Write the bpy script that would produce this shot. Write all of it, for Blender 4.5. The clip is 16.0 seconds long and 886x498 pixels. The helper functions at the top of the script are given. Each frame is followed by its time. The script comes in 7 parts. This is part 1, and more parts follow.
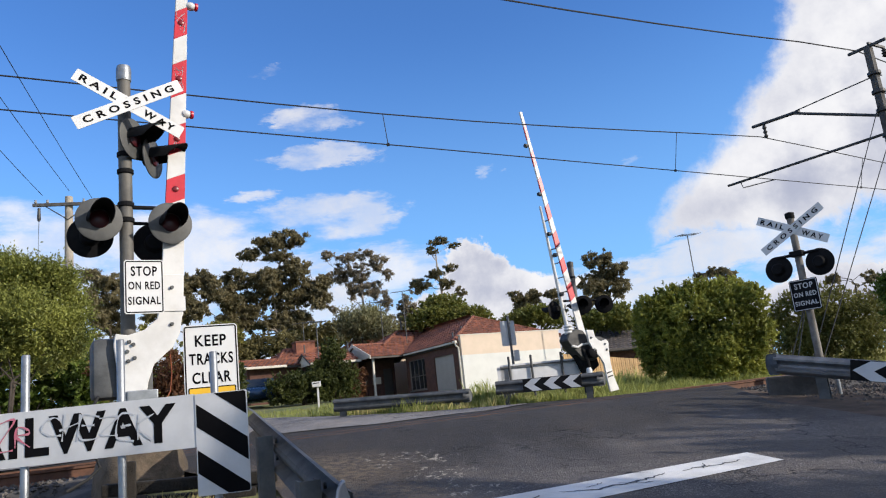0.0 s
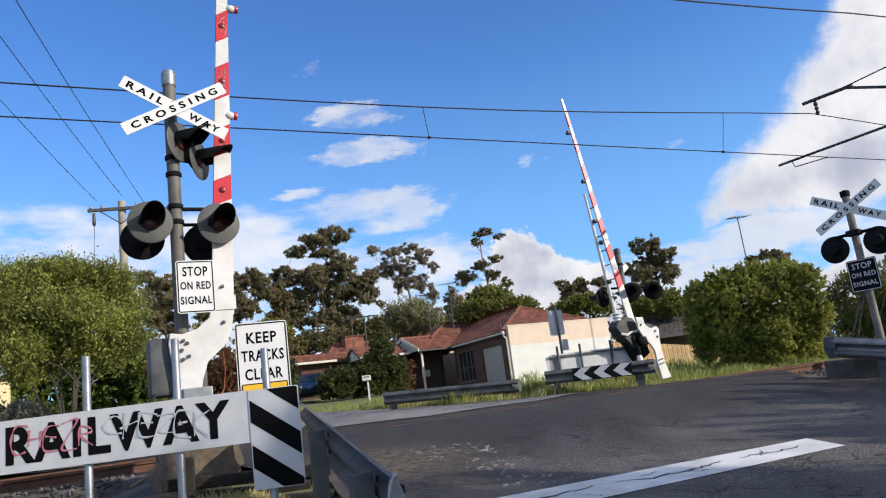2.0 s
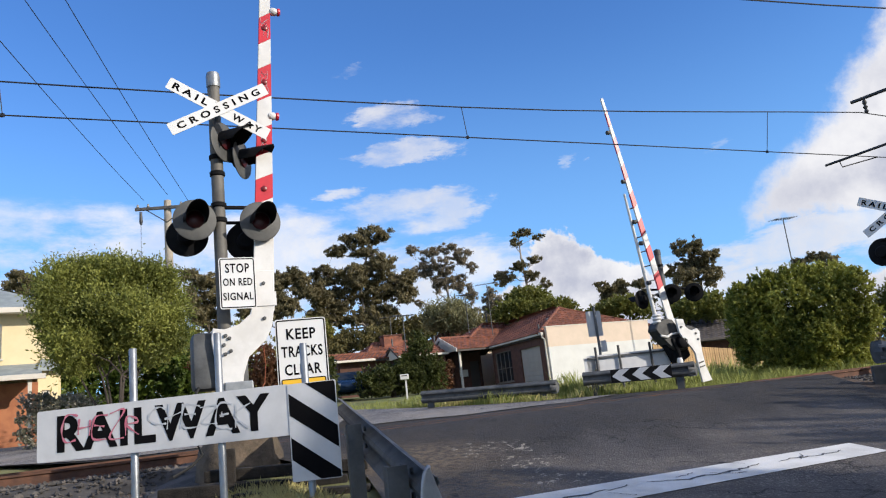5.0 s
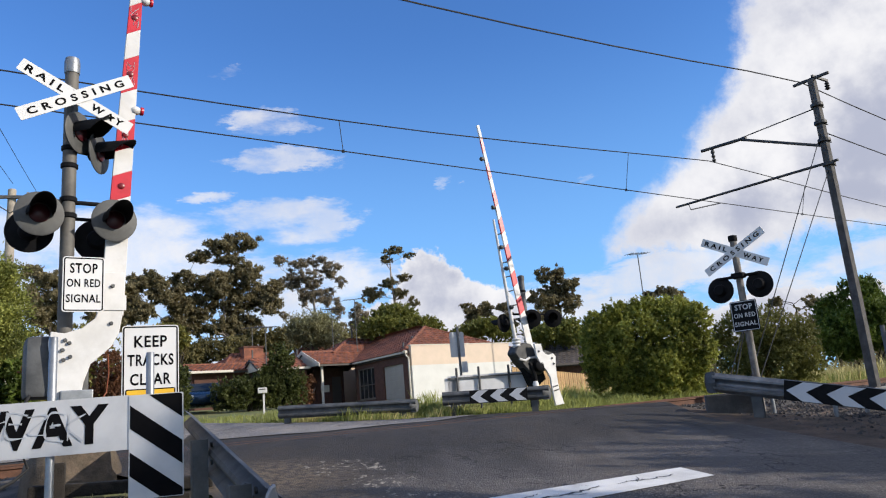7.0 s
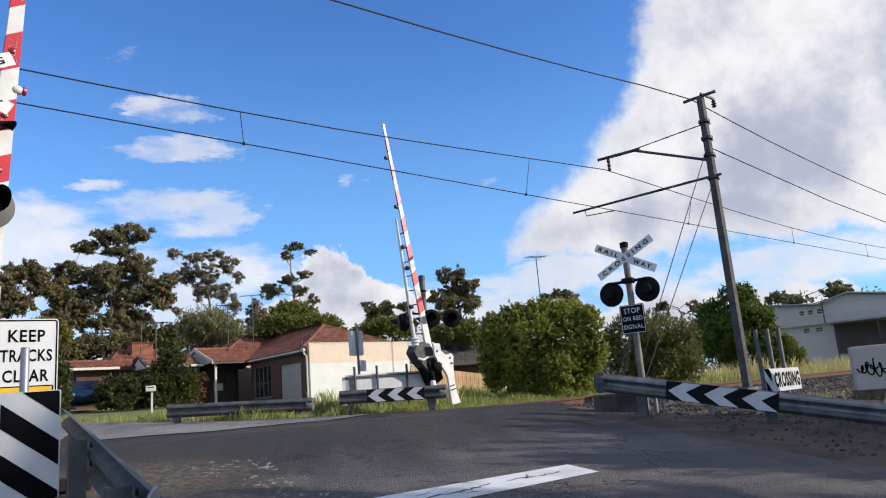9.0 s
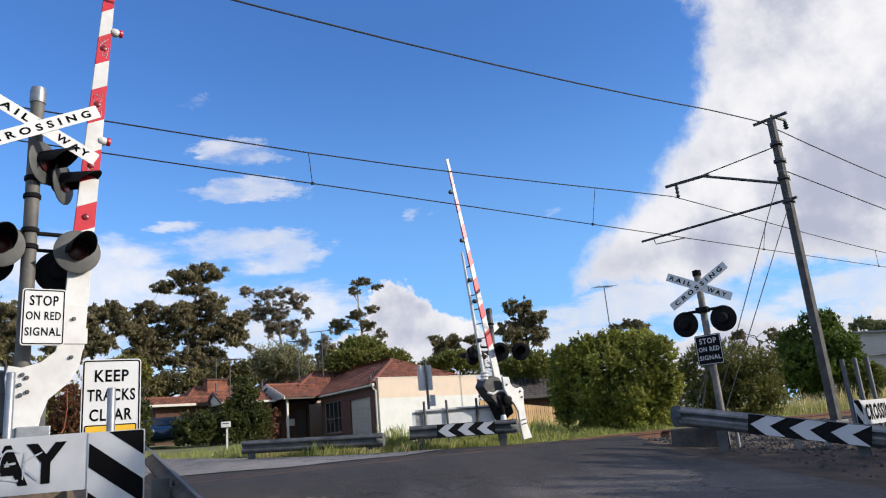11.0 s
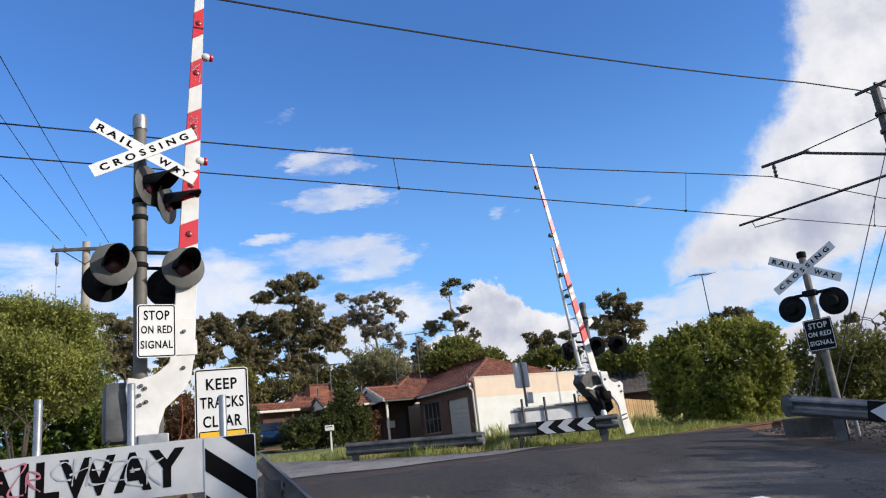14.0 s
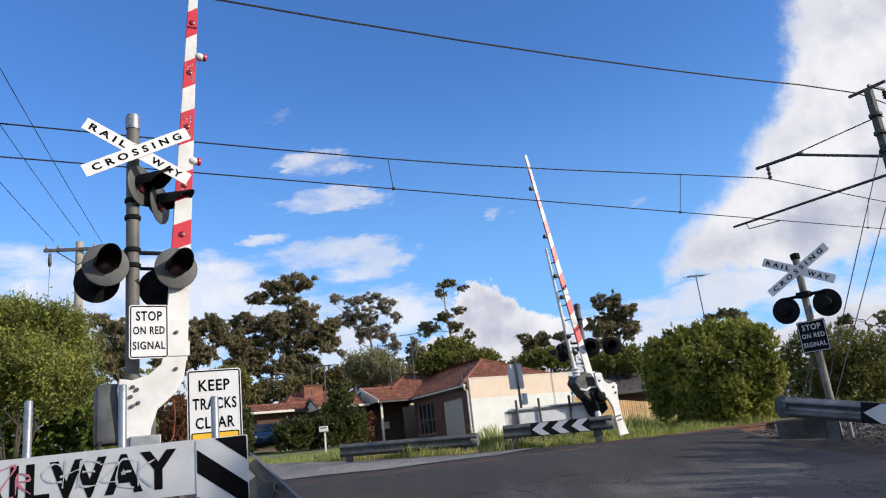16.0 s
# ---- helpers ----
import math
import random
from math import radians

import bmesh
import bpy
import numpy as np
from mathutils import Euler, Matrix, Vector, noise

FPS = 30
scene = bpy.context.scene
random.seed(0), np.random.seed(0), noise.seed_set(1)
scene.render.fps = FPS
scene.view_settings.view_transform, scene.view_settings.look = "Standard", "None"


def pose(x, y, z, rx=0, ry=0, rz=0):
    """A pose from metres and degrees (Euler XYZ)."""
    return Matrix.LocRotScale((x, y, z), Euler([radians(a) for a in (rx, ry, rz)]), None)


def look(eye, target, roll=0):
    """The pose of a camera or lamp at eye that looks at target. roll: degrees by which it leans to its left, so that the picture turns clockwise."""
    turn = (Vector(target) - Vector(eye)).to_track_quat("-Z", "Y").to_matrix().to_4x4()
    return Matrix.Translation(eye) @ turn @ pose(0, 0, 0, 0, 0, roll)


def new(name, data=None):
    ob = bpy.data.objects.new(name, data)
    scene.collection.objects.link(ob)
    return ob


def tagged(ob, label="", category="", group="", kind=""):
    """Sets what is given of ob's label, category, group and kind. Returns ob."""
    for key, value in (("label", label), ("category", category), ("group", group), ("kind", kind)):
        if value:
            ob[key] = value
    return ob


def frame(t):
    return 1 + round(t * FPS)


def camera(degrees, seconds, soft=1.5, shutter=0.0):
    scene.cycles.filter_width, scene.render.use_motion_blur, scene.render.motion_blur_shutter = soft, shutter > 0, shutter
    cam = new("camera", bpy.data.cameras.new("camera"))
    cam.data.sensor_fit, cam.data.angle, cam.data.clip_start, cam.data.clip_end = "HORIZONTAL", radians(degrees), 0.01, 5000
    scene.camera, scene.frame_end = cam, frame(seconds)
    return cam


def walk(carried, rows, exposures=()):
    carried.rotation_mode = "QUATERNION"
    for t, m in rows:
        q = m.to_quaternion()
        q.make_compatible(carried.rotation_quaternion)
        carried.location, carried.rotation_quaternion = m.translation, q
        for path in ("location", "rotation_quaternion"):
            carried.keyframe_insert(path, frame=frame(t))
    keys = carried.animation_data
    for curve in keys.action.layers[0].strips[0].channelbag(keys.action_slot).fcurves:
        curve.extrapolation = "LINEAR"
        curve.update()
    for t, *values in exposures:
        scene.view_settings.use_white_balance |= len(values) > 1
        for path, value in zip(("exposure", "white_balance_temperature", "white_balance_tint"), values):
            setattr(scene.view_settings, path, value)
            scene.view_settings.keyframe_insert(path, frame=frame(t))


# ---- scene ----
EYE = 1.40  # the eye's height over the road where the camera stands

cam = camera(62.15, 16.0, soft=1.15)
ROWS = [
    (0, -0.041, 0.046, 0.016, 1.09, 12.15, 6.17),
    (0.5, -0.039, 0.053, 0.017, 1.53, 12.2, 6.11),
    (1, -0.037, 0.04, 0.015, 2.35, 12.28, 6.52),
    (1.5, -0.038, 0.059, 0.013, 3.52, 12.17, 7.01),
    (2, -0.037, 0.058, 0.017, 4.92, 11.96, 7.27),
    (2.5, -0.042, 0.062, 0.009, 6.26, 12.02, 7.32),
    (3, -0.05, 0.071, 0.015, 7.39, 12.13, 6.9),
    (3.2, -0.045, 0.076, 0.008, 7.84, 12.29, 6.86),
    (4.25, -0.024, 0.035, -0.002, 8.75, 12.3, 6.5),
    (5.3, -0.008, -0.005, -0.018, 7.1, 12.34, 6.07),
    (5.5, -0.006, -0.012, -0.001, 6.49, 12.34, 5.89),
    (6, 0.004, -0.022, 0.004, 3.67, 12.48, 5.14),
    (6.5, 0.025, -0.036, 0.009, 0.35, 12.58, 4.78),
    (7, 0.03, 0.013, -0.008, -2.79, 12.59, 4.74),
    (7.5, 0.029, -0.01, 0.006, -5.79, 12.36, 4.88),
    (8, 0.047, -0.011, -0.018, -8.26, 12.11, 5.02),
    (8.2, 0.064, -0.007, -0.017, -9.14, 11.87, 4.96),
    (9.25, 0.05, -0.015, -0.008, -10.6, 11.95, 4.7),
    (10.3, 0.035, -0.023, 0, -8.17, 13.41, 4.48),
    (10.5, 0.033, -0.02, -0, -7.48, 13.82, 4.59),
    (11, 0.023, -0.008, 0.014, -5.29, 14.84, 4.95),
    (11.5, 0.027, -0.026, 0.008, -3.39, 15.15, 5.52),
    (12, 0.025, -0.038, 0.008, -1.74, 15.01, 5.99),
    (12.5, 0.026, -0.029, 0.006, -0.05, 14.8, 6.29),
    (13, 0.024, -0.032, 0.006, 1.21, 14.84, 6.39),
    (13.5, 0.025, -0.03, 0.001, 1.92, 15.17, 6.38),
    (14, 0.019, -0.022, 0.003, 2.27, 15.51, 6.34),
    (14.5, 0.023, -0.02, 0.007, 2.43, 15.71, 6.39),
    (15, 0.021, -0.019, 0.007, 2.37, 15.74, 6.53),
    (15.5, 0.024, -0.016, 0.008, 2.16, 15.63, 6.54),
    (16, 0.028, -0.001, 0.007, 1.86, 15.54, 6.34),
]  # seconds, place, yaw, pitch, roll
walk(cam, [(t, pose(x, y, EYE + z, 90 + p, r, w)) for t, x, y, z, w, p, r in ROWS])

# ---- sky and sun ----
SUN_DIR = Vector((0.92, -0.3, 0.39)).normalized()
sun_data = bpy.data.lights.new("sun", "SUN")
sun_data.energy, sun_data.angle, sun_data.color = 5.0, radians(0.6), (1.0, 0.91, 0.79)
sun = new("sun", sun_data)
sun.matrix_world = look(SUN_DIR * 80, (0, 0, 0))
scene.view_settings.exposure = 0.0
world = bpy.data.worlds.new("sky")
scene.world = world
world.use_nodes = True


class Net:
    """Short way to wire nodes."""

    def __init__(self, tree):
        self.tree = tree
        tree.nodes.clear()

    def add(self, kind, **sockets):
        node = self.tree.nodes.new(kind)
        props = sockets.pop("props", {})
        if "operation" in props: node.operation = props["operation"]
        if "blend_type" in props: node.blend_type = props["blend_type"]
        if "data_type" in props: node.data_type = props["data_type"]
        for key, value in sockets.items():
            name = key.replace("_", " ")
            slot = node.inputs[int(key[1:])] if key[0] == "i" and key[1:].isdigit() else node.inputs[name]
            if isinstance(value, bpy.types.NodeSocket):
                self.tree.links.new(value, slot)
            else:
                slot.default_value = value
        return node

    def math(self, op, a, b=0.0, c=0.0, clamp=False):
        n = self.add("ShaderNodeMath", props={"operation": op}, i0=a, i1=b, i2=c)
        n.use_clamp = clamp
        return n.outputs[0]

    def noise(self, vec, scale, detail=4.0, rough=0.55):
        return self.add("ShaderNodeTexNoise", Vector=vec, Scale=scale, Detail=detail, Roughness=rough).outputs["Fac"]

    def mix(self, fac, a, b, blend="MIX"):
        n = self.tree.nodes.new("ShaderNodeMix")
        n.data_type, n.blend_type = "RGBA", blend
        for slot, value in ((n.inputs[0], fac), (n.inputs[6], a), (n.inputs[7], b)):
            if isinstance(value, bpy.types.NodeSocket):
                self.tree.links.new(value, slot)
            else:
                slot.default_value = value if not isinstance(value, tuple) or len(value) == 4 else (*value, 1)
        return n.outputs[2]

    def span(self, value, lo, hi, a=0.0, b=1.0):
        n = self.add("ShaderNodeMapRange", Value=value)
        for k, v in ((1, lo), (2, hi), (3, a), (4, b)):
            n.inputs[k].default_value = v
        n.interpolation_type = "SMOOTHSTEP"
        return n.outputs[0]


CLOUD_LIT, CLOUD_DIM = (9.4, 9.35, 9.6), (4.7, 5.0, 6.3)
SKY_TINT, SKY_HAZE = (0.84, 1.42, 2.25), (3.1, 6.6, 11.0)


def make_sky():
    net = Net(world.node_tree)
    geo = net.add("ShaderNodeTexCoord").outputs["Generated"]
    sky = net.tree.nodes.new("ShaderNodeTexSky")
    sky.sky_type, sky.sun_disc = "NISHITA", False
    sky.sun_elevation = math.asin(SUN_DIR.z)
    sky.sun_rotation = math.atan2(SUN_DIR.x, SUN_DIR.y)
    sky.air_density, sky.dust_density, sky.ozone_density = 1.0, 0.4, 2.0
    def shifted(by):
        return net.add("ShaderNodeVectorMath", props={"operation": "ADD"}, i0=geo, i1=by).outputs[0]

    sep = net.add("ShaderNodeSeparateXYZ", Vector=geo)
    az = net.math("MULTIPLY", net.math("ARCTAN2", sep.outputs[0], sep.outputs[1]), 180 / math.pi)
    el = net.math("MULTIPLY", net.math("ARCSINE", sep.outputs[2]), 180 / math.pi)
    # the banks' outlines wander with noise at three sizes
    wander = lambda by, size: net.math("MULTIPLY", net.math("SUBTRACT", net.noise(shifted(by), 9.0, 8.0, 0.66), 0.5), size)
    az_w = net.math("ADD", az, wander((0, 0, 0), 8.0))
    el_w = net.math("ADD", el, wander((3.1, 0.4, 1.7), 7.5))
    # heaped clouds, then thin streaks: azimuth, elevation, half width, half height in degrees, weight
    heaps = [(3.3, 7.6, 4.2, 5.2, 1.9), (6.6, 6.2, 4.4, 4.2, 1.4), (-0.4, 5.6, 3.4, 3.2, 1.0), (30, 4.2, 13, 2.6, 0.8)]
    streaks = [(-8.6, 15.3, 6.2, 2.1, 1.4), (-21, 13.6, 11, 3.2, 1.3), (-37, 13.5, 15, 4.0, 1.3), (-9.4, 22.8, 4.0, 1.05, 1.3), (-8.7, 20.0, 4.6, 1.2, 1.3), (-14.5, 17.2, 2.0, 0.6, 0.7), (4.5, 17.6, 0.9, 0.5, 0.4), (15.5, 16.6, 0.8, 0.5, 0.35),
               (-12.0, 26.4, 1.0, 0.4, 0.6), (-22, 9.4, 19, 3.8, 1.6), (-8, 10.8, 10, 2.2, 1.2), (-14, 6, 24, 4.2, 1.5), (14, 8.2, 8, 1.5, 0.9), (14, 5, 12, 3.4, 1.1), (-4, 12.4, 3, 0.7, 0.5), (22, 9.0, 8, 1.8, 1.3), (36, 7.5, 14, 2.2, 1.2)]

    def gather(banks, a_src, e_src):
        total = None
        for a, e, w, h, weight in banks:
            dx = net.math("DIVIDE", net.math("SUBTRACT", a_src, a), w)
            dy = net.math("DIVIDE", net.math("SUBTRACT", e_src, e), h)
            r2 = net.math("ADD", net.math("MULTIPLY", dx, dx), net.math("MULTIPLY", dy, dy))
            one = net.math("MULTIPLY", net.math("SUBTRACT", 1.0, r2, clamp=True), weight)
            total = one if total is None else net.math("MAXIMUM", total, one)
        return total

    heap = gather(heaps, az_w, el_w)
    # the great bank: its left side leans outwards as it climbs, its foot is nearly level
    side = net.math("MULTIPLY_ADD", net.math("MINIMUM", net.math("MAXIMUM", net.math("SUBTRACT", el, 11.0), 0.0), 12.5), 0.98, 15.6)
    bank_side = net.math("MULTIPLY", net.math("SUBTRACT", az_w, side), 0.13)
    bank_foot = net.math("MULTIPLY", net.math("SUBTRACT", el_w, net.math("MULTIPLY_ADD", az, -0.07, 11.2)), 0.2)
    bank_far = net.math("MULTIPLY", net.math("SUBTRACT", 95.0, az_w), 0.1)
    great = net.math("MINIMUM", net.math("MINIMUM", bank_side, bank_foot), net.math("MINIMUM", bank_far, 1.5))
    heap = net.math("MAXIMUM", heap, net.math("MAXIMUM", great, 0.0))
    flat = net.add("ShaderNodeMapping", Vector=geo, Scale=(1.0, 1.0, 3.2)).outputs[0]
    ripple = lambda by, size: net.math("MULTIPLY", net.math("SUBTRACT", net.noise(net.add("ShaderNodeVectorMath", props={"operation": "ADD"}, i0=flat, i1=by).outputs[0], 13.0, 8.0, 0.68), 0.5), size)
    thin = gather(streaks, net.math("ADD", az, ripple((0, 0, 0), 9.0)), net.math("ADD", el, ripple((2.2, 1.1, 0.3), 2.8)))
    # unseen broken cloud behind the camera, added to make the fill light less blue
    behind = net.math("MULTIPLY", net.span(sep.outputs[1], 0.15, -0.3), net.span(net.noise(geo, 2.2), 0.47, 0.64))
    heap_cover = net.span(net.math("MAXIMUM", heap, behind), 0.02, 0.34)
    grain = net.span(net.noise(geo, 16.0, 7.0, 0.62), 0.3, 0.68)
    tear = net.span(net.noise(net.add("ShaderNodeMapping", Vector=geo, Location=(0.3, 0.9, 0.2), Scale=(1.0, 1.0, 2.6)).outputs[0], 8.0, 7.0, 0.6), 0.3, 0.55)
    thin_cover = net.math("MULTIPLY", net.math("MULTIPLY", net.span(thin, 0.0, 0.8), tear), net.math("MULTIPLY_ADD", grain, 0.35, 0.65))
    cover = net.math("MAXIMUM", heap_cover, net.math("MULTIPLY", thin_cover, 0.9))
    soft = net.math("ADD", net.math("MULTIPLY", net.noise(shifted((0.13, 0.05, 0.07)), 3.4, 6.0, 0.55), 0.65), net.math("MULTIPLY", net.noise(shifted((0.4, 0.2, 0.1)), 11.0, 6.0, 0.6), 0.35))
    # thick middles are greyer than the sunlit rims
    shade = net.math("MULTIPLY", net.span(soft, 0.4, 0.58), net.span(heap, 0.05, 0.9, 0.3, 1.0))
    cloud = net.mix(shade, CLOUD_LIT, CLOUD_DIM)
    blue = net.mix(1.0, sky.outputs[0], SKY_TINT, "MULTIPLY")
    haze = net.mix(net.span(el, 30.0, 0.0, 0.0, 0.62), blue, SKY_HAZE)
    col = net.mix(cover, haze, cloud)
    back = net.add("ShaderNodeBackground", Color=col, Strength=0.1)
    out = net.add("ShaderNodeOutputWorld")
    net.tree.links.new(back.outputs[0], out.inputs[0])


make_sky()

# ---- kit ----
def surface(name, base, alt=None, rough=0.6, metal=0.0, scale=6.0, amount=0.5, bump=0.0, bump_scale=60.0, stain=None, stain_at=(0.55, 0.7), per_piece=0.0, per_island=0.0, coords="Object", sheen=0.5):
    m = bpy.data.materials.new(name)
    m.use_nodes = True
    net = Net(m.node_tree)
    vec = net.add("ShaderNodeTexCoord").outputs[coords]
    alt = alt or tuple(c * 0.72 for c in base)
    big = net.span(net.noise(vec, scale, 5.0, 0.6), 0.35, 0.68)
    fine = net.noise(vec, scale * 11, 3.0)
    fac = net.math("MULTIPLY", net.math("ADD", net.math("MULTIPLY", big, 0.7), net.math("MULTIPLY", fine, 0.3)), amount * 1.3, clamp=True)
    col = net.mix(fac, base, alt)
    if stain:
        spot = net.span(net.noise(vec, scale * 0.55, 7.0, 0.7), *stain_at)
        col = net.mix(spot, col, stain)
    for strength, kind, slot in ((per_piece, "ShaderNodeObjectInfo", "Random"), (per_island, "ShaderNodeNewGeometry", "Random Per Island")):
        if strength:
            rnd = net.add(kind).outputs[slot]
            col = net.mix(1.0, col, net.add("ShaderNodeCombineColor", **{"Red": net.math("MULTIPLY_ADD", rnd, strength, 1 - strength / 2), "Green": net.math("MULTIPLY_ADD", rnd, strength * 0.9, 1 - strength * 0.45), "Blue": net.math("MULTIPLY_ADD", rnd, strength * 0.8, 1 - strength * 0.4)}).outputs[0], "MULTIPLY")
    bsdf = net.add("ShaderNodeBsdfPrincipled", Base_Color=col, Metallic=metal, Roughness=net.math("MULTIPLY_ADD", fine, 0.2, rough - 0.1, clamp=True))
    bsdf.inputs["Specular IOR Level"].default_value = sheen
    if bump:
        b = net.add("ShaderNodeBump", Strength=bump, Distance=0.02, Height=net.noise(vec, bump_scale, 4.0, 0.65))
        net.tree.links.new(b.outputs[0], bsdf.inputs["Normal"])
    out = net.add("ShaderNodeOutputMaterial")
    net.tree.links.new(bsdf.outputs[0], out.inputs[0])
    return m


def leaf_surface(name, low, high, rough=0.55):
    m = bpy.data.materials.new(name)
    m.use_nodes = True
    net = Net(m.node_tree)
    vec = net.add("ShaderNodeTexCoord").outputs["Object"]
    rnd = net.add("ShaderNodeNewGeometry").outputs["Random Per Island"]
    clump = net.span(net.noise(vec, 0.9, 3.0), 0.35, 0.65)
    col = net.mix(net.math("ADD", net.math("MULTIPLY", rnd, 0.55), net.math("MULTIPLY", clump, 0.45)), low, high)
    bsdf = net.add("ShaderNodeBsdfPrincipled", Base_Color=col, Roughness=rough)
    bsdf.inputs["Specular IOR Level"].default_value = 0.3
    glow = net.add("ShaderNodeBsdfTranslucent", Color=net.mix(0.5, col, high))
    both = net.add("ShaderNodeMixShader", i0=0.28, i1=bsdf.outputs[0], i2=glow.outputs[0])
    out = net.add("ShaderNodeOutputMaterial")
    net.tree.links.new(both.outputs[0], out.inputs[0])
    return m


def asphalt_surface(name, tone, worn=False):
    """Worn bitumen: stone grain, patches, wheel-worn streaks up the ramp, brown dust and hair cracks."""
    m = bpy.data.materials.new(name)
    m.use_nodes = True
    net = Net(m.node_tree)
    vec = net.add("ShaderNodeTexCoord").outputs["Object"]
    turned = net.add("ShaderNodeMapping", Vector=vec, Rotation=(0, 0, radians(-30.3)), Scale=(1.6, 0.22, 1.0)).outputs[0]
    streak = net.span(net.noise(turned, 1.1, 4.0), 0.38, 0.66)
    patch = net.span(net.noise(vec, 0.42, 5.0, 0.6), 0.4, 0.62)
    grain = net.add("ShaderNodeTexVoronoi", Vector=vec, Scale=70.0)
    speck = net.span(grain.outputs["Distance"], 0.1, 0.62)
    tint = net.add("ShaderNodeSeparateColor", Color=grain.outputs["Color"]).outputs[0]
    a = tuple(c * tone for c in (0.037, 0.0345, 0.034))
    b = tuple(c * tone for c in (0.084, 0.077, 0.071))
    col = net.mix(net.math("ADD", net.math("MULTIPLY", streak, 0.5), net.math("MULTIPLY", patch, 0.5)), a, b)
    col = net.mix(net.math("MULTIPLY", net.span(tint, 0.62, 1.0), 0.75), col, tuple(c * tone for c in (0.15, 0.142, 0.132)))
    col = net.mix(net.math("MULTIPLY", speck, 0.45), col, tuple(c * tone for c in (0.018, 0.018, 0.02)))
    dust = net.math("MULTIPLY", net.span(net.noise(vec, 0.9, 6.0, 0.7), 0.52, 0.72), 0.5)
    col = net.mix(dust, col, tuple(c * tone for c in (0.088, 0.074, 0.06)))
    crack = net.add("ShaderNodeTexVoronoi", Vector=net.add("ShaderNodeVectorMath", props={"operation": "ADD"}, i0=vec, i1=net.add("ShaderNodeTexNoise", Vector=vec, Scale=2.5, Detail=5.0).outputs["Color"]).outputs[0], Scale=0.75)
    crack.feature = "DISTANCE_TO_EDGE"
    line = net.math("MULTIPLY", net.span(crack.outputs["Distance"], 0.016, 0.0), net.span(net.noise(vec, 0.6, 2.0), 0.44, 0.54))
    col = net.mix(line, col, (0.012, 0.012, 0.013))
    if worn:
        # darker over the crossing, lighter towards the stop line, parted along a ragged edge
        place = net.add("ShaderNodeSeparateXYZ", Vector=vec)
        over = net.math("ADD", net.math("MULTIPLY", net.math("ADD", place.outputs[0], 0.85), -0.505), net.math("MULTIPLY", net.math("SUBTRACT", place.outputs[1], 12.2), 0.863))
        over = net.math("ADD", over, net.math("MULTIPLY", net.math("SUBTRACT", net.noise(turned, 0.9, 5.0, 0.6), 0.5), 4.0))
        col = net.mix(net.span(over, -5.2, -3.4), net.mix(1.0, col, (1.5, 1.44, 1.42), "MULTIPLY"), net.mix(1.0, col, (0.58, 0.54, 0.5), "MULTIPLY"))
        seal = net.span(net.noise(net.add("ShaderNodeMapping", Vector=vec, Rotation=(0, 0, radians(-30.3)), Scale=(0.35, 1.5, 1.0)).outputs[0], 0.8, 3.0, 0.5), 0.5, 0.56)
        col = net.mix(net.math("MULTIPLY", seal, 0.35), col, tuple(c * tone for c in (0.03, 0.029, 0.03)))
        # the broken edge by the guard rail: brown grit, and flakes of pale old surface
        def near(x, y, inner, outer):
            gap = net.add("ShaderNodeVectorMath", props={"operation": "DISTANCE"}, i0=vec, i1=(x, y, EYE - 0.55)).outputs["Value"]
            return net.span(gap, outer, inner)

        grit = net.math("MULTIPLY", net.math("MAXIMUM", near(-1.5, 7.6, 0.3, 1.5), near(-0.75, 6.0, 0.2, 1.25)), net.span(net.noise(vec, 14.0, 5.0, 0.7), 0.36, 0.62))
        col = net.mix(net.math("MULTIPLY", grit, 0.9), col, (0.17, 0.128, 0.085))
        zone = net.math("MAXIMUM", net.math("MAXIMUM", near(-0.62, 8.0, 0.25, 0.95), near(-0.02, 6.42, 0.15, 0.75)), near(-0.3, 7.2, 0.15, 0.7))
        long = net.add("ShaderNodeMapping", Vector=vec, Rotation=(0, 0, radians(-24)), Scale=(1.3, 0.75, 1.0)).outputs[0]
        flake = net.math("MULTIPLY", zone, net.span(net.math("ADD", net.noise(long, 9.5, 8.0, 0.72), net.math("MULTIPLY", zone, 0.09)), 0.64, 0.7))
        col = net.mix(net.math("MULTIPLY", flake, 0.85), col, (0.4, 0.36, 0.3))
    bsdf = net.add("ShaderNodeBsdfPrincipled", Base_Color=col, Roughness=0.82)
    bsdf.inputs["Specular IOR Level"].default_value = 0.35
    bump = net.add("ShaderNodeBump", Strength=0.9, Distance=0.012, Height=net.math("SUBTRACT", net.math("ADD", grain.outputs["Distance"], net.math("MULTIPLY", net.noise(vec, 9.0, 3.0), 1.2)), line))
    net.tree.links.new(bump.outputs[0], bsdf.inputs["Normal"])
    out = net.add("ShaderNodeOutputMaterial")
    net.tree.links.new(bsdf.outputs[0], out.inputs[0])
    return m


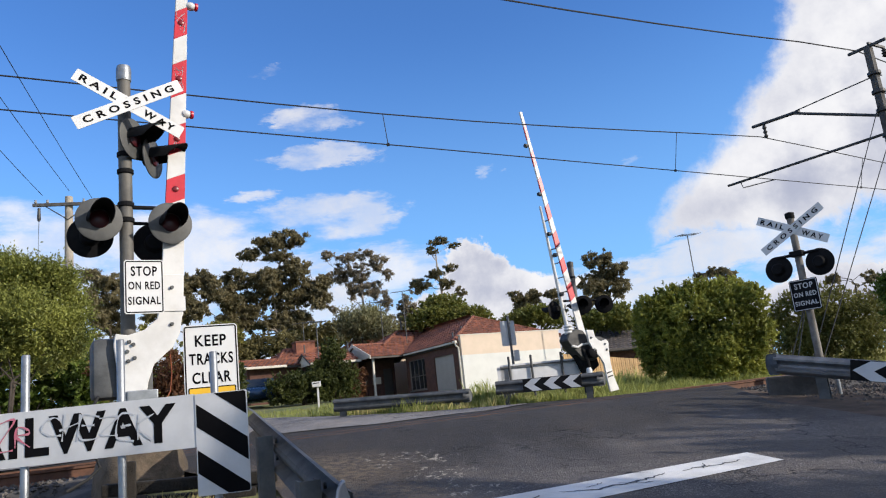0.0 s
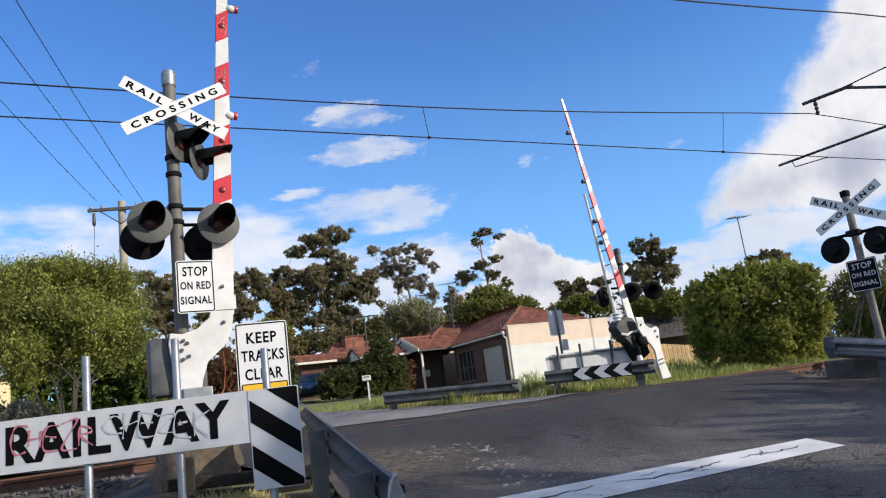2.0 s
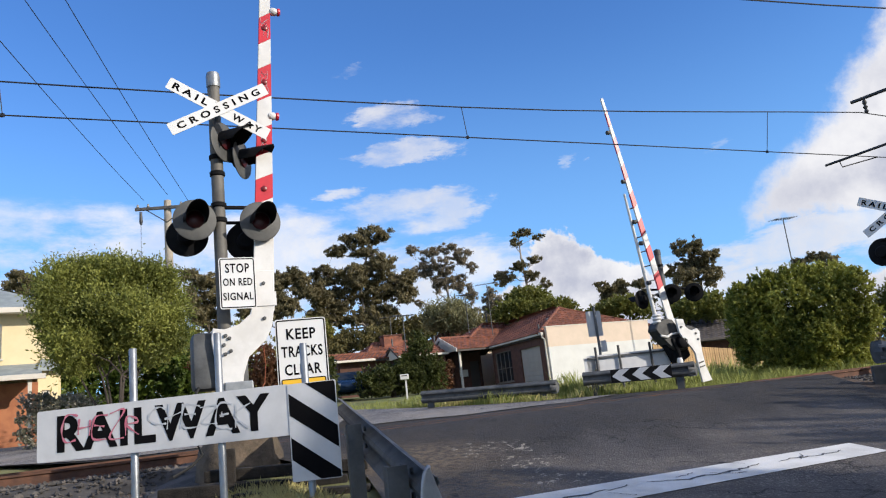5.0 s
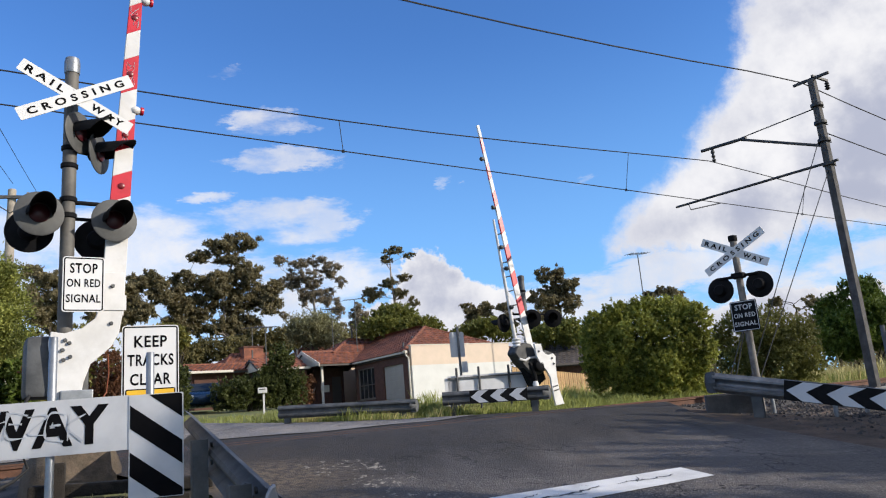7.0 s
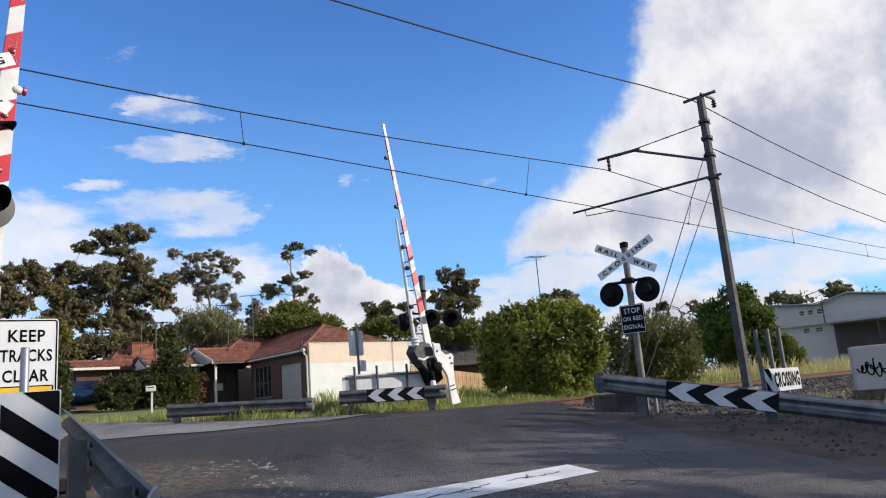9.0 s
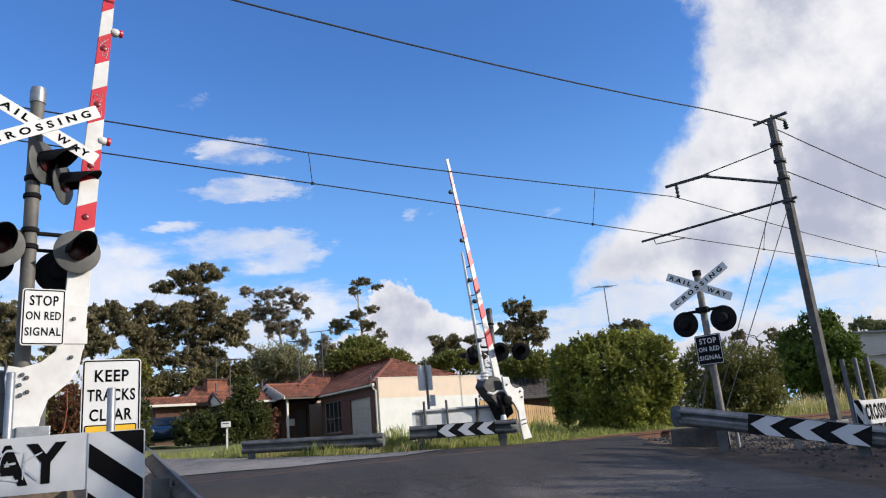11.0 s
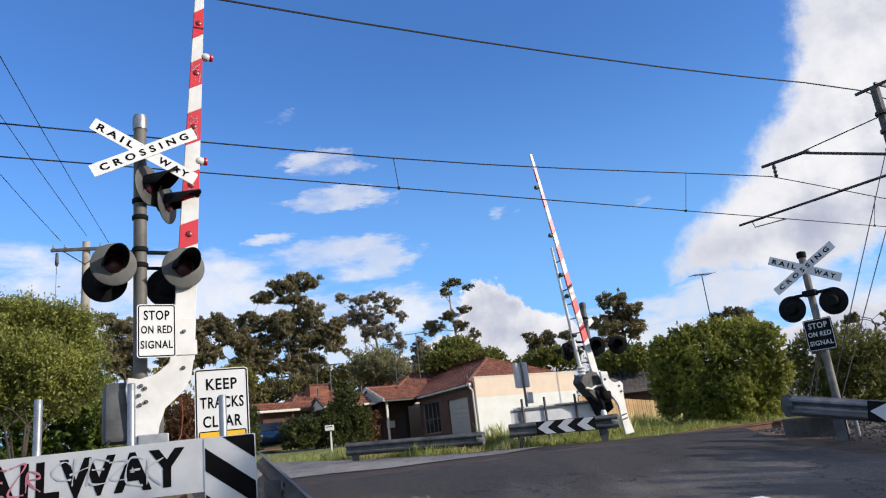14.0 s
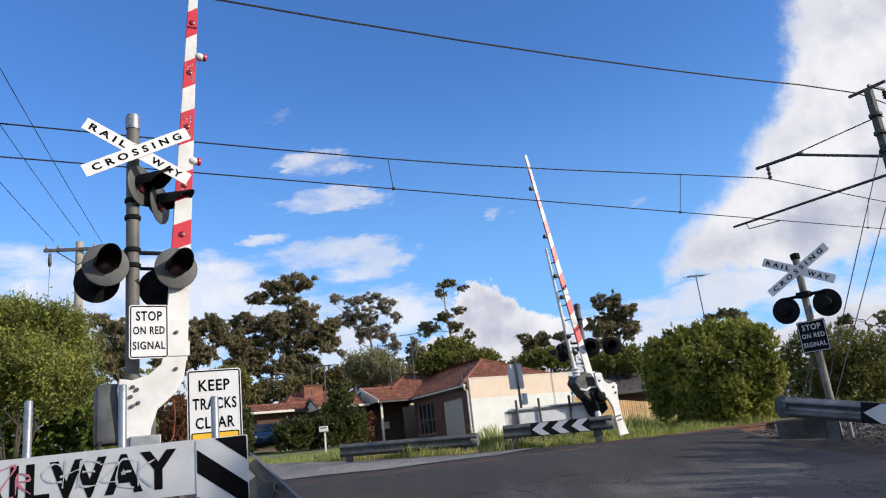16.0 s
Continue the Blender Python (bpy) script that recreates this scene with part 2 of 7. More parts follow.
M = {
    "asphalt": asphalt_surface("asphalt", 1.3, worn=True),
    # same asphalt three times paler, standing in for sun on the side road
    "sunlit_road": asphalt_surface("sunlit_road", 3.9),
    "paint_line": surface("paint_line", (0.72, 0.72, 0.71), (0.5, 0.5, 0.49), 0.7, scale=2.2, amount=0.8, bump=0.3, bump_scale=70, stain=(0.32, 0.32, 0.32), stain_at=(0.62, 0.75)),
    "tar": surface("tar", (0.03, 0.03, 0.032), rough=0.6),
    "soil": surface("soil", (0.12, 0.078, 0.052), (0.042, 0.03, 0.021), 0.95, scale=1.3, amount=1, bump=1.0, bump_scale=30),
    "turf": surface("turf", (0.1, 0.135, 0.035), (0.17, 0.16, 0.06), 0.9, scale=0.5, amount=1, bump=1.0, bump_scale=25, stain=(0.13, 0.1, 0.065), stain_at=(0.6, 0.75)),
    "stone": surface("stone", (0.12, 0.108, 0.1), (0.04, 0.036, 0.033), 0.9, scale=3, amount=1, per_island=0.7, bump=0.3),
    "rust_rail": surface("rust_rail", (0.16, 0.075, 0.045), (0.09, 0.045, 0.03), 0.8, 0.2, scale=6, amount=1, bump=0.3),
    "sleeper": surface("sleeper", (0.13, 0.11, 0.09), (0.06, 0.05, 0.042), 0.9, scale=4, bump=0.6, per_piece=0.3),
    "concrete": surface("concrete", (0.15, 0.115, 0.078), (0.07, 0.054, 0.038), 0.9, scale=3, amount=1, bump=0.7, bump_scale=30, stain=(0.14, 0.1, 0.07)),
    "dark_concrete": surface("dark_concrete", (0.1, 0.095, 0.09), (0.05, 0.048, 0.046), 0.9, scale=3, amount=1, bump=0.6, bump_scale=30),
    "dark_timber": surface("dark_timber", (0.035, 0.028, 0.022), (0.012, 0.01, 0.008), 0.95, scale=5, amount=1, bump=0.7),
    "sign_back": surface("sign_back", (0.58, 0.59, 0.6), (0.45, 0.46, 0.48), 0.5, 0.1, scale=4, amount=0.9),
    "lamp_red": surface("lamp_red", (0.2, 0.008, 0.012), (0.1, 0.006, 0.008), 0.35, scale=20),
    "galv": surface("galv", (0.33, 0.35, 0.37), (0.22, 0.235, 0.25), 0.45, 0.75, scale=5, amount=0.9, bump=0.1),
    "galv_mid": surface("galv_mid", (0.22, 0.23, 0.245), (0.12, 0.127, 0.135), 0.45, 0.5, scale=4, amount=1, bump=0.12, stain=(0.2, 0.19, 0.17), stain_at=(0.6, 0.85)),
    "mast": surface("mast", (0.15, 0.14, 0.122), (0.085, 0.08, 0.072), 0.65, 0.1, scale=4, amount=1, bump=0.1),
    "galv_dull": surface("galv_dull", (0.115, 0.12, 0.124), (0.062, 0.065, 0.068), 0.62, 0.2, scale=4, amount=1, bump=0.12, stain=(0.15, 0.14, 0.12), stain_at=(0.6, 0.85)),
    "white_sign": surface("white_sign", (0.72, 0.72, 0.71), (0.62, 0.62, 0.61), 0.45, scale=3, amount=0.5),
    "white_board": surface("white_board", (0.6, 0.605, 0.62), (0.5, 0.505, 0.52), 0.5, scale=4, amount=0.7, stain=(0.5, 0.49, 0.47), stain_at=(0.62, 0.85)),
    "white_gate": surface("white_gate", (0.69, 0.685, 0.67), (0.54, 0.53, 0.51), 0.5, scale=4, amount=0.7, stain=(0.45, 0.42, 0.38), stain_at=(0.64, 0.85)),
    "black_ink": surface("black_ink", (0.005, 0.005, 0.006), (0.009, 0.009, 0.01), 0.85, scale=8, sheen=0.04),
    "black_metal": surface("black_metal", (0.006, 0.006, 0.007), (0.012, 0.012, 0.013), 0.75, scale=8, amount=0.8, sheen=0.12),
    "grey_disc": surface("grey_disc", (0.085, 0.086, 0.083), (0.055, 0.056, 0.055), 0.6, scale=7, amount=0.9),
    "red_lens": surface("red_lens", (0.055, 0.005, 0.008), (0.03, 0.003, 0.005), 0.35, scale=30, sheen=0.4),
    "red_paint": surface("red_paint", (0.6, 0.014, 0.032), (0.46, 0.012, 0.026), 0.4, scale=5, amount=0.8),
    "yellow_paint": surface("yellow_paint", (0.8, 0.47, 0.02), (0.65, 0.36, 0.02), 0.5, scale=5),
    "cable_rust": surface("cable_rust", (0.3, 0.085, 0.035), rough=0.6, scale=8),
    "orange_plastic": surface("orange_plastic", (0.75, 0.17, 0.05), rough=0.5, scale=8),
    "grey_wood": surface("grey_wood", (0.115, 0.11, 0.105), (0.06, 0.057, 0.055), 0.9, scale=5, amount=1, bump=0.5),
    "grey_pole": surface("grey_pole", (0.26, 0.24, 0.215), (0.12, 0.11, 0.1), 0.85, scale=6, amount=1, bump=0.5, stain=(0.08, 0.07, 0.065), stain_at=(0.55, 0.8)),
    "pale_pole": surface("pale_pole", (0.42, 0.37, 0.3), (0.27, 0.24, 0.2), 0.9, scale=4, amount=1, bump=0.5),
    "dark_steel": surface("dark_steel", (0.075, 0.075, 0.075), (0.04, 0.04, 0.04), 0.6, 0.3, scale=5, amount=1),
    "wire": surface("wire", (0.025, 0.026, 0.03), rough=0.6, metal=0.3),
    "porcelain": surface("porcelain", (0.35, 0.33, 0.3), rough=0.3),
    "pink_spray": surface("pink_spray", (0.5, 0.12, 0.18), (0.52, 0.26, 0.3), 0.6, scale=10),
    "grey_spray": surface("grey_spray", (0.42, 0.44, 0.48), (0.52, 0.54, 0.57), 0.6, scale=10),
    "brick": surface("brick", (0.13, 0.06, 0.042), (0.08, 0.038, 0.028), 0.9, scale=5, amount=1, per_piece=0.4, bump=0.4),
    "render": surface("render", (0.68, 0.55, 0.44), (0.61, 0.5, 0.39), 0.85, scale=1.5, amount=0.8, bump=0.15),
    "render_fresh": surface("render_fresh", (0.66, 0.66, 0.63), (0.58, 0.58, 0.55), 0.8, scale=1.2, amount=0.8, bump=0.12),
    "tile": surface("tile", (0.27, 0.092, 0.05), (0.13, 0.05, 0.03), 0.8, scale=2.5, amount=1, per_island=0.45, bump=0.3),
    "tile_dark": surface("tile_dark", (0.1, 0.085, 0.08), (0.065, 0.056, 0.053), 0.8, scale=2.5, amount=1, per_island=0.4),
    "trim": surface("trim", (0.62, 0.58, 0.5), (0.5, 0.46, 0.4), 0.6, scale=3),
    "dark_trim": surface("dark_trim", (0.06, 0.05, 0.045), rough=0.6, scale=3),
    # house trim colour darkened, so the garage door's shade is in the paint
    "trim_shaded": surface("trim_shaded", (0.42, 0.38, 0.33), (0.34, 0.31, 0.27), 0.6, scale=2),
    "timber_frame": surface("timber_frame", (0.2, 0.17, 0.145), (0.13, 0.11, 0.095), 0.7, scale=4),
    "cream": surface("cream", (0.72, 0.59, 0.36), (0.62, 0.5, 0.29), 0.8, scale=2),
    "orange_brick": surface("orange_brick", (0.42, 0.17, 0.08), (0.32, 0.12, 0.06), 0.9, scale=3, amount=1),
    "slate": surface("slate", (0.3, 0.34, 0.34), (0.22, 0.25, 0.25), 0.7, scale=3, amount=1),
    "weatherboard": surface("weatherboard", (0.5, 0.46, 0.44), (0.42, 0.39, 0.37), 0.7, scale=2),
    "roof_metal": surface("roof_metal", (0.3, 0.31, 0.33), (0.22, 0.23, 0.25), 0.5, 0.4, scale=2),
    "paling": surface("paling", (0.5, 0.33, 0.16), (0.36, 0.23, 0.11), 0.85, scale=3, amount=1, per_piece=0.35, bump=0.3),
    "car_blue": surface("car_blue", (0.012, 0.035, 0.085), (0.01, 0.028, 0.07), 0.25, 0.4, scale=3),
    "rubber": surface("rubber", (0.015, 0.015, 0.015), rough=0.8),
    "bark": surface("bark", (0.075, 0.06, 0.048), (0.03, 0.024, 0.02), 0.9, scale=3, amount=1, bump=0.8, bump_scale=15),
    "bark_pale": surface("bark_pale", (0.42, 0.36, 0.3), (0.22, 0.18, 0.15), 0.85, scale=2.5, amount=1, bump=0.5, bump_scale=12),
    "blade": leaf_surface("blade", (0.14, 0.18, 0.04), (0.4, 0.42, 0.13)),
    "blade_dry": leaf_surface("blade_dry", (0.34, 0.29, 0.11), (0.6, 0.54, 0.25)),
    "leaf_bright": leaf_surface("leaf_bright", (0.05, 0.066, 0.01), (0.4, 0.41, 0.08)),
    "leaf_green": leaf_surface("leaf_green", (0.055, 0.075, 0.014), (0.25, 0.25, 0.055)),
    "leaf_gum": leaf_surface("leaf_gum", (0.04, 0.04, 0.019), (0.3, 0.25, 0.13)),
    "leaf_gum_pale": leaf_surface("leaf_gum_pale", (0.12, 0.105, 0.075), (0.36, 0.3, 0.21)),
    "leaf_dark": leaf_surface("leaf_dark", (0.03, 0.055, 0.01), (0.16, 0.22, 0.035)),
    "leaf_light": leaf_surface("leaf_light", (0.033, 0.048, 0.01), (0.36, 0.38, 0.09)),
    "leaf_olive": leaf_surface("leaf_olive", (0.085, 0.09, 0.02), (0.29, 0.27, 0.07)),
    "leaf_deep": leaf_surface("leaf_deep", (0.018, 0.027, 0.007), (0.105, 0.12, 0.03)),
    "leaf_flower": leaf_surface("leaf_flower", (0.06, 0.08, 0.03), (0.5, 0.46, 0.4)),
    "leaf_willow": leaf_surface("leaf_willow", (0.1, 0.1, 0.05), (0.3, 0.29, 0.15)),
    "leaf_wood": leaf_surface("leaf_wood", (0.05, 0.048, 0.02), (0.29, 0.25, 0.1)),
    "leaf_cypress": leaf_surface("leaf_cypress", (0.05, 0.058, 0.015), (0.27, 0.265, 0.07)),
    "leaf_gum_green": leaf_surface("leaf_gum_green", (0.05, 0.065, 0.025), (0.26, 0.27, 0.12)),
    "leaf_rust": leaf_surface("leaf_rust", (0.07, 0.035, 0.02), (0.19, 0.085, 0.04)),
}


def glass_surface():
    m = bpy.data.materials.new("window_glass")
    m.use_nodes = True
    net = Net(m.node_tree)
    bsdf = net.add("ShaderNodeBsdfPrincipled", Base_Color=(0.02, 0.024, 0.028, 1), Roughness=0.06)
    out = net.add("ShaderNodeOutputMaterial")
    net.tree.links.new(bsdf.outputs[0], out.inputs[0])
    return m


M["glass"] = glass_surface()


def thing(name, m, label, category, group="", kind=""):
    ob = new(name)
    ob.empty_display_size = 0.2
    ob.matrix_basis = m
    return tagged(ob, label, category, group, kind)


def part(name, bm, material, parent=None, label="", smooth=False):
    me = bpy.data.meshes.new(name)
    bmesh.ops.recalc_face_normals(bm, faces=bm.faces)
    bm.to_mesh(me)
    bm.free()
    if smooth:
        for p in me.polygons: p.use_smooth = True
        me.set_sharp_from_angle(angle=radians(40))
    me.materials.append(M[material])
    ob = new(name, me)
    if parent: ob.parent = parent
    if label: ob["label"] = label
    return ob


def mesh_part(name, verts, faces, material, parent=None, label=""):
    me = bpy.data.meshes.new(name)
    me.from_pydata(verts, [], faces)
    me.materials.append(M[material])
    ob = new(name, me)
    if parent: ob.parent = parent
    if label: ob["label"] = label
    return ob


def box(sx, sy, sz, m=None, bevel=0.0, bm=None):
    """A box with its middle at the origin of m."""
    own = bmesh.new()
    bmesh.ops.create_cube(own, size=1, matrix=Matrix.Diagonal((sx, sy, sz, 1)))
    if bevel: bmesh.ops.bevel(own, geom=own.edges[:], offset=bevel, segments=2, affect="EDGES", profile=0.6)
    return merge(bm, own, m)


def merge(bm, own, m=None):
    if m is not None: own.transform(m)
    if bm is None: return own
    me = bpy.data.meshes.new("scratch")
    own.to_mesh(me)
    own.free()
    bm.from_mesh(me)
    bpy.data.meshes.remove(me)
    return bm


def rod(a, b, r, r2=None, seg=14, bm=None, cap=True):
    own = bmesh.new()
    a, b = Vector(a), Vector(b)
    way = b - a
    bmesh.ops.create_cone(own, cap_ends=cap, segments=seg, radius1=r, radius2=r if r2 is None else r2, depth=way.length)
    own.transform(Matrix.Translation((a + b) / 2) @ way.to_track_quat("Z", "Y").to_matrix().to_4x4())
    return merge(bm, own)


def pipe(points, r, seg=8, bm=None):
    """A round bar along a line of points; r may be one radius or one for each point."""
    own = bmesh.new()
    pts = [Vector(p) for p in points]
    radii = r if isinstance(r, (list, tuple)) else [r] * len(pts)
    rings = []
    for i, p in enumerate(pts):
        way = (pts[min(i + 1, len(pts) - 1)] - pts[max(i - 1, 0)]).normalized()
        side = way.cross(Vector((0, 0, 1)))
        if side.length < 0.05: side = way.cross(Vector((1, 0, 0)))
        side.normalize()
        up = side.cross(way)
        rings.append([own.verts.new(p + (side * math.cos(2 * math.pi * k / seg) + up * math.sin(2 * math.pi * k / seg)) * radii[i]) for k in range(seg)])
    for a, b in zip(rings, rings[1:]):
        for k in range(seg):
            own.faces.new((a[k], a[(k + 1) % seg], b[(k + 1) % seg], b[k]))
    own.faces.new(rings[0][::-1])
    own.faces.new(rings[-1])
    return merge(bm, own)


def plate(outline, thick, m=None, bm=None, bevel=0.0):
    """A flat plate: an outline in x and z, its face towards -y at y = 0."""
    own = bmesh.new()
    face = own.faces.new([own.verts.new((x, 0, z)) for x, z in outline])
    grown = bmesh.ops.extrude_face_region(own, geom=[face])
    bmesh.ops.translate(own, vec=(0, thick, 0), verts=[v for v in grown["geom"] if isinstance(v, bmesh.types.BMVert)])
    if bevel: bmesh.ops.bevel(own, geom=own.edges[:], offset=bevel, segments=1, affect="EDGES")
    return merge(bm, own, m)


def rounded(w, h, r, seg=5):
    out = []
    for cx, cz, a0 in ((w / 2 - r, h / 2 - r, 0), (-w / 2 + r, h / 2 - r, 90), (-w / 2 + r, -h / 2 + r, 180), (w / 2 - r, -h / 2 + r, 270)):
        out += [(cx + r * math.cos(radians(a0 + 90 * k / seg)), cz + r * math.sin(radians(a0 + 90 * k / seg))) for k in range(seg + 1)]
    return out


def lathe(profile, seg=24, m=None, bm=None):
    """Turns (radius, height) pairs round z."""
    own = bmesh.new()
    rings = [[own.verts.new((r * math.cos(2 * math.pi * k / seg), r * math.sin(2 * math.pi * k / seg), z)) for k in range(seg)] for r, z in profile]
    for a, b in zip(rings, rings[1:]):
        for k in range(seg):
            own.faces.new((a[k], a[(k + 1) % seg], b[(k + 1) % seg], b[k]))
    own.faces.new(rings[0][::-1])
    own.faces.new(rings[-1])
    return merge(bm, own, m)


def letters(text, width, height, m, material, parent, bold=0.012, name="lettering", spread=1.12):
    """Words set to a width and height, middle at the origin of m, facing -y."""
    cu = bpy.data.curves.new("words", "FONT")
    cu.body, cu.align_x, cu.align_y, cu.size, cu.offset = text, "CENTER", "CENTER", 1.0, bold
    cu.extrude, cu.resolution_u, cu.space_character = 0.0, 3, spread
    tmp = new("words", cu)
    bpy.context.view_layer.update()
    me = bpy.data.meshes.new_from_object(tmp.evaluated_get(bpy.context.evaluated_depsgraph_get()))
    bpy.data.objects.remove(tmp)
    bpy.data.curves.remove(cu)
    me.name = name
    co = np.empty(len(me.vertices) * 3)
    me.vertices.foreach_get("co", co)
    co = co.reshape(-1, 3)
    lo, hi = co.min(0), co.max(0)
    co = (co - (lo + hi) / 2) * [width / (hi[0] - lo[0]), height / (hi[1] - lo[1]), 1]
    flat = np.stack([co[:, 0], co[:, 2] * 0, co[:, 1]], 1)
    me.vertices.foreach_set("co", flat.ravel())
    me.transform(m)
    # one mesh for each letter
    group = list(range(len(me.vertices)))

    def root(a):
        while group[a] != a:
            group[a] = group[group[a]]
            a = group[a]
        return a

    for p in me.polygons:
        for a in p.vertices[1:]:
            group[root(a)] = root(p.vertices[0])
    pieces = {}
    for p in me.polygons:
        pieces.setdefault(root(p.vertices[0]), []).append(tuple(p.vertices))
    for faces in pieces.values():
        used = sorted({a for f in faces for a in f})
        index = {a: k for k, a in enumerate(used)}
        mesh_part("letter", [tuple(me.vertices[a].co) for a in used], [tuple(index[a] for a in f) for f in faces], material, parent)
    bpy.data.meshes.remove(me)


# the railway line: S runs along it, N across it, away from the eye
LINE, ALONG, ACROSS = Vector((-0.85, 12.2)), Vector((0.863, 0.505)), Vector((-0.505, 0.863))


def spot(s, n):
    p = LINE + ALONG * s + ACROSS * n
    return p.x, p.y


def line_of(x, y):
    d = Vector((x, y)) - LINE
    return d.dot(ALONG), d.dot(ACROSS)


def smooth(a, b, x):
    x = min(1, max(0, (x - a) / (b - a)))
    return x * x * (3 - 2 * x)


def rail_level(s):
    return EYE - 0.2 + 0.006 * max(-30, min(60, s))


def bank(s, n):
    """Height of the made ground at a place along and across the line."""
    top = rail_level(s) + 0.02
    if n < -1.4: z = top + 0.118 * max(n + 1.4, -12) + 0.02 * min(0, n + 13.4)
    elif n < 2.5: z = top
    else: z = top + 0.05 * min(n - 2.5, 30) + 0.012 * max(0, n - 32.5) - 0.55 * smooth(9, 22, s) * smooth(4, 10, n)
    return z


def ground_z(x, y):
    s, n = line_of(x, y)
    z = bank(s, n)
    off = max(smooth(-4.3, -5.0, s), smooth(5.6, 6.3, s))  # beside the road
    trench = smooth(-5.2, -3.0, n) * smooth(4.2, 2.4, n)
    return z - 0.03 - off * trench * 0.24

# ---- ground, road, line ----
def sheet(name, xs, ys, height, material, keep=None):
    verts = [(x, y, height(x, y)) for y in ys for x in xs]
    w = len(xs)
    faces = []
    for j in range(len(ys) - 1):
        for i in range(w - 1):
            if keep is None or keep((xs[i] + xs[i + 1]) / 2, (ys[j] + ys[j + 1]) / 2):
                faces.append((j * w + i, j * w + i + 1, (j + 1) * w + i + 1, (j + 1) * w + i))
    return verts, faces


def steps(*stretches):
    out = []
    for a, b, d in stretches:
        k = max(1, round((b - a) / d))
        out += [a + (b - a) * i / k for i in range(k)]
    return out + [stretches[-1][1]]


gx = steps((-1500, -200, 260), (-200, -40, 20), (-40, -12, 2), (-12, 18, 0.5), (18, 50, 2), (50, 200, 15), (200, 1500, 260))
gy = steps((-600, -60, 120), (-60, -6, 6), (-6, 24, 0.5), (24, 60, 2), (60, 200, 14), (200, 1500, 260))


def rough_ground(x, y):
    near = 1 if abs(x) < 60 and -10 < y < 70 else 0
    return ground_z(x, y) - 0.02 + near * 0.04 * (noise.noise((x * 0.9, y * 0.9, 0.3)) - 0.25)


v, f = sheet("ground", gx, gy, rough_ground, "turf")
ground = mesh_part("ground", v, f, "turf")
tagged(ground, "rough green and straw-coloured grass verge with bare earth", "ground", kind="structure")


def strip(name, outline, material, lift, label, cell=0.5, kind="structure", category="road", level=None):
    """A sheet that follows the made ground inside an outline of (x, y) corners."""
    bm = bmesh.new()
    bm.faces.new([bm.verts.new((x, y, 0)) for x, y in outline])
    bmesh.ops.triangulate(bm, faces=bm.faces[:])
    lo = [min(p[k] for p in outline) for k in (0, 1)]
    hi = [max(p[k] for p in outline) for k in (0, 1)]
    for axis in (0, 1):
        k = math.ceil((hi[axis] - lo[axis]) / cell)
        for i in range(1, k):
            at = [0, 0, 0]
            at[axis] = lo[axis] + (hi[axis] - lo[axis]) * i / k
            normal = [0, 0, 0]
            normal[axis] = 1
            bmesh.ops.bisect_plane(bm, geom=bm.verts[:] + bm.edges[:] + bm.faces[:], plane_co=at, plane_no=normal)
    for v in bm.verts:
        s, n = line_of(v.co.x, v.co.y)
        v.co.z = (level(v.co.x, v.co.y) if level else bank(s, n)) + lift
    bmesh.ops.recalc_face_normals(bm, faces=bm.faces)
    flip = [f for f in bm.faces if f.normal.z < 0]
    if flip: bmesh.ops.reverse_faces(bm, faces=flip)
    me = bpy.data.meshes.new(name)
    bm.to_mesh(me)
    bm.free()
    me.materials.append(M[material])
    ob = new(name, me)
    return tagged(ob, label, category, kind=kind)


near_road = [(-0.35, 3.2), (-1.7, 6.8), spot(-4.3, -1.4), spot(-4.3, 1.4), spot(-5.6, 2.1), spot(-7.6, 4.4), spot(-8.6, 7.0), spot(1.2, 6.55), spot(4.4, 4.0), spot(6.6, 2.0),
             spot(6.4, 1.4), spot(5.9, -1.4), (4.6, 11.3), (4.95, 9.2), (5.4, 6.8), (6.5, 3.4), (9, -3), (40, -14), (40, -40), (-40, -40), (-40, -6), (-5, 0.5)]
strip("road", near_road, "asphalt", 0.0, "dark worn asphalt road climbing to the level crossing", cell=0.8)

# stop line with its cracks
sl = [spot(s, n) for s, n in ((-3.4, -6.34), (0.47, -6.42), (0.56, -5.97), (-3.4, -5.78))]
strip("stop_line", sl, "paint_line", 0.006, "cracked white stop line painted across the road", category="road marking")

# cracks in the stop line: one that wanders along it, with short side branches
def road_crack(seed, s0, n0, ds, dn, count, wide):
    rng = random.Random(seed)
    pts, s, n = [], s0, n0
    for i in range(count):
        pts.append((s, n, wide * (0.35 + 0.65 * math.sin(math.pi * (i + 0.6) / (count + 0.4))) * rng.uniform(0.5, 1.3)))
        s += ds * rng.uniform(0.4, 1.5) + rng.uniform(-0.012, 0.012)
        n += dn + rng.uniform(-0.042, 0.042)
        n += (-6.12 - n) * 0.12 if ds > abs(dn) else 0
    hold = lambda n: min(-5.83, max(-6.36, n))
    ring = [spot(s, hold(n + w)) for s, n, w in pts] + [spot(s, hold(n - w) - 0.002) for s, n, w in reversed(pts)]
    strip("road_crack", ring, "tar", 0.009, "dark crack through the painted line", cell=5, category="road crack")


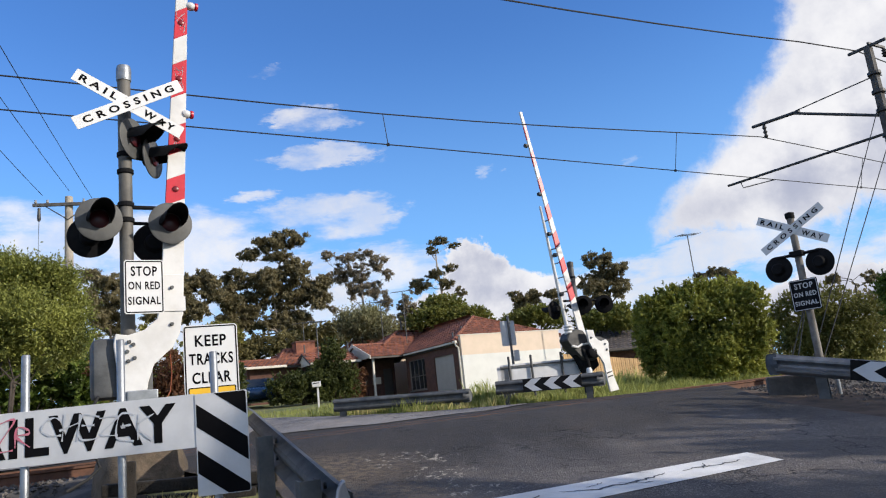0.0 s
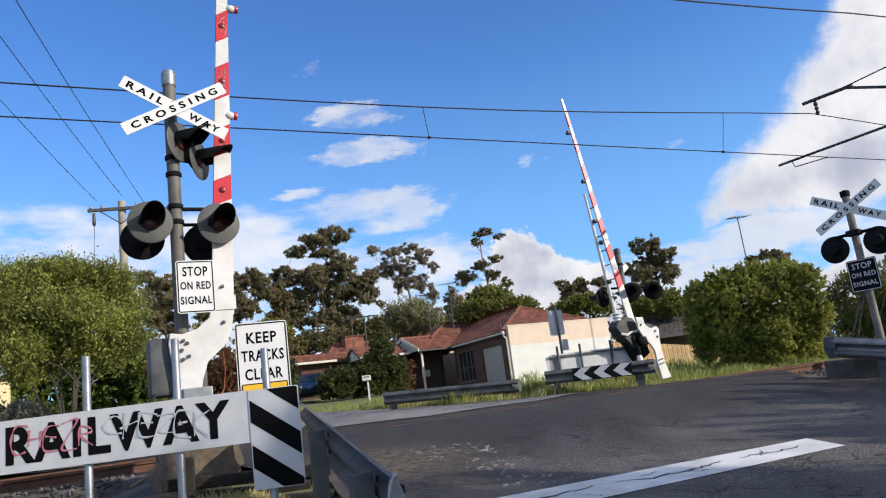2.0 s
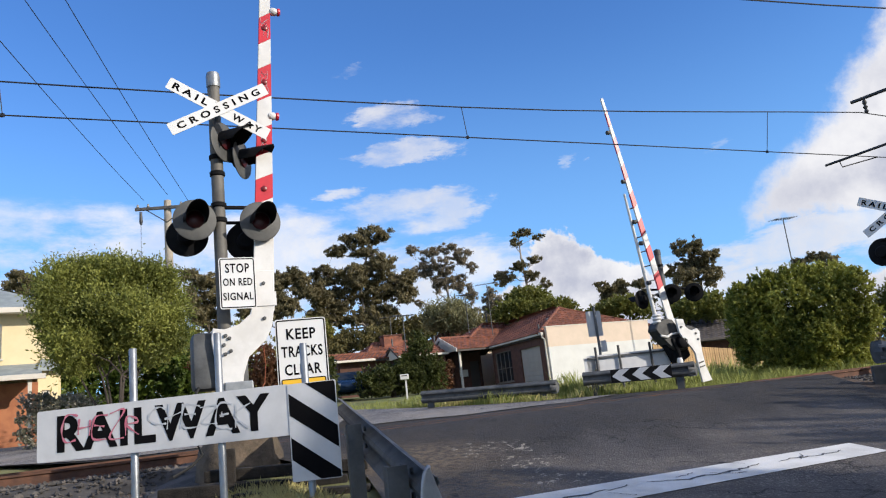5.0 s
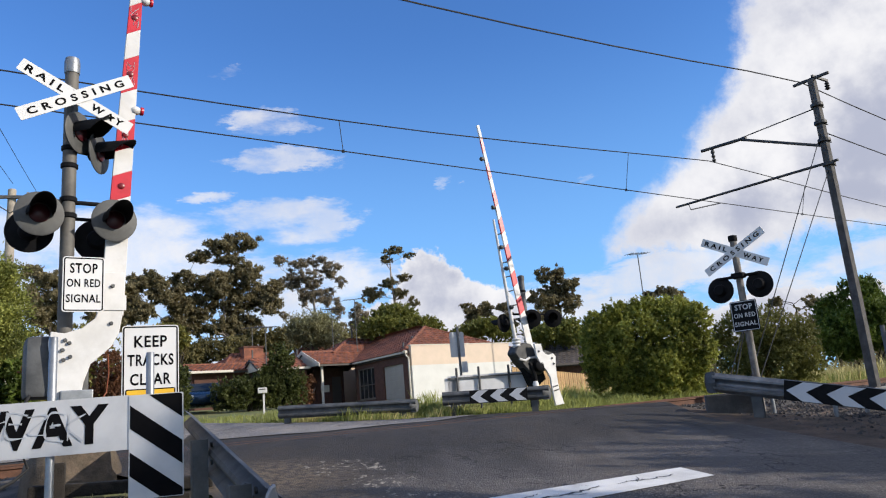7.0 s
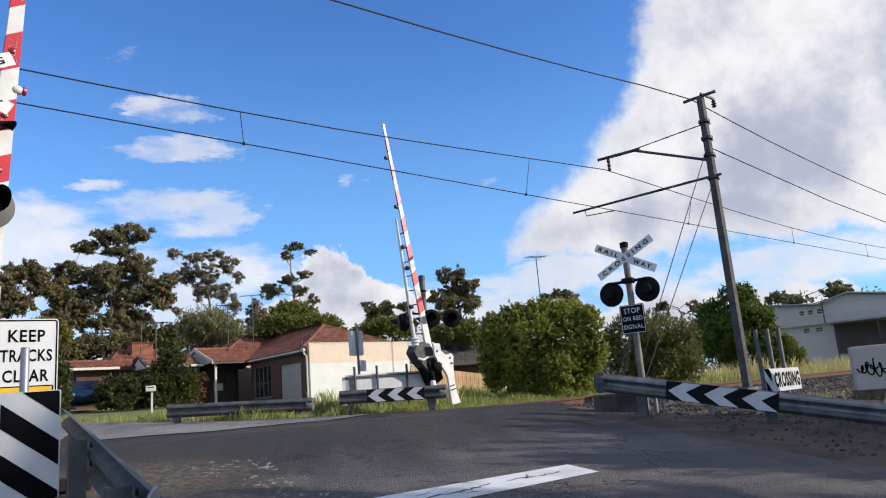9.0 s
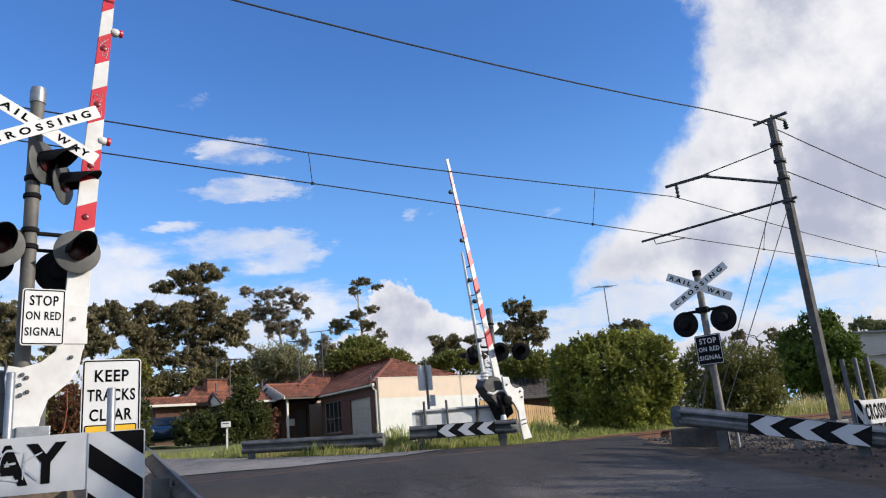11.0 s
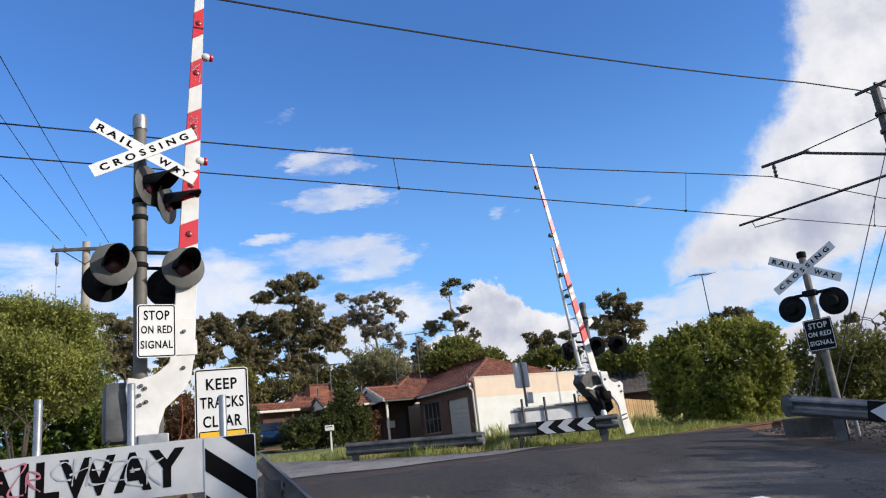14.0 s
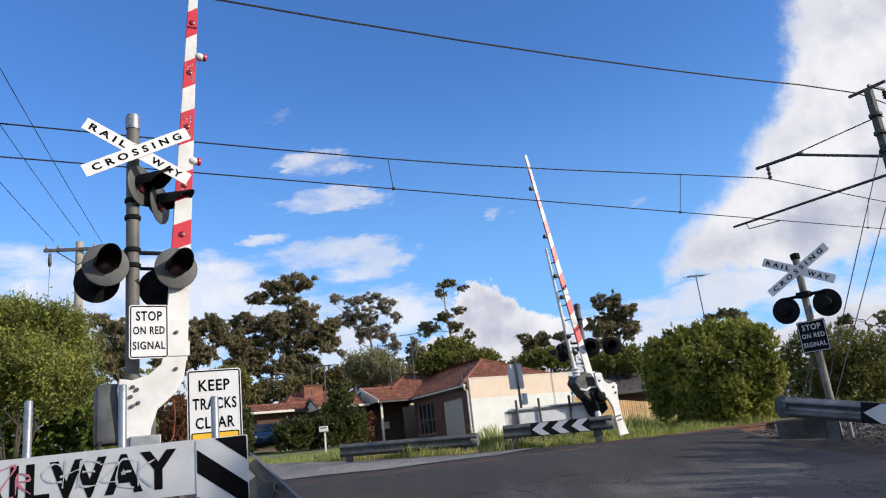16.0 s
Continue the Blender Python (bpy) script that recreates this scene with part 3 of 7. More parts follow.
road_crack(41, -3.3, -6.2, 0.05, 0.0, 30, 0.016)
road_crack(42, -1.75, -6.02, 0.05, 0.0, 26, 0.014)
road_crack(43, -0.5, -6.14, 0.05, 0.0, 14, 0.009)
for k, (s0, n0, ds, dn) in enumerate(((-2.6, -6.3, 0.02, 0.03), (-2.2, -6.12, 0.02, -0.03), (-1.5, -6.05, 0.03, 0.025), (-1.2, -6.1, 0.03, -0.03), (-0.75, -6.05, -0.02, 0.03), (-2.9, -6.1, 0.03, 0.02), (-0.3, -6.2, 0.03, 0.03))):
    road_crack(60 + k, s0, n0, ds, dn, 7, 0.008)
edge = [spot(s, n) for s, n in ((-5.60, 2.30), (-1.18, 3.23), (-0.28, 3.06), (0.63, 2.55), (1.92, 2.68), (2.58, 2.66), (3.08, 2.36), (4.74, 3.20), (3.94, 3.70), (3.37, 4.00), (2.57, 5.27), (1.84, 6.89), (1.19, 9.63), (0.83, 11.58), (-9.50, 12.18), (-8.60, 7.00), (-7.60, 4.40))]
strip("side_road", edge, "sunlit_road", 0.016, "grey side road beyond the line, sunlight painted as a paler tone", cell=1.2)
soil = [spot(s, n) for s, n in ((6.1, -1.5), (26, -1.8), (26, -14), (6.0, -14), (1.6, -9.0), (2.6, -6.6), (3.4, -4.8), (4.8, -2.4))]
strip("bare_earth", soil, "soil", 0.012, "bare brown earth and gravel beside the road", cell=0.5, level=ground_z, category="ground")
soil2 = [spot(s, n) for s, n in ((-4.5, -1.5), (-26, -1.5), (-26, -5.2), (-9, -5.0), (-6.5, -4.6), (-4.4, -4.2))]
strip("bare_earth", soil2, "soil", 0.012, "bare brown earth and old timber edge below the line", cell=0.5, level=ground_z, category="ground")


# the railway line
def rail(n, s0, s1, low):
    prof = [(-0.07, 0.0), (0.07, 0.0), (0.06, 0.02), (0.012, 0.035), (0.012, 0.11), (0.036, 0.125), (0.036, 0.15), (-0.036, 0.15), (-0.036, 0.125), (-0.012, 0.11), (-0.012, 0.035), (-0.06, 0.02)]
    bm = bmesh.new()
    rows = []
    for s in (s0, (s0 + s1) / 2, s1):
        row = []
        for dn, dz in prof:
            x, y = spot(s, n + dn)
            row.append(bm.verts.new((x, y, rail_level(s) - 0.15 + dz + low)))
        rows.append(row)
    for a, b in zip(rows, rows[1:]):
        for k in range(len(prof)):
            bm.faces.new((a[k], a[(k + 1) % 12], b[(k + 1) % 12], b[k]))
    for row in (rows[0], rows[-1]): bm.faces.new(row)
    return bm


for n in (-0.8, 0.8):
    for s0, s1, low in ((-70, -4.4, 0.03), (-4.4, 6.2, 0.024), (6.2, 120, 0.03)):
        r = part("rail", rail(n, s0, s1, low), "rust_rail")
        tagged(r, "rusty brown steel rail on ballast", "rail", "running rails", "structure")
sleeper_mesh = None
for k in range(110):
    s = -34 + k * 0.68
    if -4.6 < s < 6.4: continue
    x, y = spot(s, 0)
    if sleeper_mesh is None:
        first = part("sleeper", box(0.24, 2.6, 0.13, bevel=0.012), "sleeper")
        sleeper_mesh, ob = first.data, first
    else:
        ob = new("sleeper", sleeper_mesh)
    ob.matrix_basis = pose(x, y, rail_level(s) - 0.185, 0, 0, math.degrees(math.atan2(ALONG.y, ALONG.x)))
    tagged(ob, "weathered timber sleeper sunk in ballast", "sleeper", "sleepers", "structure")


def ballast_bed():
    rng = np.random.default_rng(3)
    count = 24000
    s = np.where(rng.random(count) < 0.42, rng.uniform(-16, -4.4, count), rng.uniform(6.2, 24, count))
    n = np.clip(rng.normal(-1.9, 1.8, count), -6.5, 2.2)
    # stray stones and grit over the bare earth beside the road
    s = np.concatenate([s, rng.uniform(2.8, 8.5, 1700)])
    n = np.concatenate([n, rng.uniform(-9.0, -2.2, 1700)])
    keep = (s > 1.2) & (s > 5.9 + 0.42 * (n + 1.4)) | (s < 0) | (s > 6.2)
    s, n = s[keep], n[keep]
    count = len(s)
    verts, faces = [], []
    base = np.array([(1, 0, 0), (-0.5, 0.87, 0), (-0.5, -0.87, 0), (0.1, 0.1, 0.8), (0, 0, -0.5)])
    tri = [(0, 1, 3), (1, 2, 3), (2, 0, 3), (1, 0, 4), (2, 1, 4), (0, 2, 4)]
    for i in range(count):
        x, y = spot(s[i], n[i])
        size = rng.uniform(0.02, 0.048)
        a = rng.uniform(0, 6.28)
        c, d = math.cos(a), math.sin(a)
        z = bed_z(s[i], n[i]) + rng.uniform(0, 0.02)
        pts = base * size * rng.uniform(0.6, 1.25, (5, 1))
        k = len(verts)
        verts += [(x + p[0] * c - p[1] * d, y + p[0] * d + p[1] * c, z + p[2]) for p in pts]
        faces += [(k + t[0], k + t[1], k + t[2]) for t in tri]
    ob = mesh_part("ballast", verts, faces, "stone")
    tagged(ob, "loose grey-brown crushed stone ballast beside the rails", "ballast", kind="stuff")


def bed_z(s, n):
    top = rail_level(s) - 0.12
    low = ground_z(*spot(s, n))
    return max(low, top - 0.42 * max(0, abs(n) - 1.5))


for s0, s1 in ((-40, -4.5), (6.25, 60)):
    bm = bmesh.new()
    prev = None
    for k in range(41):
        s = s0 + (s1 - s0) * k / 40
        row = []
        for n in (-3.2, -2.6, -2.0, -1.5, 0, 1.5, 2.0, 2.6):
            x, y = spot(s, n)
            row.append(bm.verts.new((x, y, max(bed_z(s, n), ground_z(x, y) + 0.005) - 0.012)))
        if prev:
            for a in range(7):
                bm.faces.new((prev[a], row[a], row[a + 1], prev[a + 1]))
        prev = row
    ob = part("ballast_bed", bm, "stone")
    tagged(ob, "grey-brown stone bed that carries the rails", "ballast", kind="structure")
ballast_bed()

# ---- crossing signals and boom gates ----
def lamp(parent, x, y, z, turn, front=True, size=0.235, lens=True):
    """A crossing light: round backboard, lens and hood. Faces -y, turned about z."""
    m = Matrix.Translation((x, y, z)) @ Matrix.Rotation(radians(turn), 4, "Z")
    flat = m @ Matrix.Rotation(radians(90), 4, "X")
    disc = part("backboard", lathe([(size - 0.012, -0.012), (size, -0.006), (size, 0.004), (size - 0.02, 0.012)], 36, flat), "grey_disc" if front else "black_metal", parent, "round dark-painted signal backboard", smooth=True)
    part("lamp_body", lathe([(0.08, -0.1), (0.1, -0.08), (0.11, -0.012)], 24, flat), "black_metal", disc, smooth=True)
    part("lens", lathe([(0.1, 0.013), (0.095, 0.03), (0.06, 0.045), (0.01, 0.05)], 24, flat), "red_lens" if front else "black_metal", disc, "dark glass lens", smooth=True)
    hood = bmesh.new()
    rings = []
    for r in (0.118, 0.126):
        row = []
        for k in range(17):
            a = radians(-15 + 210 * k / 16)
            reach = 0.41 * (0.6 + 0.4 * math.sin(a))
            row.append((hood.verts.new((r * math.cos(a), -0.012, r * math.sin(a))), hood.verts.new((r * math.cos(a) * 0.97, -reach, r * math.sin(a) * 0.97))))
        rings.append(row)
    for k in range(16):
        for row in rings:
            hood.faces.new((row[k][0], row[k + 1][0], row[k + 1][1], row[k][1]))
        hood.faces.new((rings[0][k][1], rings[0][k + 1][1], rings[1][k + 1][1], rings[1][k][1]))
    hood.transform(m)
    part("hood", hood, "black_metal", disc, "black sheet-metal hood", smooth=True)
    return disc


def crossbuck(parent, z, half, width, tilt, y=-0.09, x=0.02):
    """Two crossed white boards with black words."""
    for sign, words in ((-1, "RAIL  WAY"), (1, "CROSSING")):
        yy = y - (0.012 if sign > 0 else 0.0)
        m = Matrix.Translation((x, yy, z)) @ Matrix.Rotation(radians(-tilt * sign), 4, "Y")
        board = part("crossbuck_board", plate(rounded(half * 2, width, 0.012), 0.008, m), "white_sign", parent, "white crossbuck board with black capitals")
        if sign > 0:
            letters(words, half * 1.7, width * 0.56, m @ Matrix.Translation((0, -0.002, 0)), "black_ink", board, 0.032, spread=1.7)
        else:
            for word, dx, w in (("RAIL", -half * 0.56, half * 0.68), ("WAY", half * 0.56, half * 0.58)):
                letters(word, w, width * 0.56, m @ Matrix.Translation((dx, -0.002, 0)), "black_ink", board, 0.032, spread=1.55)


def stop_plate(parent, x, z, w, h, y=-0.11, face="white_sign", ink="black_ink", label="white plate lettered with a stop order in black"):
    m = Matrix.Translation((x, y, z))
    sign = part("stop_sign", plate(rounded(w, h, 0.03), 0.006, m), face, parent, label)
    edge = plate_frame(w - 0.02, h - 0.02, 0.012, 0.024, m @ Matrix.Translation((0, -0.002, 0)))
    part("border", edge, ink, sign)
    for word, dz, k in (("STOP", 0.29, 0.66), ("ON RED", 0.02, 0.8), ("SIGNAL", -0.26, 0.82)):
        letters(word, w * k, h * (0.185 if word == "STOP" else 0.15), m @ Matrix.Translation((0, -0.003, h * dz)), ink, sign, 0.02)
    return sign


def plate_frame(w, h, t, r, m):
    """A thin flat ring with round corners, facing -y."""
    own = bmesh.new()
    outer = [own.verts.new((x, 0, z)) for x, z in rounded(w, h, r)]
    inner = [own.verts.new((x, 0, z)) for x, z in rounded(w - 2 * t, h - 2 * t, max(0.004, r - t))]
    k = len(outer)
    for i in range(k):
        own.faces.new((outer[i], outer[(i + 1) % k], inner[(i + 1) % k], inner[i]))
    own.transform(m)
    return own


def clamp(parent, z, r=0.075):
    part("clamp", lathe([(r, z - 0.03), (r + 0.012, z - 0.02), (r + 0.012, z + 0.02), (r, z + 0.03)], 20), "black_metal", parent)


def bolt_row(parent, spots, y, r=0.022):
    for x, z in spots:
        part("bolt", rod((x, y, z), (x, y - 0.03, z), r, r * 0.8, 8), "galv_dull", parent)


def tall_signal():
    x, y = -3.42, 7.78
    base = ground_z(x, y)
    up = EYE - base
    ob = thing("crossing_signal", pose(x, y, base, 0, 0, 30.3), "tall grey steel level crossing signal with crossbuck and hooded red lights", "railway signal", "crossing signals")
    part("pole", lathe([(0.075, -0.2), (0.072, 1.8 + up), (0.07, 4.02 + up)], 20), "mast", ob, smooth=True)
    part("pole_cap", lathe([(0.078, 4.02 + up), (0.082, 4.04 + up), (0.082, 4.15 + up), (0.072, 4.2 + up), (0.02, 4.215 + up)], 20), "galv", ob, "pale galvanised cap", smooth=True)
    crossbuck(ob, 3.6 + up, 0.61, 0.145, 28, -0.34, 0.013)
    for z in (3.13, 2.93, 2.55, 2.37):
        clamp(ob, z + up)
    part("crossarm", rod((-0.3, -0.02, 2.52 + up), (0.5, -0.02, 2.52 + up), 0.024, seg=10), "black_metal", ob)
    part("crossarm", rod((-0.1, 0.06, 2.36 + up), (0.5, 0.06, 2.36 + up), 0.02, seg=10), "black_metal", ob)
    lamp(ob, -0.28, -0.12, 2.345 + up, 3)
    lamp(ob, 0.44, -0.12, 2.325 + up, 5)
    lamp(ob, -0.34, 0.22, 2.24 + up, 172, False)
    lamp(ob, 0.32, 0.22, 2.175 + up, 172, False)
    lamp(ob, 0.08, -0.08, 3.3 + up, 46)
    lamp(ob, 0.3, 0.06, 3.14 + up, 56)
    part("bracket", rod((0, 0, 3.12 + up), (0.34, 0.12, 3.12 + up), 0.022, seg=8), "black_metal", ob)
    stop_plate(ob, 0.128, 1.578 + up, 0.39, 0.57, -0.3)
    part("bracket", box(0.05, 0.24, 0.05, Matrix.Translation((0.0, -0.17, 1.7 + up))), "black_metal", ob)
    part("bracket", box(0.05, 0.3, 0.05, Matrix.Translation((0.0, -0.19, 3.66 + up))), "black_metal", ob)
    return ob


def boom(parent, foot, tip, widths, bands, depth=0.045):
    """A tapered barrier arm from foot to tip, in white and red bands, each a piece of its own."""
    foot, tip = Vector(foot), Vector(tip)
    way = tip - foot
    side = Vector((way.z, 0, -way.x)).normalized()
    for i in range(len(bands) - 1):
        a, b = bands[i], bands[i + 1]
        pts = []
        for k, sgn in ((a, -1), (a, 1), (b, 1), (b, -1)):
            w = widths[0] + (widths[1] - widths[0]) * k
            slant = 0.05 * sgn / way.length
            p = foot + way * (k + (slant if 0 < k < 1 else 0)) + side * sgn * w / 2
            pts.append((p.x, p.z))
        part("boom_band", plate(pts, depth, Matrix.Translation((0, foot.y, 0)), bevel=0.004), "red_paint" if i % 2 else "white_gate", parent, "red reflective band" if i % 2 else "white reflective band")


def boom_light(parent, x, y, z):
    part("boom_light", lathe([(0.035, 0.0), (0.05, 0.02), (0.05, 0.06), (0.035, 0.09)], 14, Matrix.Translation((x, y, z)) @ Matrix.Rotation(radians(90), 4, "Y")), "white_gate", parent, "small red and white boom lamp", smooth=True)
    part("lens", lathe([(0.044, 0.0), (0.05, 0.012), (0.044, 0.035)], 14, Matrix.Translation((x + 0.09, y, z)) @ Matrix.Rotation(radians(90), 4, "Y")), "red_paint", parent, smooth=True)
    part("bracket", box(0.1, 0.03, 0.03, Matrix.Translation((x - 0.03, y, z))), "galv_dull", parent)


def near_gate():
    x, y = -3.445, 7.83
    base = ground_z(x, y)
    up = EYE - base
    ob = thing("boom_gate", pose(x, y, base, 0, 0, 30.3), "raised white boom gate with red bands on a pedestal", "boom gate", "boom gates")
    Z = lambda z: z + up
    boom(ob, (0.43, -0.1, Z(1.3)), (0.79, -0.1, Z(7.4)), (0.245, 0.07), [0, 0.213, 0.262, 0.31, 0.365, 0.427, 0.497, 0.552, 0.612, 0.668, 0.73, 0.79, 0.85, 0.91, 1.0])
    foot, tip = Vector((0.43, 0, 1.3)), Vector((0.79, 0, 7.4))
    for k in (0.2375, 0.3375, 0.462, 0.582, 0.699, 0.82):
        p = foot.lerp(tip, k)
        part("band_lamp", lathe([(0.034, 0.0), (0.035, 0.01), (0.025, 0.016)], 14, Matrix.Translation((p.x, -0.1, Z(p.z))) @ Matrix.Rotation(radians(90), 4, "X")), "lamp_red", ob, "small round red lamp", smooth=True)
    for k, seed in ((0.46, 3), (0.335, 4), (0.58, 8)):
        p = foot.lerp(tip, k)
        for q in range(3):
            rng = random.Random(seed * 7 + q)
            pts = [(p.x + rng.uniform(-0.05, 0.05), -0.102, Z(p.z + 0.14 - 0.05 * i + rng.uniform(-0.03, 0.03))) for i in range(6)]
            part("spray_stroke", pipe(pts, 0.003, 4), "grey_spray", ob)
    for bx, bz in ((0.62, 3.68), (0.72, 5.1), (0.8, 6.5)):
        boom_light(ob, bx, -0.08, Z(bz))
    cr = [(0.31, 1.75), (0.31, 1.42), (0.27, 1.26), (0.14, 1.15), (-0.02, 1.1), (-0.14, 1.12), (-0.16, 1.0), (-0.1, 0.55), (-0.06, 0.42), (0.14, 0.42), (0.17, 0.6), (0.23, 0.78), (0.42, 0.95), (0.5, 1.1), (0.54, 1.35), (0.555, 1.75)]
    part("crank_arm", plate([(px, Z(pz)) for px, pz in cr][::-1], 0.05, Matrix.Translation((0, -0.17, 0)), bevel=0.006), "white_gate", ob, "curved white steel arm plate")
    bolt_row(ob, [(-0.03, Z(0.93)), (0.03, Z(1.0)), (0.04, Z(0.86)), (-0.01, Z(1.03)), (-0.02, Z(0.83)), (0.43, Z(1.6)), (0.42, Z(1.2))], -0.17)
    part("plate_joint", box(0.25, 0.012, 0.16, Matrix.Translation((0.44, -0.178, Z(1.42)))), "white_gate", ob)
    part("motor_case", box(0.3, 0.42, 0.62, Matrix.Translation((-0.2, 0.12, Z(0.78))), 0.06), "galv_dull", ob, "grey cast motor case", smooth=True)
    part("side_case", box(0.3, 0.3, 0.42, Matrix.Translation((0.1, 0.2, Z(0.6))), 0.03), "galv_dull", ob, smooth=True)
    part("terminal_box", box(0.3, 0.12, 0.2, Matrix.Translation((0.1, -0.2, Z(0.42))), 0.012), "galv", ob)
    part("terminal_box", box(0.3, 0.12, 0.3, Matrix.Translation((0.1, -0.2, Z(-0.06))), 0.012), "galv", ob)
    part("pedestal", rod((0, 0.1, Z(-0.2)), (0, 0.1, Z(0.5)), 0.11), "galv_dull", ob, smooth=True)
    part("orange_collar", lathe([(0.16, Z(-0.13)), (0.17, Z(-0.12)), (0.17, Z(-0.05)), (0.15, Z(-0.04))], 20, Matrix.Translation((0.16, 0, 0))), "orange_plastic", ob, "orange plastic collar", smooth=True)
    part("cable", pipe([(0.42, 0.0, Z(0.9)), (0.44, 0.05, Z(0.7)), (0.42, 0.05, Z(0.5)), (0.33, 0.0, Z(0.36)), (0.2, -0.05, Z(0.3))], 0.0065), "cable_rust", ob, "thin orange cable")
    part("hose", pipe([(-0.3, -0.1, Z(0.5)), (-0.4, -0.15, Z(0.3)), (-0.38, -0.2, Z(0.0)), (-0.3, -0.2, Z(-0.2)), (-0.42, -0.25, Z(-0.3)), (-0.6, -0.3, Z(-0.38))], 0.016), "rubber", ob, "black cable hose")
    foot = bmesh.new()
    lathe([(0.5, -0.25), (0.47, 0.04), (0.44, 0.12), (0.41, 0.22), (0.37, 0.32), (0.34, Z(-0.2)), (0.31, Z(-0.13)), (0.25, Z(-0.09)), (0.05, Z(-0.08))], 30, bm=foot)
    for v in foot.verts:
        v.co += Vector((v.co.x, v.co.y, 0.05)) * (0.2 * noise.noise(v.co * 4) + 0.1 * noise.noise(v.co * 13))
    foot.transform(Matrix.Translation((0.13, 0.06, 0)))
    part("concrete_base", foot, "concrete", ob, "rough tapered concrete footing stained brown", smooth=True)
    return ob


def small_signal():
    x, y = 6.18, 12.78
    base = ground_z(x, y)
    up = EYE - base
    ob = thing("crossing_signal", pose(x, y, base, 0, 0, -45), "shorter level crossing signal in shade with crossbuck and twin black lights", "railway signal", "crossing signals")
    part("pole", lathe([(0.063, -0.2), (0.061, 1.2 + up), (0.06, 2.62 + up)], 18), "grey_pole", ob, "weathered grey round post", smooth=True)
    part("pole_cap", lathe([(0.074, 2.6 + up), (0.078, 2.62 + up), (0.078, 2.7 + up), (0.02, 2.72 + up)], 18), "black_metal", ob, smooth=True)
    crossbuck(ob, 2.39 + up, 0.63, 0.15, 28)
    part("crossarm", rod((-0.36, -0.03, 1.95 + up), (0.36, -0.03, 1.95 + up), 0.028, seg=10), "black_metal", ob)
    part("junction_box", box(0.22, 0.16, 0.1, Matrix.Translation((0, -0.03, 1.96 + up)), 0.02), "black_metal", ob)
    for dx in (-0.36, 0.34):
        lamp(ob, dx, -0.02, 1.75 + up, 180, False)
    stop_plate(ob, 0.02, 1.23 + up, 0.47, 0.54, -0.11, "black_metal", "sign_back", "black plate lettered with a stop order in pale grey")
    for dx in (-0.75, -0.95):
        part("stay_wire", pipe([(0, 0, 1.2 + up), (dx, 0.35, 0.02)], 0.009, 6), "galv_dull", ob)
    return ob


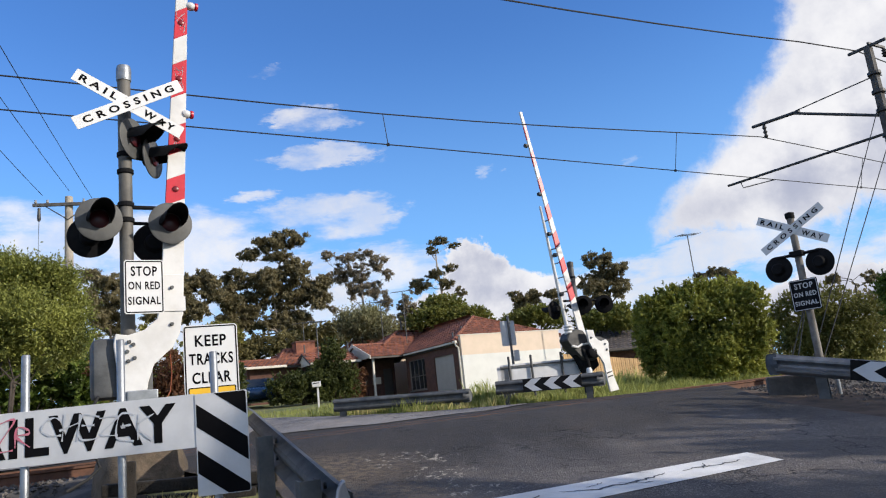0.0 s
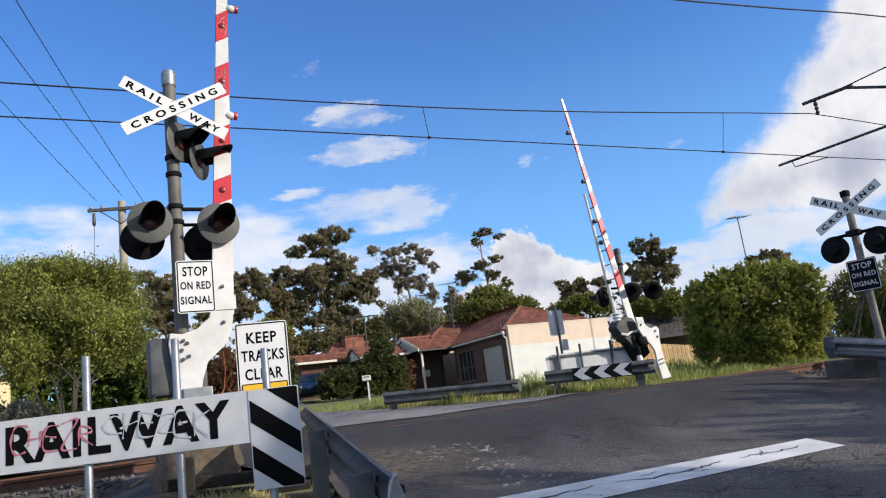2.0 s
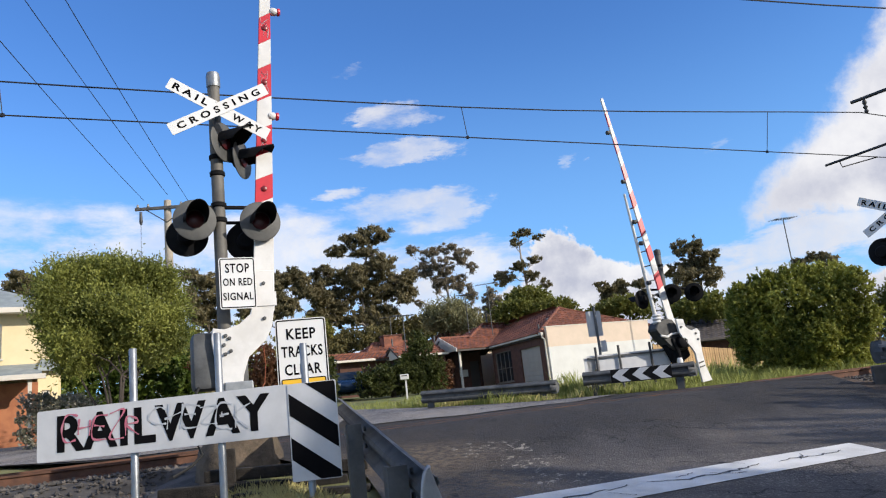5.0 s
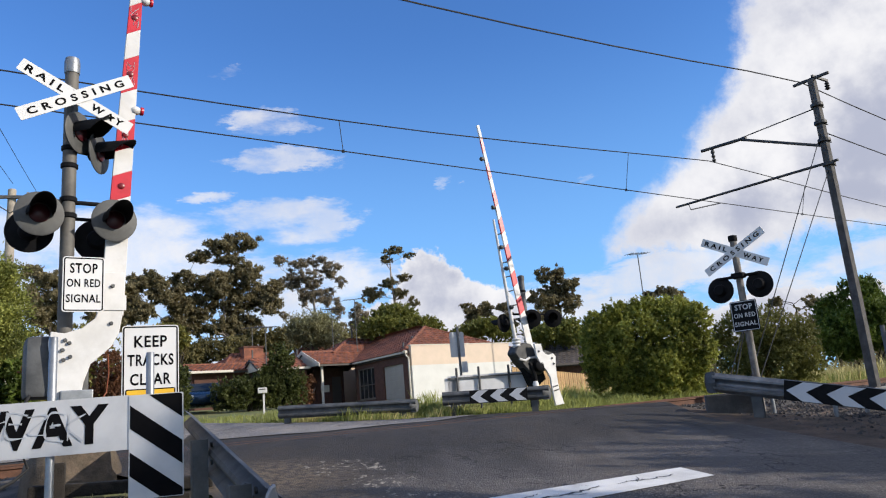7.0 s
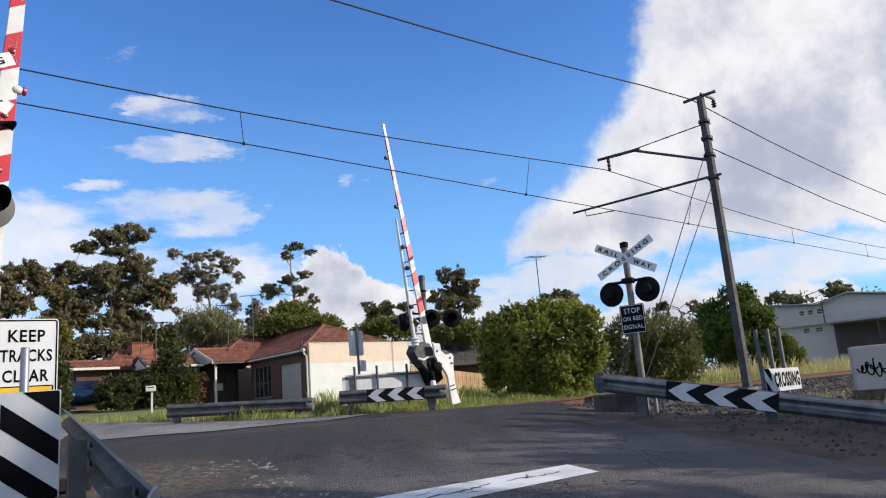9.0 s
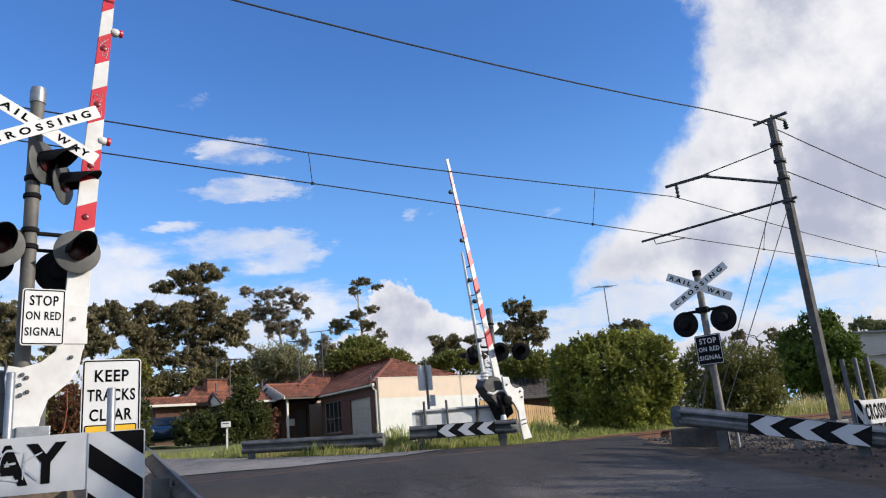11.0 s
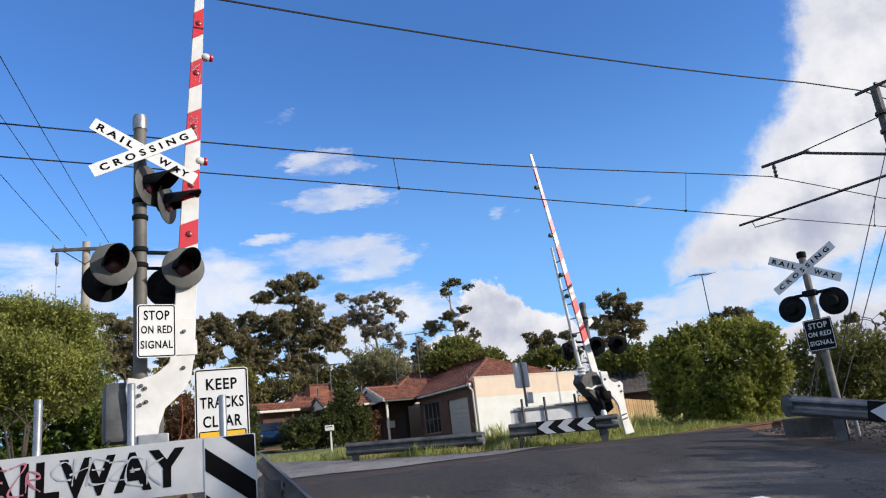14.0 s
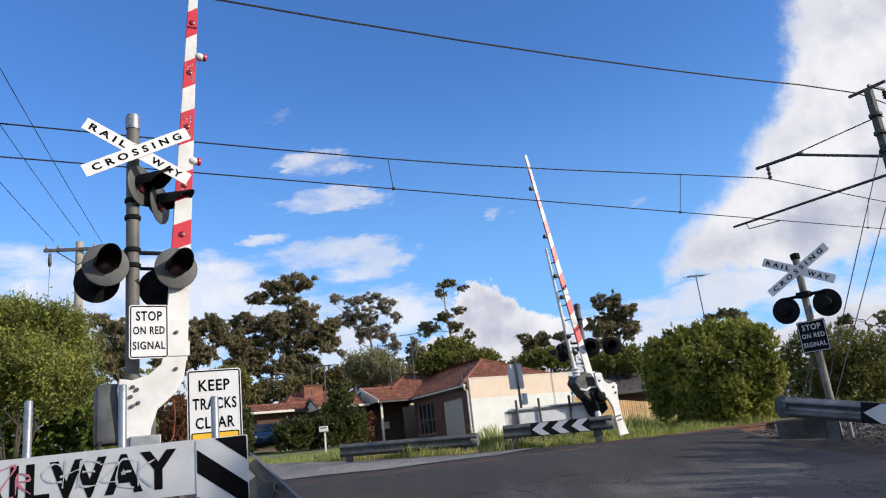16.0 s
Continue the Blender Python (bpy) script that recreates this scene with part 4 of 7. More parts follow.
def far_signal():
    x, y = 3.25, 18.75
    base = ground_z(x, y)
    up = EYE - base
    ob = thing("crossing_signal", pose(x, y, base, 0, 0, 30), "far level crossing signal seen from behind with dark lights", "railway signal", "crossing signals")
    part("pole", lathe([(0.08, -0.2), (0.075, 3.2 + up)], 16), "galv_dull", ob, smooth=True)
    part("pole_cap", lathe([(0.085, 3.18 + up), (0.085, 3.3 + up), (0.02, 3.33 + up)], 16), "dark_steel", ob, smooth=True)
    for z in (2.9, 2.3, 2.05):
        clamp(ob, z + up, 0.08)
    part("crossarm", rod((-0.5, 0, 2.3 + up), (0.72, 0, 2.3 + up), 0.028, seg=8), "black_metal", ob)
    for dx, dy, turn, z in ((0.06, -0.2, -38, 2.16), (0.76, -0.2, -38, 2.16), (-0.6, 0.14, 190, 2.09), (0.3, 0.2, 190, 2.17)):
        lamp(ob, dx, dy, z + up, turn, False)
    m = Matrix.Translation((0.12, 0.09, 2.75 + up)) @ Matrix.Rotation(radians(-35), 4, "Y")
    part("crossbuck_board", plate(rounded(0.5, 0.15, 0.012), 0.008, m), "white_gate", ob, "back of a pale crossbuck board")
    gate = thing("boom_gate", pose(x, y - 0.1, base, 0, 0, 30), "far raised boom gate with thin red and white arm", "boom gate", "boom gates")
    Z = lambda z: z + up
    boom(gate, (0.0, -0.1, Z(1.3)), (-0.99, -0.1, Z(7.28)), (0.2, 0.075), [0, 0.17, 0.235, 0.29, 0.345, 0.40, 0.46, 0.52, 0.58, 0.64, 0.70, 0.76, 0.82, 0.88, 0.94, 1.0], 0.05)
    # the bracing tube beside the arm, tied to it by short struts
    part("boom_truss", rod((-0.4, 0.0, Z(1.5)), (-0.72, 0.0, Z(4.75)), 0.05, 0.03, 10), "white_gate", gate, "white bracing tube", smooth=True)
    for k in range(8):
        zz = 1.75 + k * 0.37
        lean = -0.4 - (zz - 1.5) * 0.0985
        part("truss_strut", pipe([(lean, 0, Z(zz)), (-0.05 - (zz - 1.3) * 0.1656, -0.05, Z(zz + 0.04))], 0.016, 6), "dark_steel", gate)
    for bz, side in ((2.45, -0.3), (3.45, -0.16), (4.0, -0.16), (5.05, -0.12), (6.35, -0.12)):
        bx = -0.02 - (bz - 1.2) * 0.1656 + side
        part("boom_light", lathe([(0.03, 0), (0.055, 0.02), (0.055, 0.09), (0.03, 0.12)], 10, Matrix.Translation((bx - 0.03, -0.08, Z(bz))) @ Matrix.Rotation(radians(90), 4, "Y")), "dark_steel", gate, "small dark boom lamp", smooth=True)
    part("bellows", lathe([(0.1, 0), (0.12, 0.04), (0.09, 0.08), (0.12, 0.12), (0.09, 0.16), (0.12, 0.2), (0.08, 0.24)], 14, Matrix.Translation((-0.38, 0.0, Z(1.44)))), "white_gate", gate, "pale ribbed collar", smooth=True)
    case = [(-0.57, 1.3), (-0.47, 1.46), (-0.25, 1.56), (0.0, 1.52), (0.1, 1.36), (0.5, 1.34), (0.86, 1.2), (0.6, 1.1), (0.42, 0.86), (0.2, 0.74), (-0.12, 0.78), (-0.42, 1.08)]
    part("motor_case", plate([(px, Z(pz)) for px, pz in case][::-1], 0.34, Matrix.Translation((0, -0.12, 0)), bevel=0.03), "dark_steel", gate, "dark cast motor case")
    part("case_rib", pipe([(-0.45, -0.14, Z(1.14)), (-0.28, -0.15, Z(1.1)), (-0.15, -0.15, Z(1.16)), (0.05, -0.15, Z(1.17))], 0.03, 6), "white_gate", gate, "pale lever on the case", smooth=True)
    part("yoke", plate([(px, Z(pz)) for px, pz in ((-0.3, 1.0), (0.32, 1.0), (0.42, 0.62), (0.2, 0.5), (0.02, 0.34), (-0.1, 0.55))][::-1], 0.2, Matrix.Translation((0, -0.05, 0)), bevel=0.02), "black_metal", gate, "black cast yoke")
    part("link", pipe([(-0.12, -0.12, Z(1.05)), (-0.04, -0.16, Z(0.75)), (0.02, -0.14, Z(0.3))], 0.05, 8), "black_metal", gate, "dark drive link", smooth=True)
    part("gearbox", lathe([(0.11, 0), (0.14, 0.05), (0.14, 0.2), (0.08, 0.24)], 18, Matrix.Translation((0.1, -0.06, Z(0.95))) @ Matrix.Rotation(radians(90), 4, "X")), "black_metal", gate, smooth=True)
    part("coupling", lathe([(0.06, Z(0.34)), (0.075, Z(0.4)), (0.075, Z(0.52)), (0.05, Z(0.58))], 14, Matrix.Translation((-0.04, -0.16, 0))), "white_gate", gate, "pale coupling", smooth=True)
    part("pedestal", lathe([(0.16, 0.0), (0.11, 0.1), (0.1, Z(1.0))], 16), "black_metal", gate, smooth=True)
    cr = [(-0.06, 1.5), (0.16, 1.49), (0.2, 1.3), (0.27, 1.24), (0.36, 1.2), (0.53, 1.24), (0.6, 1.16), (0.57, 0.92), (0.57, 0.65), (0.6, 0.33), (0.72, -0.03), (0.42, -0.06), (0.37, 0.33), (0.35, 0.64), (0.26, 0.8), (0.06, 1.02), (-0.03, 1.2)]
    part("counterweight_arm", plate([(px, Z(pz)) for px, pz in cr][::-1], 0.06, Matrix.Translation((0, -0.3, 0)), bevel=0.008), "white_gate", gate, "white curved counterweight arm")
    part("arm_joint", box(0.16, 0.02, 0.03, Matrix.Translation((0.47, -0.305, Z(0.42))) @ Matrix.Rotation(radians(-12), 4, "Y")), "dark_steel", gate)
    part("arm_joint", box(0.16, 0.02, 0.03, Matrix.Translation((0.48, -0.305, Z(0.32))) @ Matrix.Rotation(radians(-12), 4, "Y")), "dark_steel", gate)
    bolt_row(gate, [(0.46, Z(1.12)), (0.05, Z(1.3)), (0.5, Z(0.98))], -0.3, 0.03)
    return ob


tall_signal()
near_gate()
small_signal()
far_signal()

# ---- sign boards and guard rails ----
def stripes(parent, w, h, m, lean, count, material="black_ink"):
    """Slanted black stripes across a plate of that size, cut off at its edges; middle at m's origin."""
    pitch = (h + w * lean) / count
    for k in range(-1, count + 2):
        z0 = -h / 2 - 0.118 + k * pitch
        bm = bmesh.new()
        face = bm.faces.new([bm.verts.new(p) for p in ((-w / 2, 0, z0 + w * lean), (w / 2, 0, z0), (w / 2, 0, z0 + pitch * 0.5), (-w / 2, 0, z0 + w * lean + pitch * 0.5))])
        for co, no in (((0, 0, h / 2), (0, 0, 1)), ((0, 0, -h / 2), (0, 0, -1))):
            bmesh.ops.bisect_plane(bm, geom=bm.verts[:] + bm.edges[:] + bm.faces[:], plane_co=co, plane_no=no, clear_outer=True)
        if not bm.faces:
            bm.free()
            continue
        bm.transform(m)
        part("stripe", bm, material, parent)


def scribble(parent, m, seed, w, h, strokes, material, r=0.006):
    rng = random.Random(seed)
    for k in range(strokes):
        x0, pts = -w / 2 + w * k / strokes, []
        a, b, c = rng.uniform(0.5, 1.1), rng.uniform(0, 6), rng.uniform(0.6, 1.05)
        turns = rng.uniform(1.2, 2.3) * 6.28
        for i in range(61):
            u = i / 60
            pts.append(m @ Vector((x0 + w / strokes * (1.15 * u + 0.38 * a * math.cos(turns * u + b)), -0.001 - 0.0004 * k, h / 2 * (0.72 * c * math.sin(turns * u + b) * (0.6 + 0.4 * math.sin(3 * u + c)) + 0.25 * math.sin(9 * u + a)))))
        own = bmesh.new()
        prev = None
        for i, p in enumerate(pts):
            q = pts[min(i + 1, 60)] - pts[max(i - 1, 0)]
            q = m.to_3x3().inverted() @ q
            side = m.to_3x3() @ Vector((-q.z, 0, q.x)).normalized() * r
            row = (own.verts.new(p + side), own.verts.new(p - side))
            if prev: own.faces.new((prev[0], prev[1], row[1], row[0]))
            prev = row
        part("spray_stroke", own, material, parent, "sprayed scribble line")


STROKES = {  # hand-drawn strokes on a square one unit high
    "c": [[(0.9, 0.85), (0.5, 1.0), (0.12, 0.75), (0.05, 0.35), (0.35, 0.0), (0.9, 0.12)]],
    "h": [[(0.15, 1.0), (0.1, 0.0)], [(0.0, 0.42), (0.85, 0.6)], [(0.85, 1.0), (0.8, 0.05)]],
    "e": [[(0.9, 0.95), (0.15, 0.9), (0.1, 0.08), (0.9, 0.0)], [(0.12, 0.5), (0.7, 0.55)]],
    "z": [[(0.05, 0.9), (0.9, 1.0), (0.1, 0.1), (1.0, 0.05)]],
    "r": [[(0.1, 0.0), (0.15, 0.95), (0.75, 0.9), (0.8, 0.6), (0.2, 0.48), (0.95, -0.1)]],
    "k": [[(0.1, 1.05), (0.1, 0.0)], [(0.85, 0.95), (0.15, 0.45), (0.9, -0.1)]],
}


def spray_tag(parent, m, marks, w, h, material, r, seed):
    """A row of sprayed marks: rounded flat strokes laid on a board."""
    rng = random.Random(seed)
    step = w / len(marks)
    for i, mark in enumerate(marks):
        for stroke in STROKES[mark]:
            pts = [Vector((-w / 2 + step * (i + 1.1 * px) + rng.uniform(-0.01, 0.01), 0, h * (pz - 0.5) * (0.85 + 0.25 * math.sin(i * 2.1 + seed)) + rng.uniform(-0.012, 0.012))) for px, pz in stroke]
            line = []
            for k in range(len(pts) - 1):
                p0, p1, p2, p3 = pts[max(k - 1, 0)], pts[k], pts[k + 1], pts[min(k + 2, len(pts) - 1)]
                for q in range(6):
                    u = q / 6
                    line.append(0.5 * (2 * p1 + (p2 - p0) * u + (2 * p0 - 5 * p1 + 4 * p2 - p3) * u * u + (3 * p1 - p0 - 3 * p2 + p3) * u ** 3))
            line.append(pts[-1])
            own = bmesh.new()
            prev = None
            for k, p in enumerate(line):
                d = line[min(k + 1, len(line) - 1)] - line[max(k - 1, 0)]
                side = Vector((-d.z, 0, d.x)).normalized() * r * (0.75 + 0.4 * math.sin(k * 0.9 + i))
                lift = Vector((0, -0.0015 - 0.0003 * (i % 3), 0))
                row = (own.verts.new(m @ (p + side + lift)), own.verts.new(m @ (p - side + lift)))
                if prev: own.faces.new((prev[0], prev[1], row[1], row[0]))
                prev = row
            part("spray_stroke", own, material, parent, "sprayed scribble line")


def post(name, parent, x, y, z0, z1, r=0.03, material="galv"):
    return part(name, lathe([(r, z0), (r, z1 - 0.006), (r * 0.85, z1)], 14, Matrix.Translation((x, y, 0))), material, parent, smooth=True)


def width_marker():
    x, y = -1.64, 5.75
    base = ground_z(x, y)
    up = EYE - base
    ob = thing("width_marker", pose(x, y, base, 0, 0, 6.5), "white railway name board with striped end panel and spray scribbles", "road sign", "width markers")
    m = Matrix.Translation((-1.37, 0, 0.12 + up))
    board = part("name_board", plate(rounded(2.0, 0.395, 0.02), 0.006, m), "white_board", ob, "white board lettered with a black word")
    letters("RAILWAY", 1.69, 0.285, Matrix.Translation((-1.365, -0.003, 0.125 + up)), "black_ink", board, 0.036, spread=1.14)
    spray_tag(board, Matrix.Translation((-1.87, -0.004, 0.15 + up)) @ Matrix.Rotation(radians(4), 4, "Y"), "chezr", 0.62, 0.21, "pink_spray", 0.0085, 2)
    spray_tag(board, Matrix.Translation((-1.08, -0.004, 0.15 + up)) @ Matrix.Rotation(radians(5), 4, "Y"), "chezek", 0.8, 0.2, "grey_spray", 0.0075, 5)
    m = Matrix.Translation((-0.185, -0.006, -0.06 + up))
    panel = part("striped_panel", plate(rounded(0.385, 0.745, 0.012), 0.006, m), "white_board", ob, "upright panel with slanting black stripes")
    stripes(panel, 0.37, 0.735, m @ Matrix.Translation((0, -0.002, 0)), 0.75, 3)
    for px, top in ((-1.62, 0.74), (-0.93, 0.79), (-0.24, 0.63)):
        post("post", ob, px, 0.045, ground_z(x + px, y) - base - 0.15, top + up, 0.03)
        part("bracket", box(0.09, 0.03, 0.04, Matrix.Translation((px, 0.02, 0.2 + up))), "galv_dull", ob)
    return ob


def crossing_marker():
    x, y = 7.30, 10.76
    base = ground_z(x, y)
    up = EYE - base
    ob = thing("width_marker", pose(x, y, base, 0, 0, 35), "white crossing name board with striped end panel behind the guard rail", "road sign", "width markers")
    turn = Matrix.Identity(4)
    m = turn @ Matrix.Translation((0.85, 0, -0.08 + up))
    board = part("name_board", plate(rounded(1.5, 0.37, 0.02), 0.006, m), "white_board", ob, "white board lettered with a black word")
    letters("CROSSING", 1.14, 0.25, m @ Matrix.Translation((0.14, -0.004, 0)), "black_ink", board, 0.04)
    m = turn @ Matrix.Translation((0.16, -0.006, -0.28 + up))
    panel = part("striped_panel", plate(rounded(0.28, 0.8, 0.012), 0.006, m), "white_board", ob, "upright panel with slanting black stripes")
    stripes(panel, 0.27, 0.78, m @ Matrix.Translation((0, -0.002, 0)), 0.8, 3)
    for px in (0.06, 0.56, 1.06):
        post("post", ob, px, 0.045, -0.45, 0.74 + up + px * 0.05, 0.034, "galv_dull")
    return ob


def keep_sign():
    x, y = -2.75, 8.15
    base = ground_z(x, y)
    up = EYE - base
    ob = thing("keep_clear_sign", pose(x, y, base, 0, 0, 22), "white keep tracks clear sign with black border and yellow foot", "road sign")
    post("post", ob, 0.07, 0.05, -0.2, 1.12 + up, 0.03, "galv_dull")
    m = Matrix.Translation((0.075, 0, 0.7 + up))
    sign = part("sign_plate", plate(rounded(0.575, 0.98, 0.035), 0.006, m), "white_sign", ob, "white lettered sign plate")
    part("border", plate_frame(0.555, 0.96, 0.014, 0.03, m @ Matrix.Translation((0, -0.003, 0))), "black_ink", sign)
    for word, z, w in (("KEEP", 0.315, 0.33), ("TRACKS", 0.115, 0.465), ("CLEAR", -0.09, 0.41)):
        letters(word, w, 0.125, m @ Matrix.Translation((0, -0.003, z)), "black_ink", sign, 0.022)
    part("yellow_panel", plate(rounded(0.49, 0.26, 0.02), 0.002, m @ Matrix.Translation((0, -0.004, -0.325))), "yellow_paint", sign, "yellow lower panel")
    part("panel_border", plate_frame(0.5, 0.27, 0.012, 0.02, m @ Matrix.Translation((0, -0.005, -0.325))), "black_ink", sign)
    return ob


def beam(a, b, heights, thick=0.004):
    """A W-beam guard rail between two places, heights of its top above each end; local metres, runs along x."""
    prof = [(0.0, 0.0), (-0.02, -0.02), (-0.075, -0.055), (-0.08, -0.085), (-0.02, -0.125), (-0.01, -0.155), (-0.02, -0.185), (-0.08, -0.225), (-0.075, -0.255), (-0.02, -0.29), (0.0, -0.31)]
    bm = bmesh.new()
    rows = []
    for end, h in ((a, heights[0]), (b, heights[1])):
        rows.append([bm.verts.new((end, dy, h + dz)) for dy, dz in prof] + [bm.verts.new((end, dy + 0.006, h + dz)) for dy, dz in reversed(prof)])
    k = len(rows[0])
    for i in range(k):
        bm.faces.new((rows[0][i], rows[0][(i + 1) % k], rows[1][(i + 1) % k], rows[1][i]))
    for row in rows: bm.faces.new(row)
    return bm


def end_wing(x, h, out):
    """The flared fishtail end of a guard rail, rounded at its corners and bent away from the traffic."""
    bm = bmesh.new()
    rows = []
    for k in range(13):
        u = k / 12
        px = x + out * (0.2 * u - 0.04)
        py = -0.055 + 0.1 * u * u
        half = 0.157 * (1.0 if u < 0.6 else max(0.12, math.sqrt(max(0.0, 1 - ((u - 0.6) / 0.4) ** 2)) * 0.5 + 0.5 * (1 - ((u - 0.6) / 0.4) ** 4)))
        rows.append([(px, py + 0.035 * (1 - u) * (abs(q) - 0.5) * 2 * 0.8 - 0.012 * (1 - u), h - 0.155 + half * q) for q in (1, 0.75, 0.5, 0.2, 0, -0.2, -0.5, -0.75, -1)])
    for off in (0.0, 0.008):
        vs = [[bm.verts.new((p[0], p[1] + off, p[2])) for p in row] for row in rows]
        for r0, r1 in zip(vs, vs[1:]):
            for i in range(8):
                bm.faces.new((r0[i], r0[i + 1], r1[i + 1], r1[i]))
    lip = [r[0] for r in rows] + [Vector(rows[-1][i]) for i in range(1, 8)] + [r[-1] for r in reversed(rows)]
    pipe([Vector(p) + Vector((0, 0.004, 0)) for p in lip], 0.009, 6, bm)
    return bm


def c_post(x, top, foot, m=None):
    outline = [(-0.075, 0.0), (0.075, 0.0), (0.075, 0.012), (-0.063, 0.012), (-0.063, 0.098), (0.075, 0.098), (0.075, 0.11), (-0.075, 0.11)]
    own = bmesh.new()
    lowr = [own.verts.new((x + a, b + 0.012, foot)) for a, b in outline]
    highr = [own.verts.new((x + a, b + 0.012, top)) for a, b in outline]
    for i in range(8):
        own.faces.new((lowr[i], lowr[(i + 1) % 8], highr[(i + 1) % 8], highr[i]))
    own.faces.new(lowr)
    own.faces.new(highr)
    return own


def guard_rail(a, b, tops, posts, label, ends=(0, 0), material="galv_dull", flip=False):
    """From a to b (plan), with the height of its top at each; traffic side to the right of the way from a to b."""
    ax, bx = Vector(a), Vector(b)
    way = bx - ax
    base = ground_z(*a)
    ob = thing("guard_rail", pose(a[0], a[1], base, 0, 0, math.degrees(math.atan2(way.y, way.x))), label, "guard rail", "guard rails")
    t0, t1 = tops[0] - base, tops[1] - base
    part("beam", beam(0, way.length, (t0, t1)), material, ob, "corrugated galvanised steel beam")
    for p in posts:
        g = ground_z(*(ax + way * p)) - base
        part("post", c_post(way.length * p, t0 + (t1 - t0) * p - 0.05, g - 0.2), "galv_dull", ob)
        for dz in (0.09, 0.22):
            px = way.length * p
            part("bolt", rod((px, -0.014, t0 + (t1 - t0) * p - dz), (px, -0.03, t0 + (t1 - t0) * p - dz), 0.018, seg=8), material, ob)
    if ends[0]: part("end_wing", end_wing(0, t0, -1), "galv" if "leans" in label else "galv_dull", ob, "rounded flared end")
    if ends[1]: part("end_wing", end_wing(way.length - 0.1, t1, 1), "galv_dull", ob, "rounded flared end")
    return ob, way.length, t0, t1


def chevrons(ob, x0, x1, z0, z1, count, h=0.29, back=False):
    """A black board with white arrow heads that point back along the rail."""
    w = x1 - x0
    lean = math.atan2(z1 - z0, w)
    m = Matrix.Translation((x0, -0.1, z0)) @ Matrix.Rotation(-lean, 4, "Y")
    board = part("chevron_board", plate([(0, -h / 2), (w, -h / 2), (w, h / 2), (0, h / 2)], 0.005, m), "black_metal", ob, "black board with white arrow heads")
    step = w / count
    for k in range(count):
        a = k * step + step * 0.06
        tip, mid = 0.42 * step, 0.5 * step
        bm = bmesh.new()
        top = [bm.verts.new((a + px, 0, pz)) for px, pz in ((0, 0), (tip, h / 2 - 0.006), (tip + mid, h / 2 - 0.006), (mid, 0), (tip + mid, -h / 2 + 0.006), (tip, -h / 2 + 0.006))]
        bm.faces.new((top[0], top[3], top[2], top[1]))
        bm.faces.new((top[0], top[5], top[4], top[3]))
        bm.transform(m @ Matrix.Translation((0, -0.003, 0)))
        part("arrow_head", bm, "white_board", board)


width_marker()
crossing_marker()
keep_sign()
guard_rail((-0.66, 3.74), (-2.16, 7.56), (EYE - 0.285, EYE + 0.25), (0.1, 0.53), "galvanised guard rail that leans down towards the road", ends=(1, 0))
ob, length, t0, t1 = guard_rail((4.92, 11.61), (9.4, 7.8), (EYE + 0.265, EYE - 0.88), (0.1, 0.42, 0.75), "long galvanised guard rail with an arrow board beside the road", ends=(1, 0), material="galv_mid")
at = lambda k: t0 + (t1 - t0) * k - 0.155
chevrons(ob, length * 0.175, length * 0.45, at(0.175), at(0.45), 3)
guard_rail((-3.1, 18.76), (0.28, 18.2), (EYE + 0.5, EYE + 0.385), (0.06, 0.9), "far dull guard rail standing in long grass", ends=(0, 1))
ob, length, t0, t1 = guard_rail((0.9, 17.57), (3.35, 17.2), (EYE + 0.47, EYE + 0.42), (0.1, 0.86), "far guard rail with a black and white arrow board", ends=(0, 1))
at = lambda k: t0 + (t1 - t0) * k - 0.155
chevrons(ob, length * 0.26, length * 0.8, at(0.26), at(0.8), 3)


def backs():
    x, y = 1.3, 18.9
    base = ground_z(x, y)
    up = EYE - base
    ob = thing("road_sign", pose(x, y, base, 0, 0, 20), "grey back of a road sign on a steel post", "road sign")
    post("post", ob, 0.19, -0.04, -0.2, 2.12 + up, 0.032, "galv_dull")
    part("sign_plate", plate(rounded(0.4, 0.64, 0.04), 0.006, Matrix.Translation((0.17, 0, 1.68 + up))), "sign_back", ob)
    part("small_plate", plate(rounded(0.17, 0.28, 0.02), 0.006, Matrix.Translation((0.33, 0, 1.1 + up))), "sign_back", ob)
    x, y = 1.05, 18.3
    base = ground_z(x, y)
    up = EYE - base
    ob = thing("width_marker", pose(x, y, base, 0, 0, 14), "back of a far pale name board on dark posts", "road sign", "width markers")
    part("name_board", plate(rounded(2.1, 0.4, 0.02), 0.006, Matrix.Translation((1.1, 0, 0.66 + up))), "white_board", ob)
    part("striped_panel", plate(rounded(0.38, 0.9, 0.02), 0.006, Matrix.Translation((0.16, 0, 0.37 + up))), "white_board", ob, "pale upright panel")
    for px in (0.28, 0.86, 1.66):
        post("post", ob, px, -0.05, -0.2, 1.05 + up, 0.03, "dark_steel")
    part("rail_bar", box(2.1, 0.03, 0.04, Matrix.Translation((1.1, -0.04, 0.8 + up))), "galv_dull", ob)


backs()


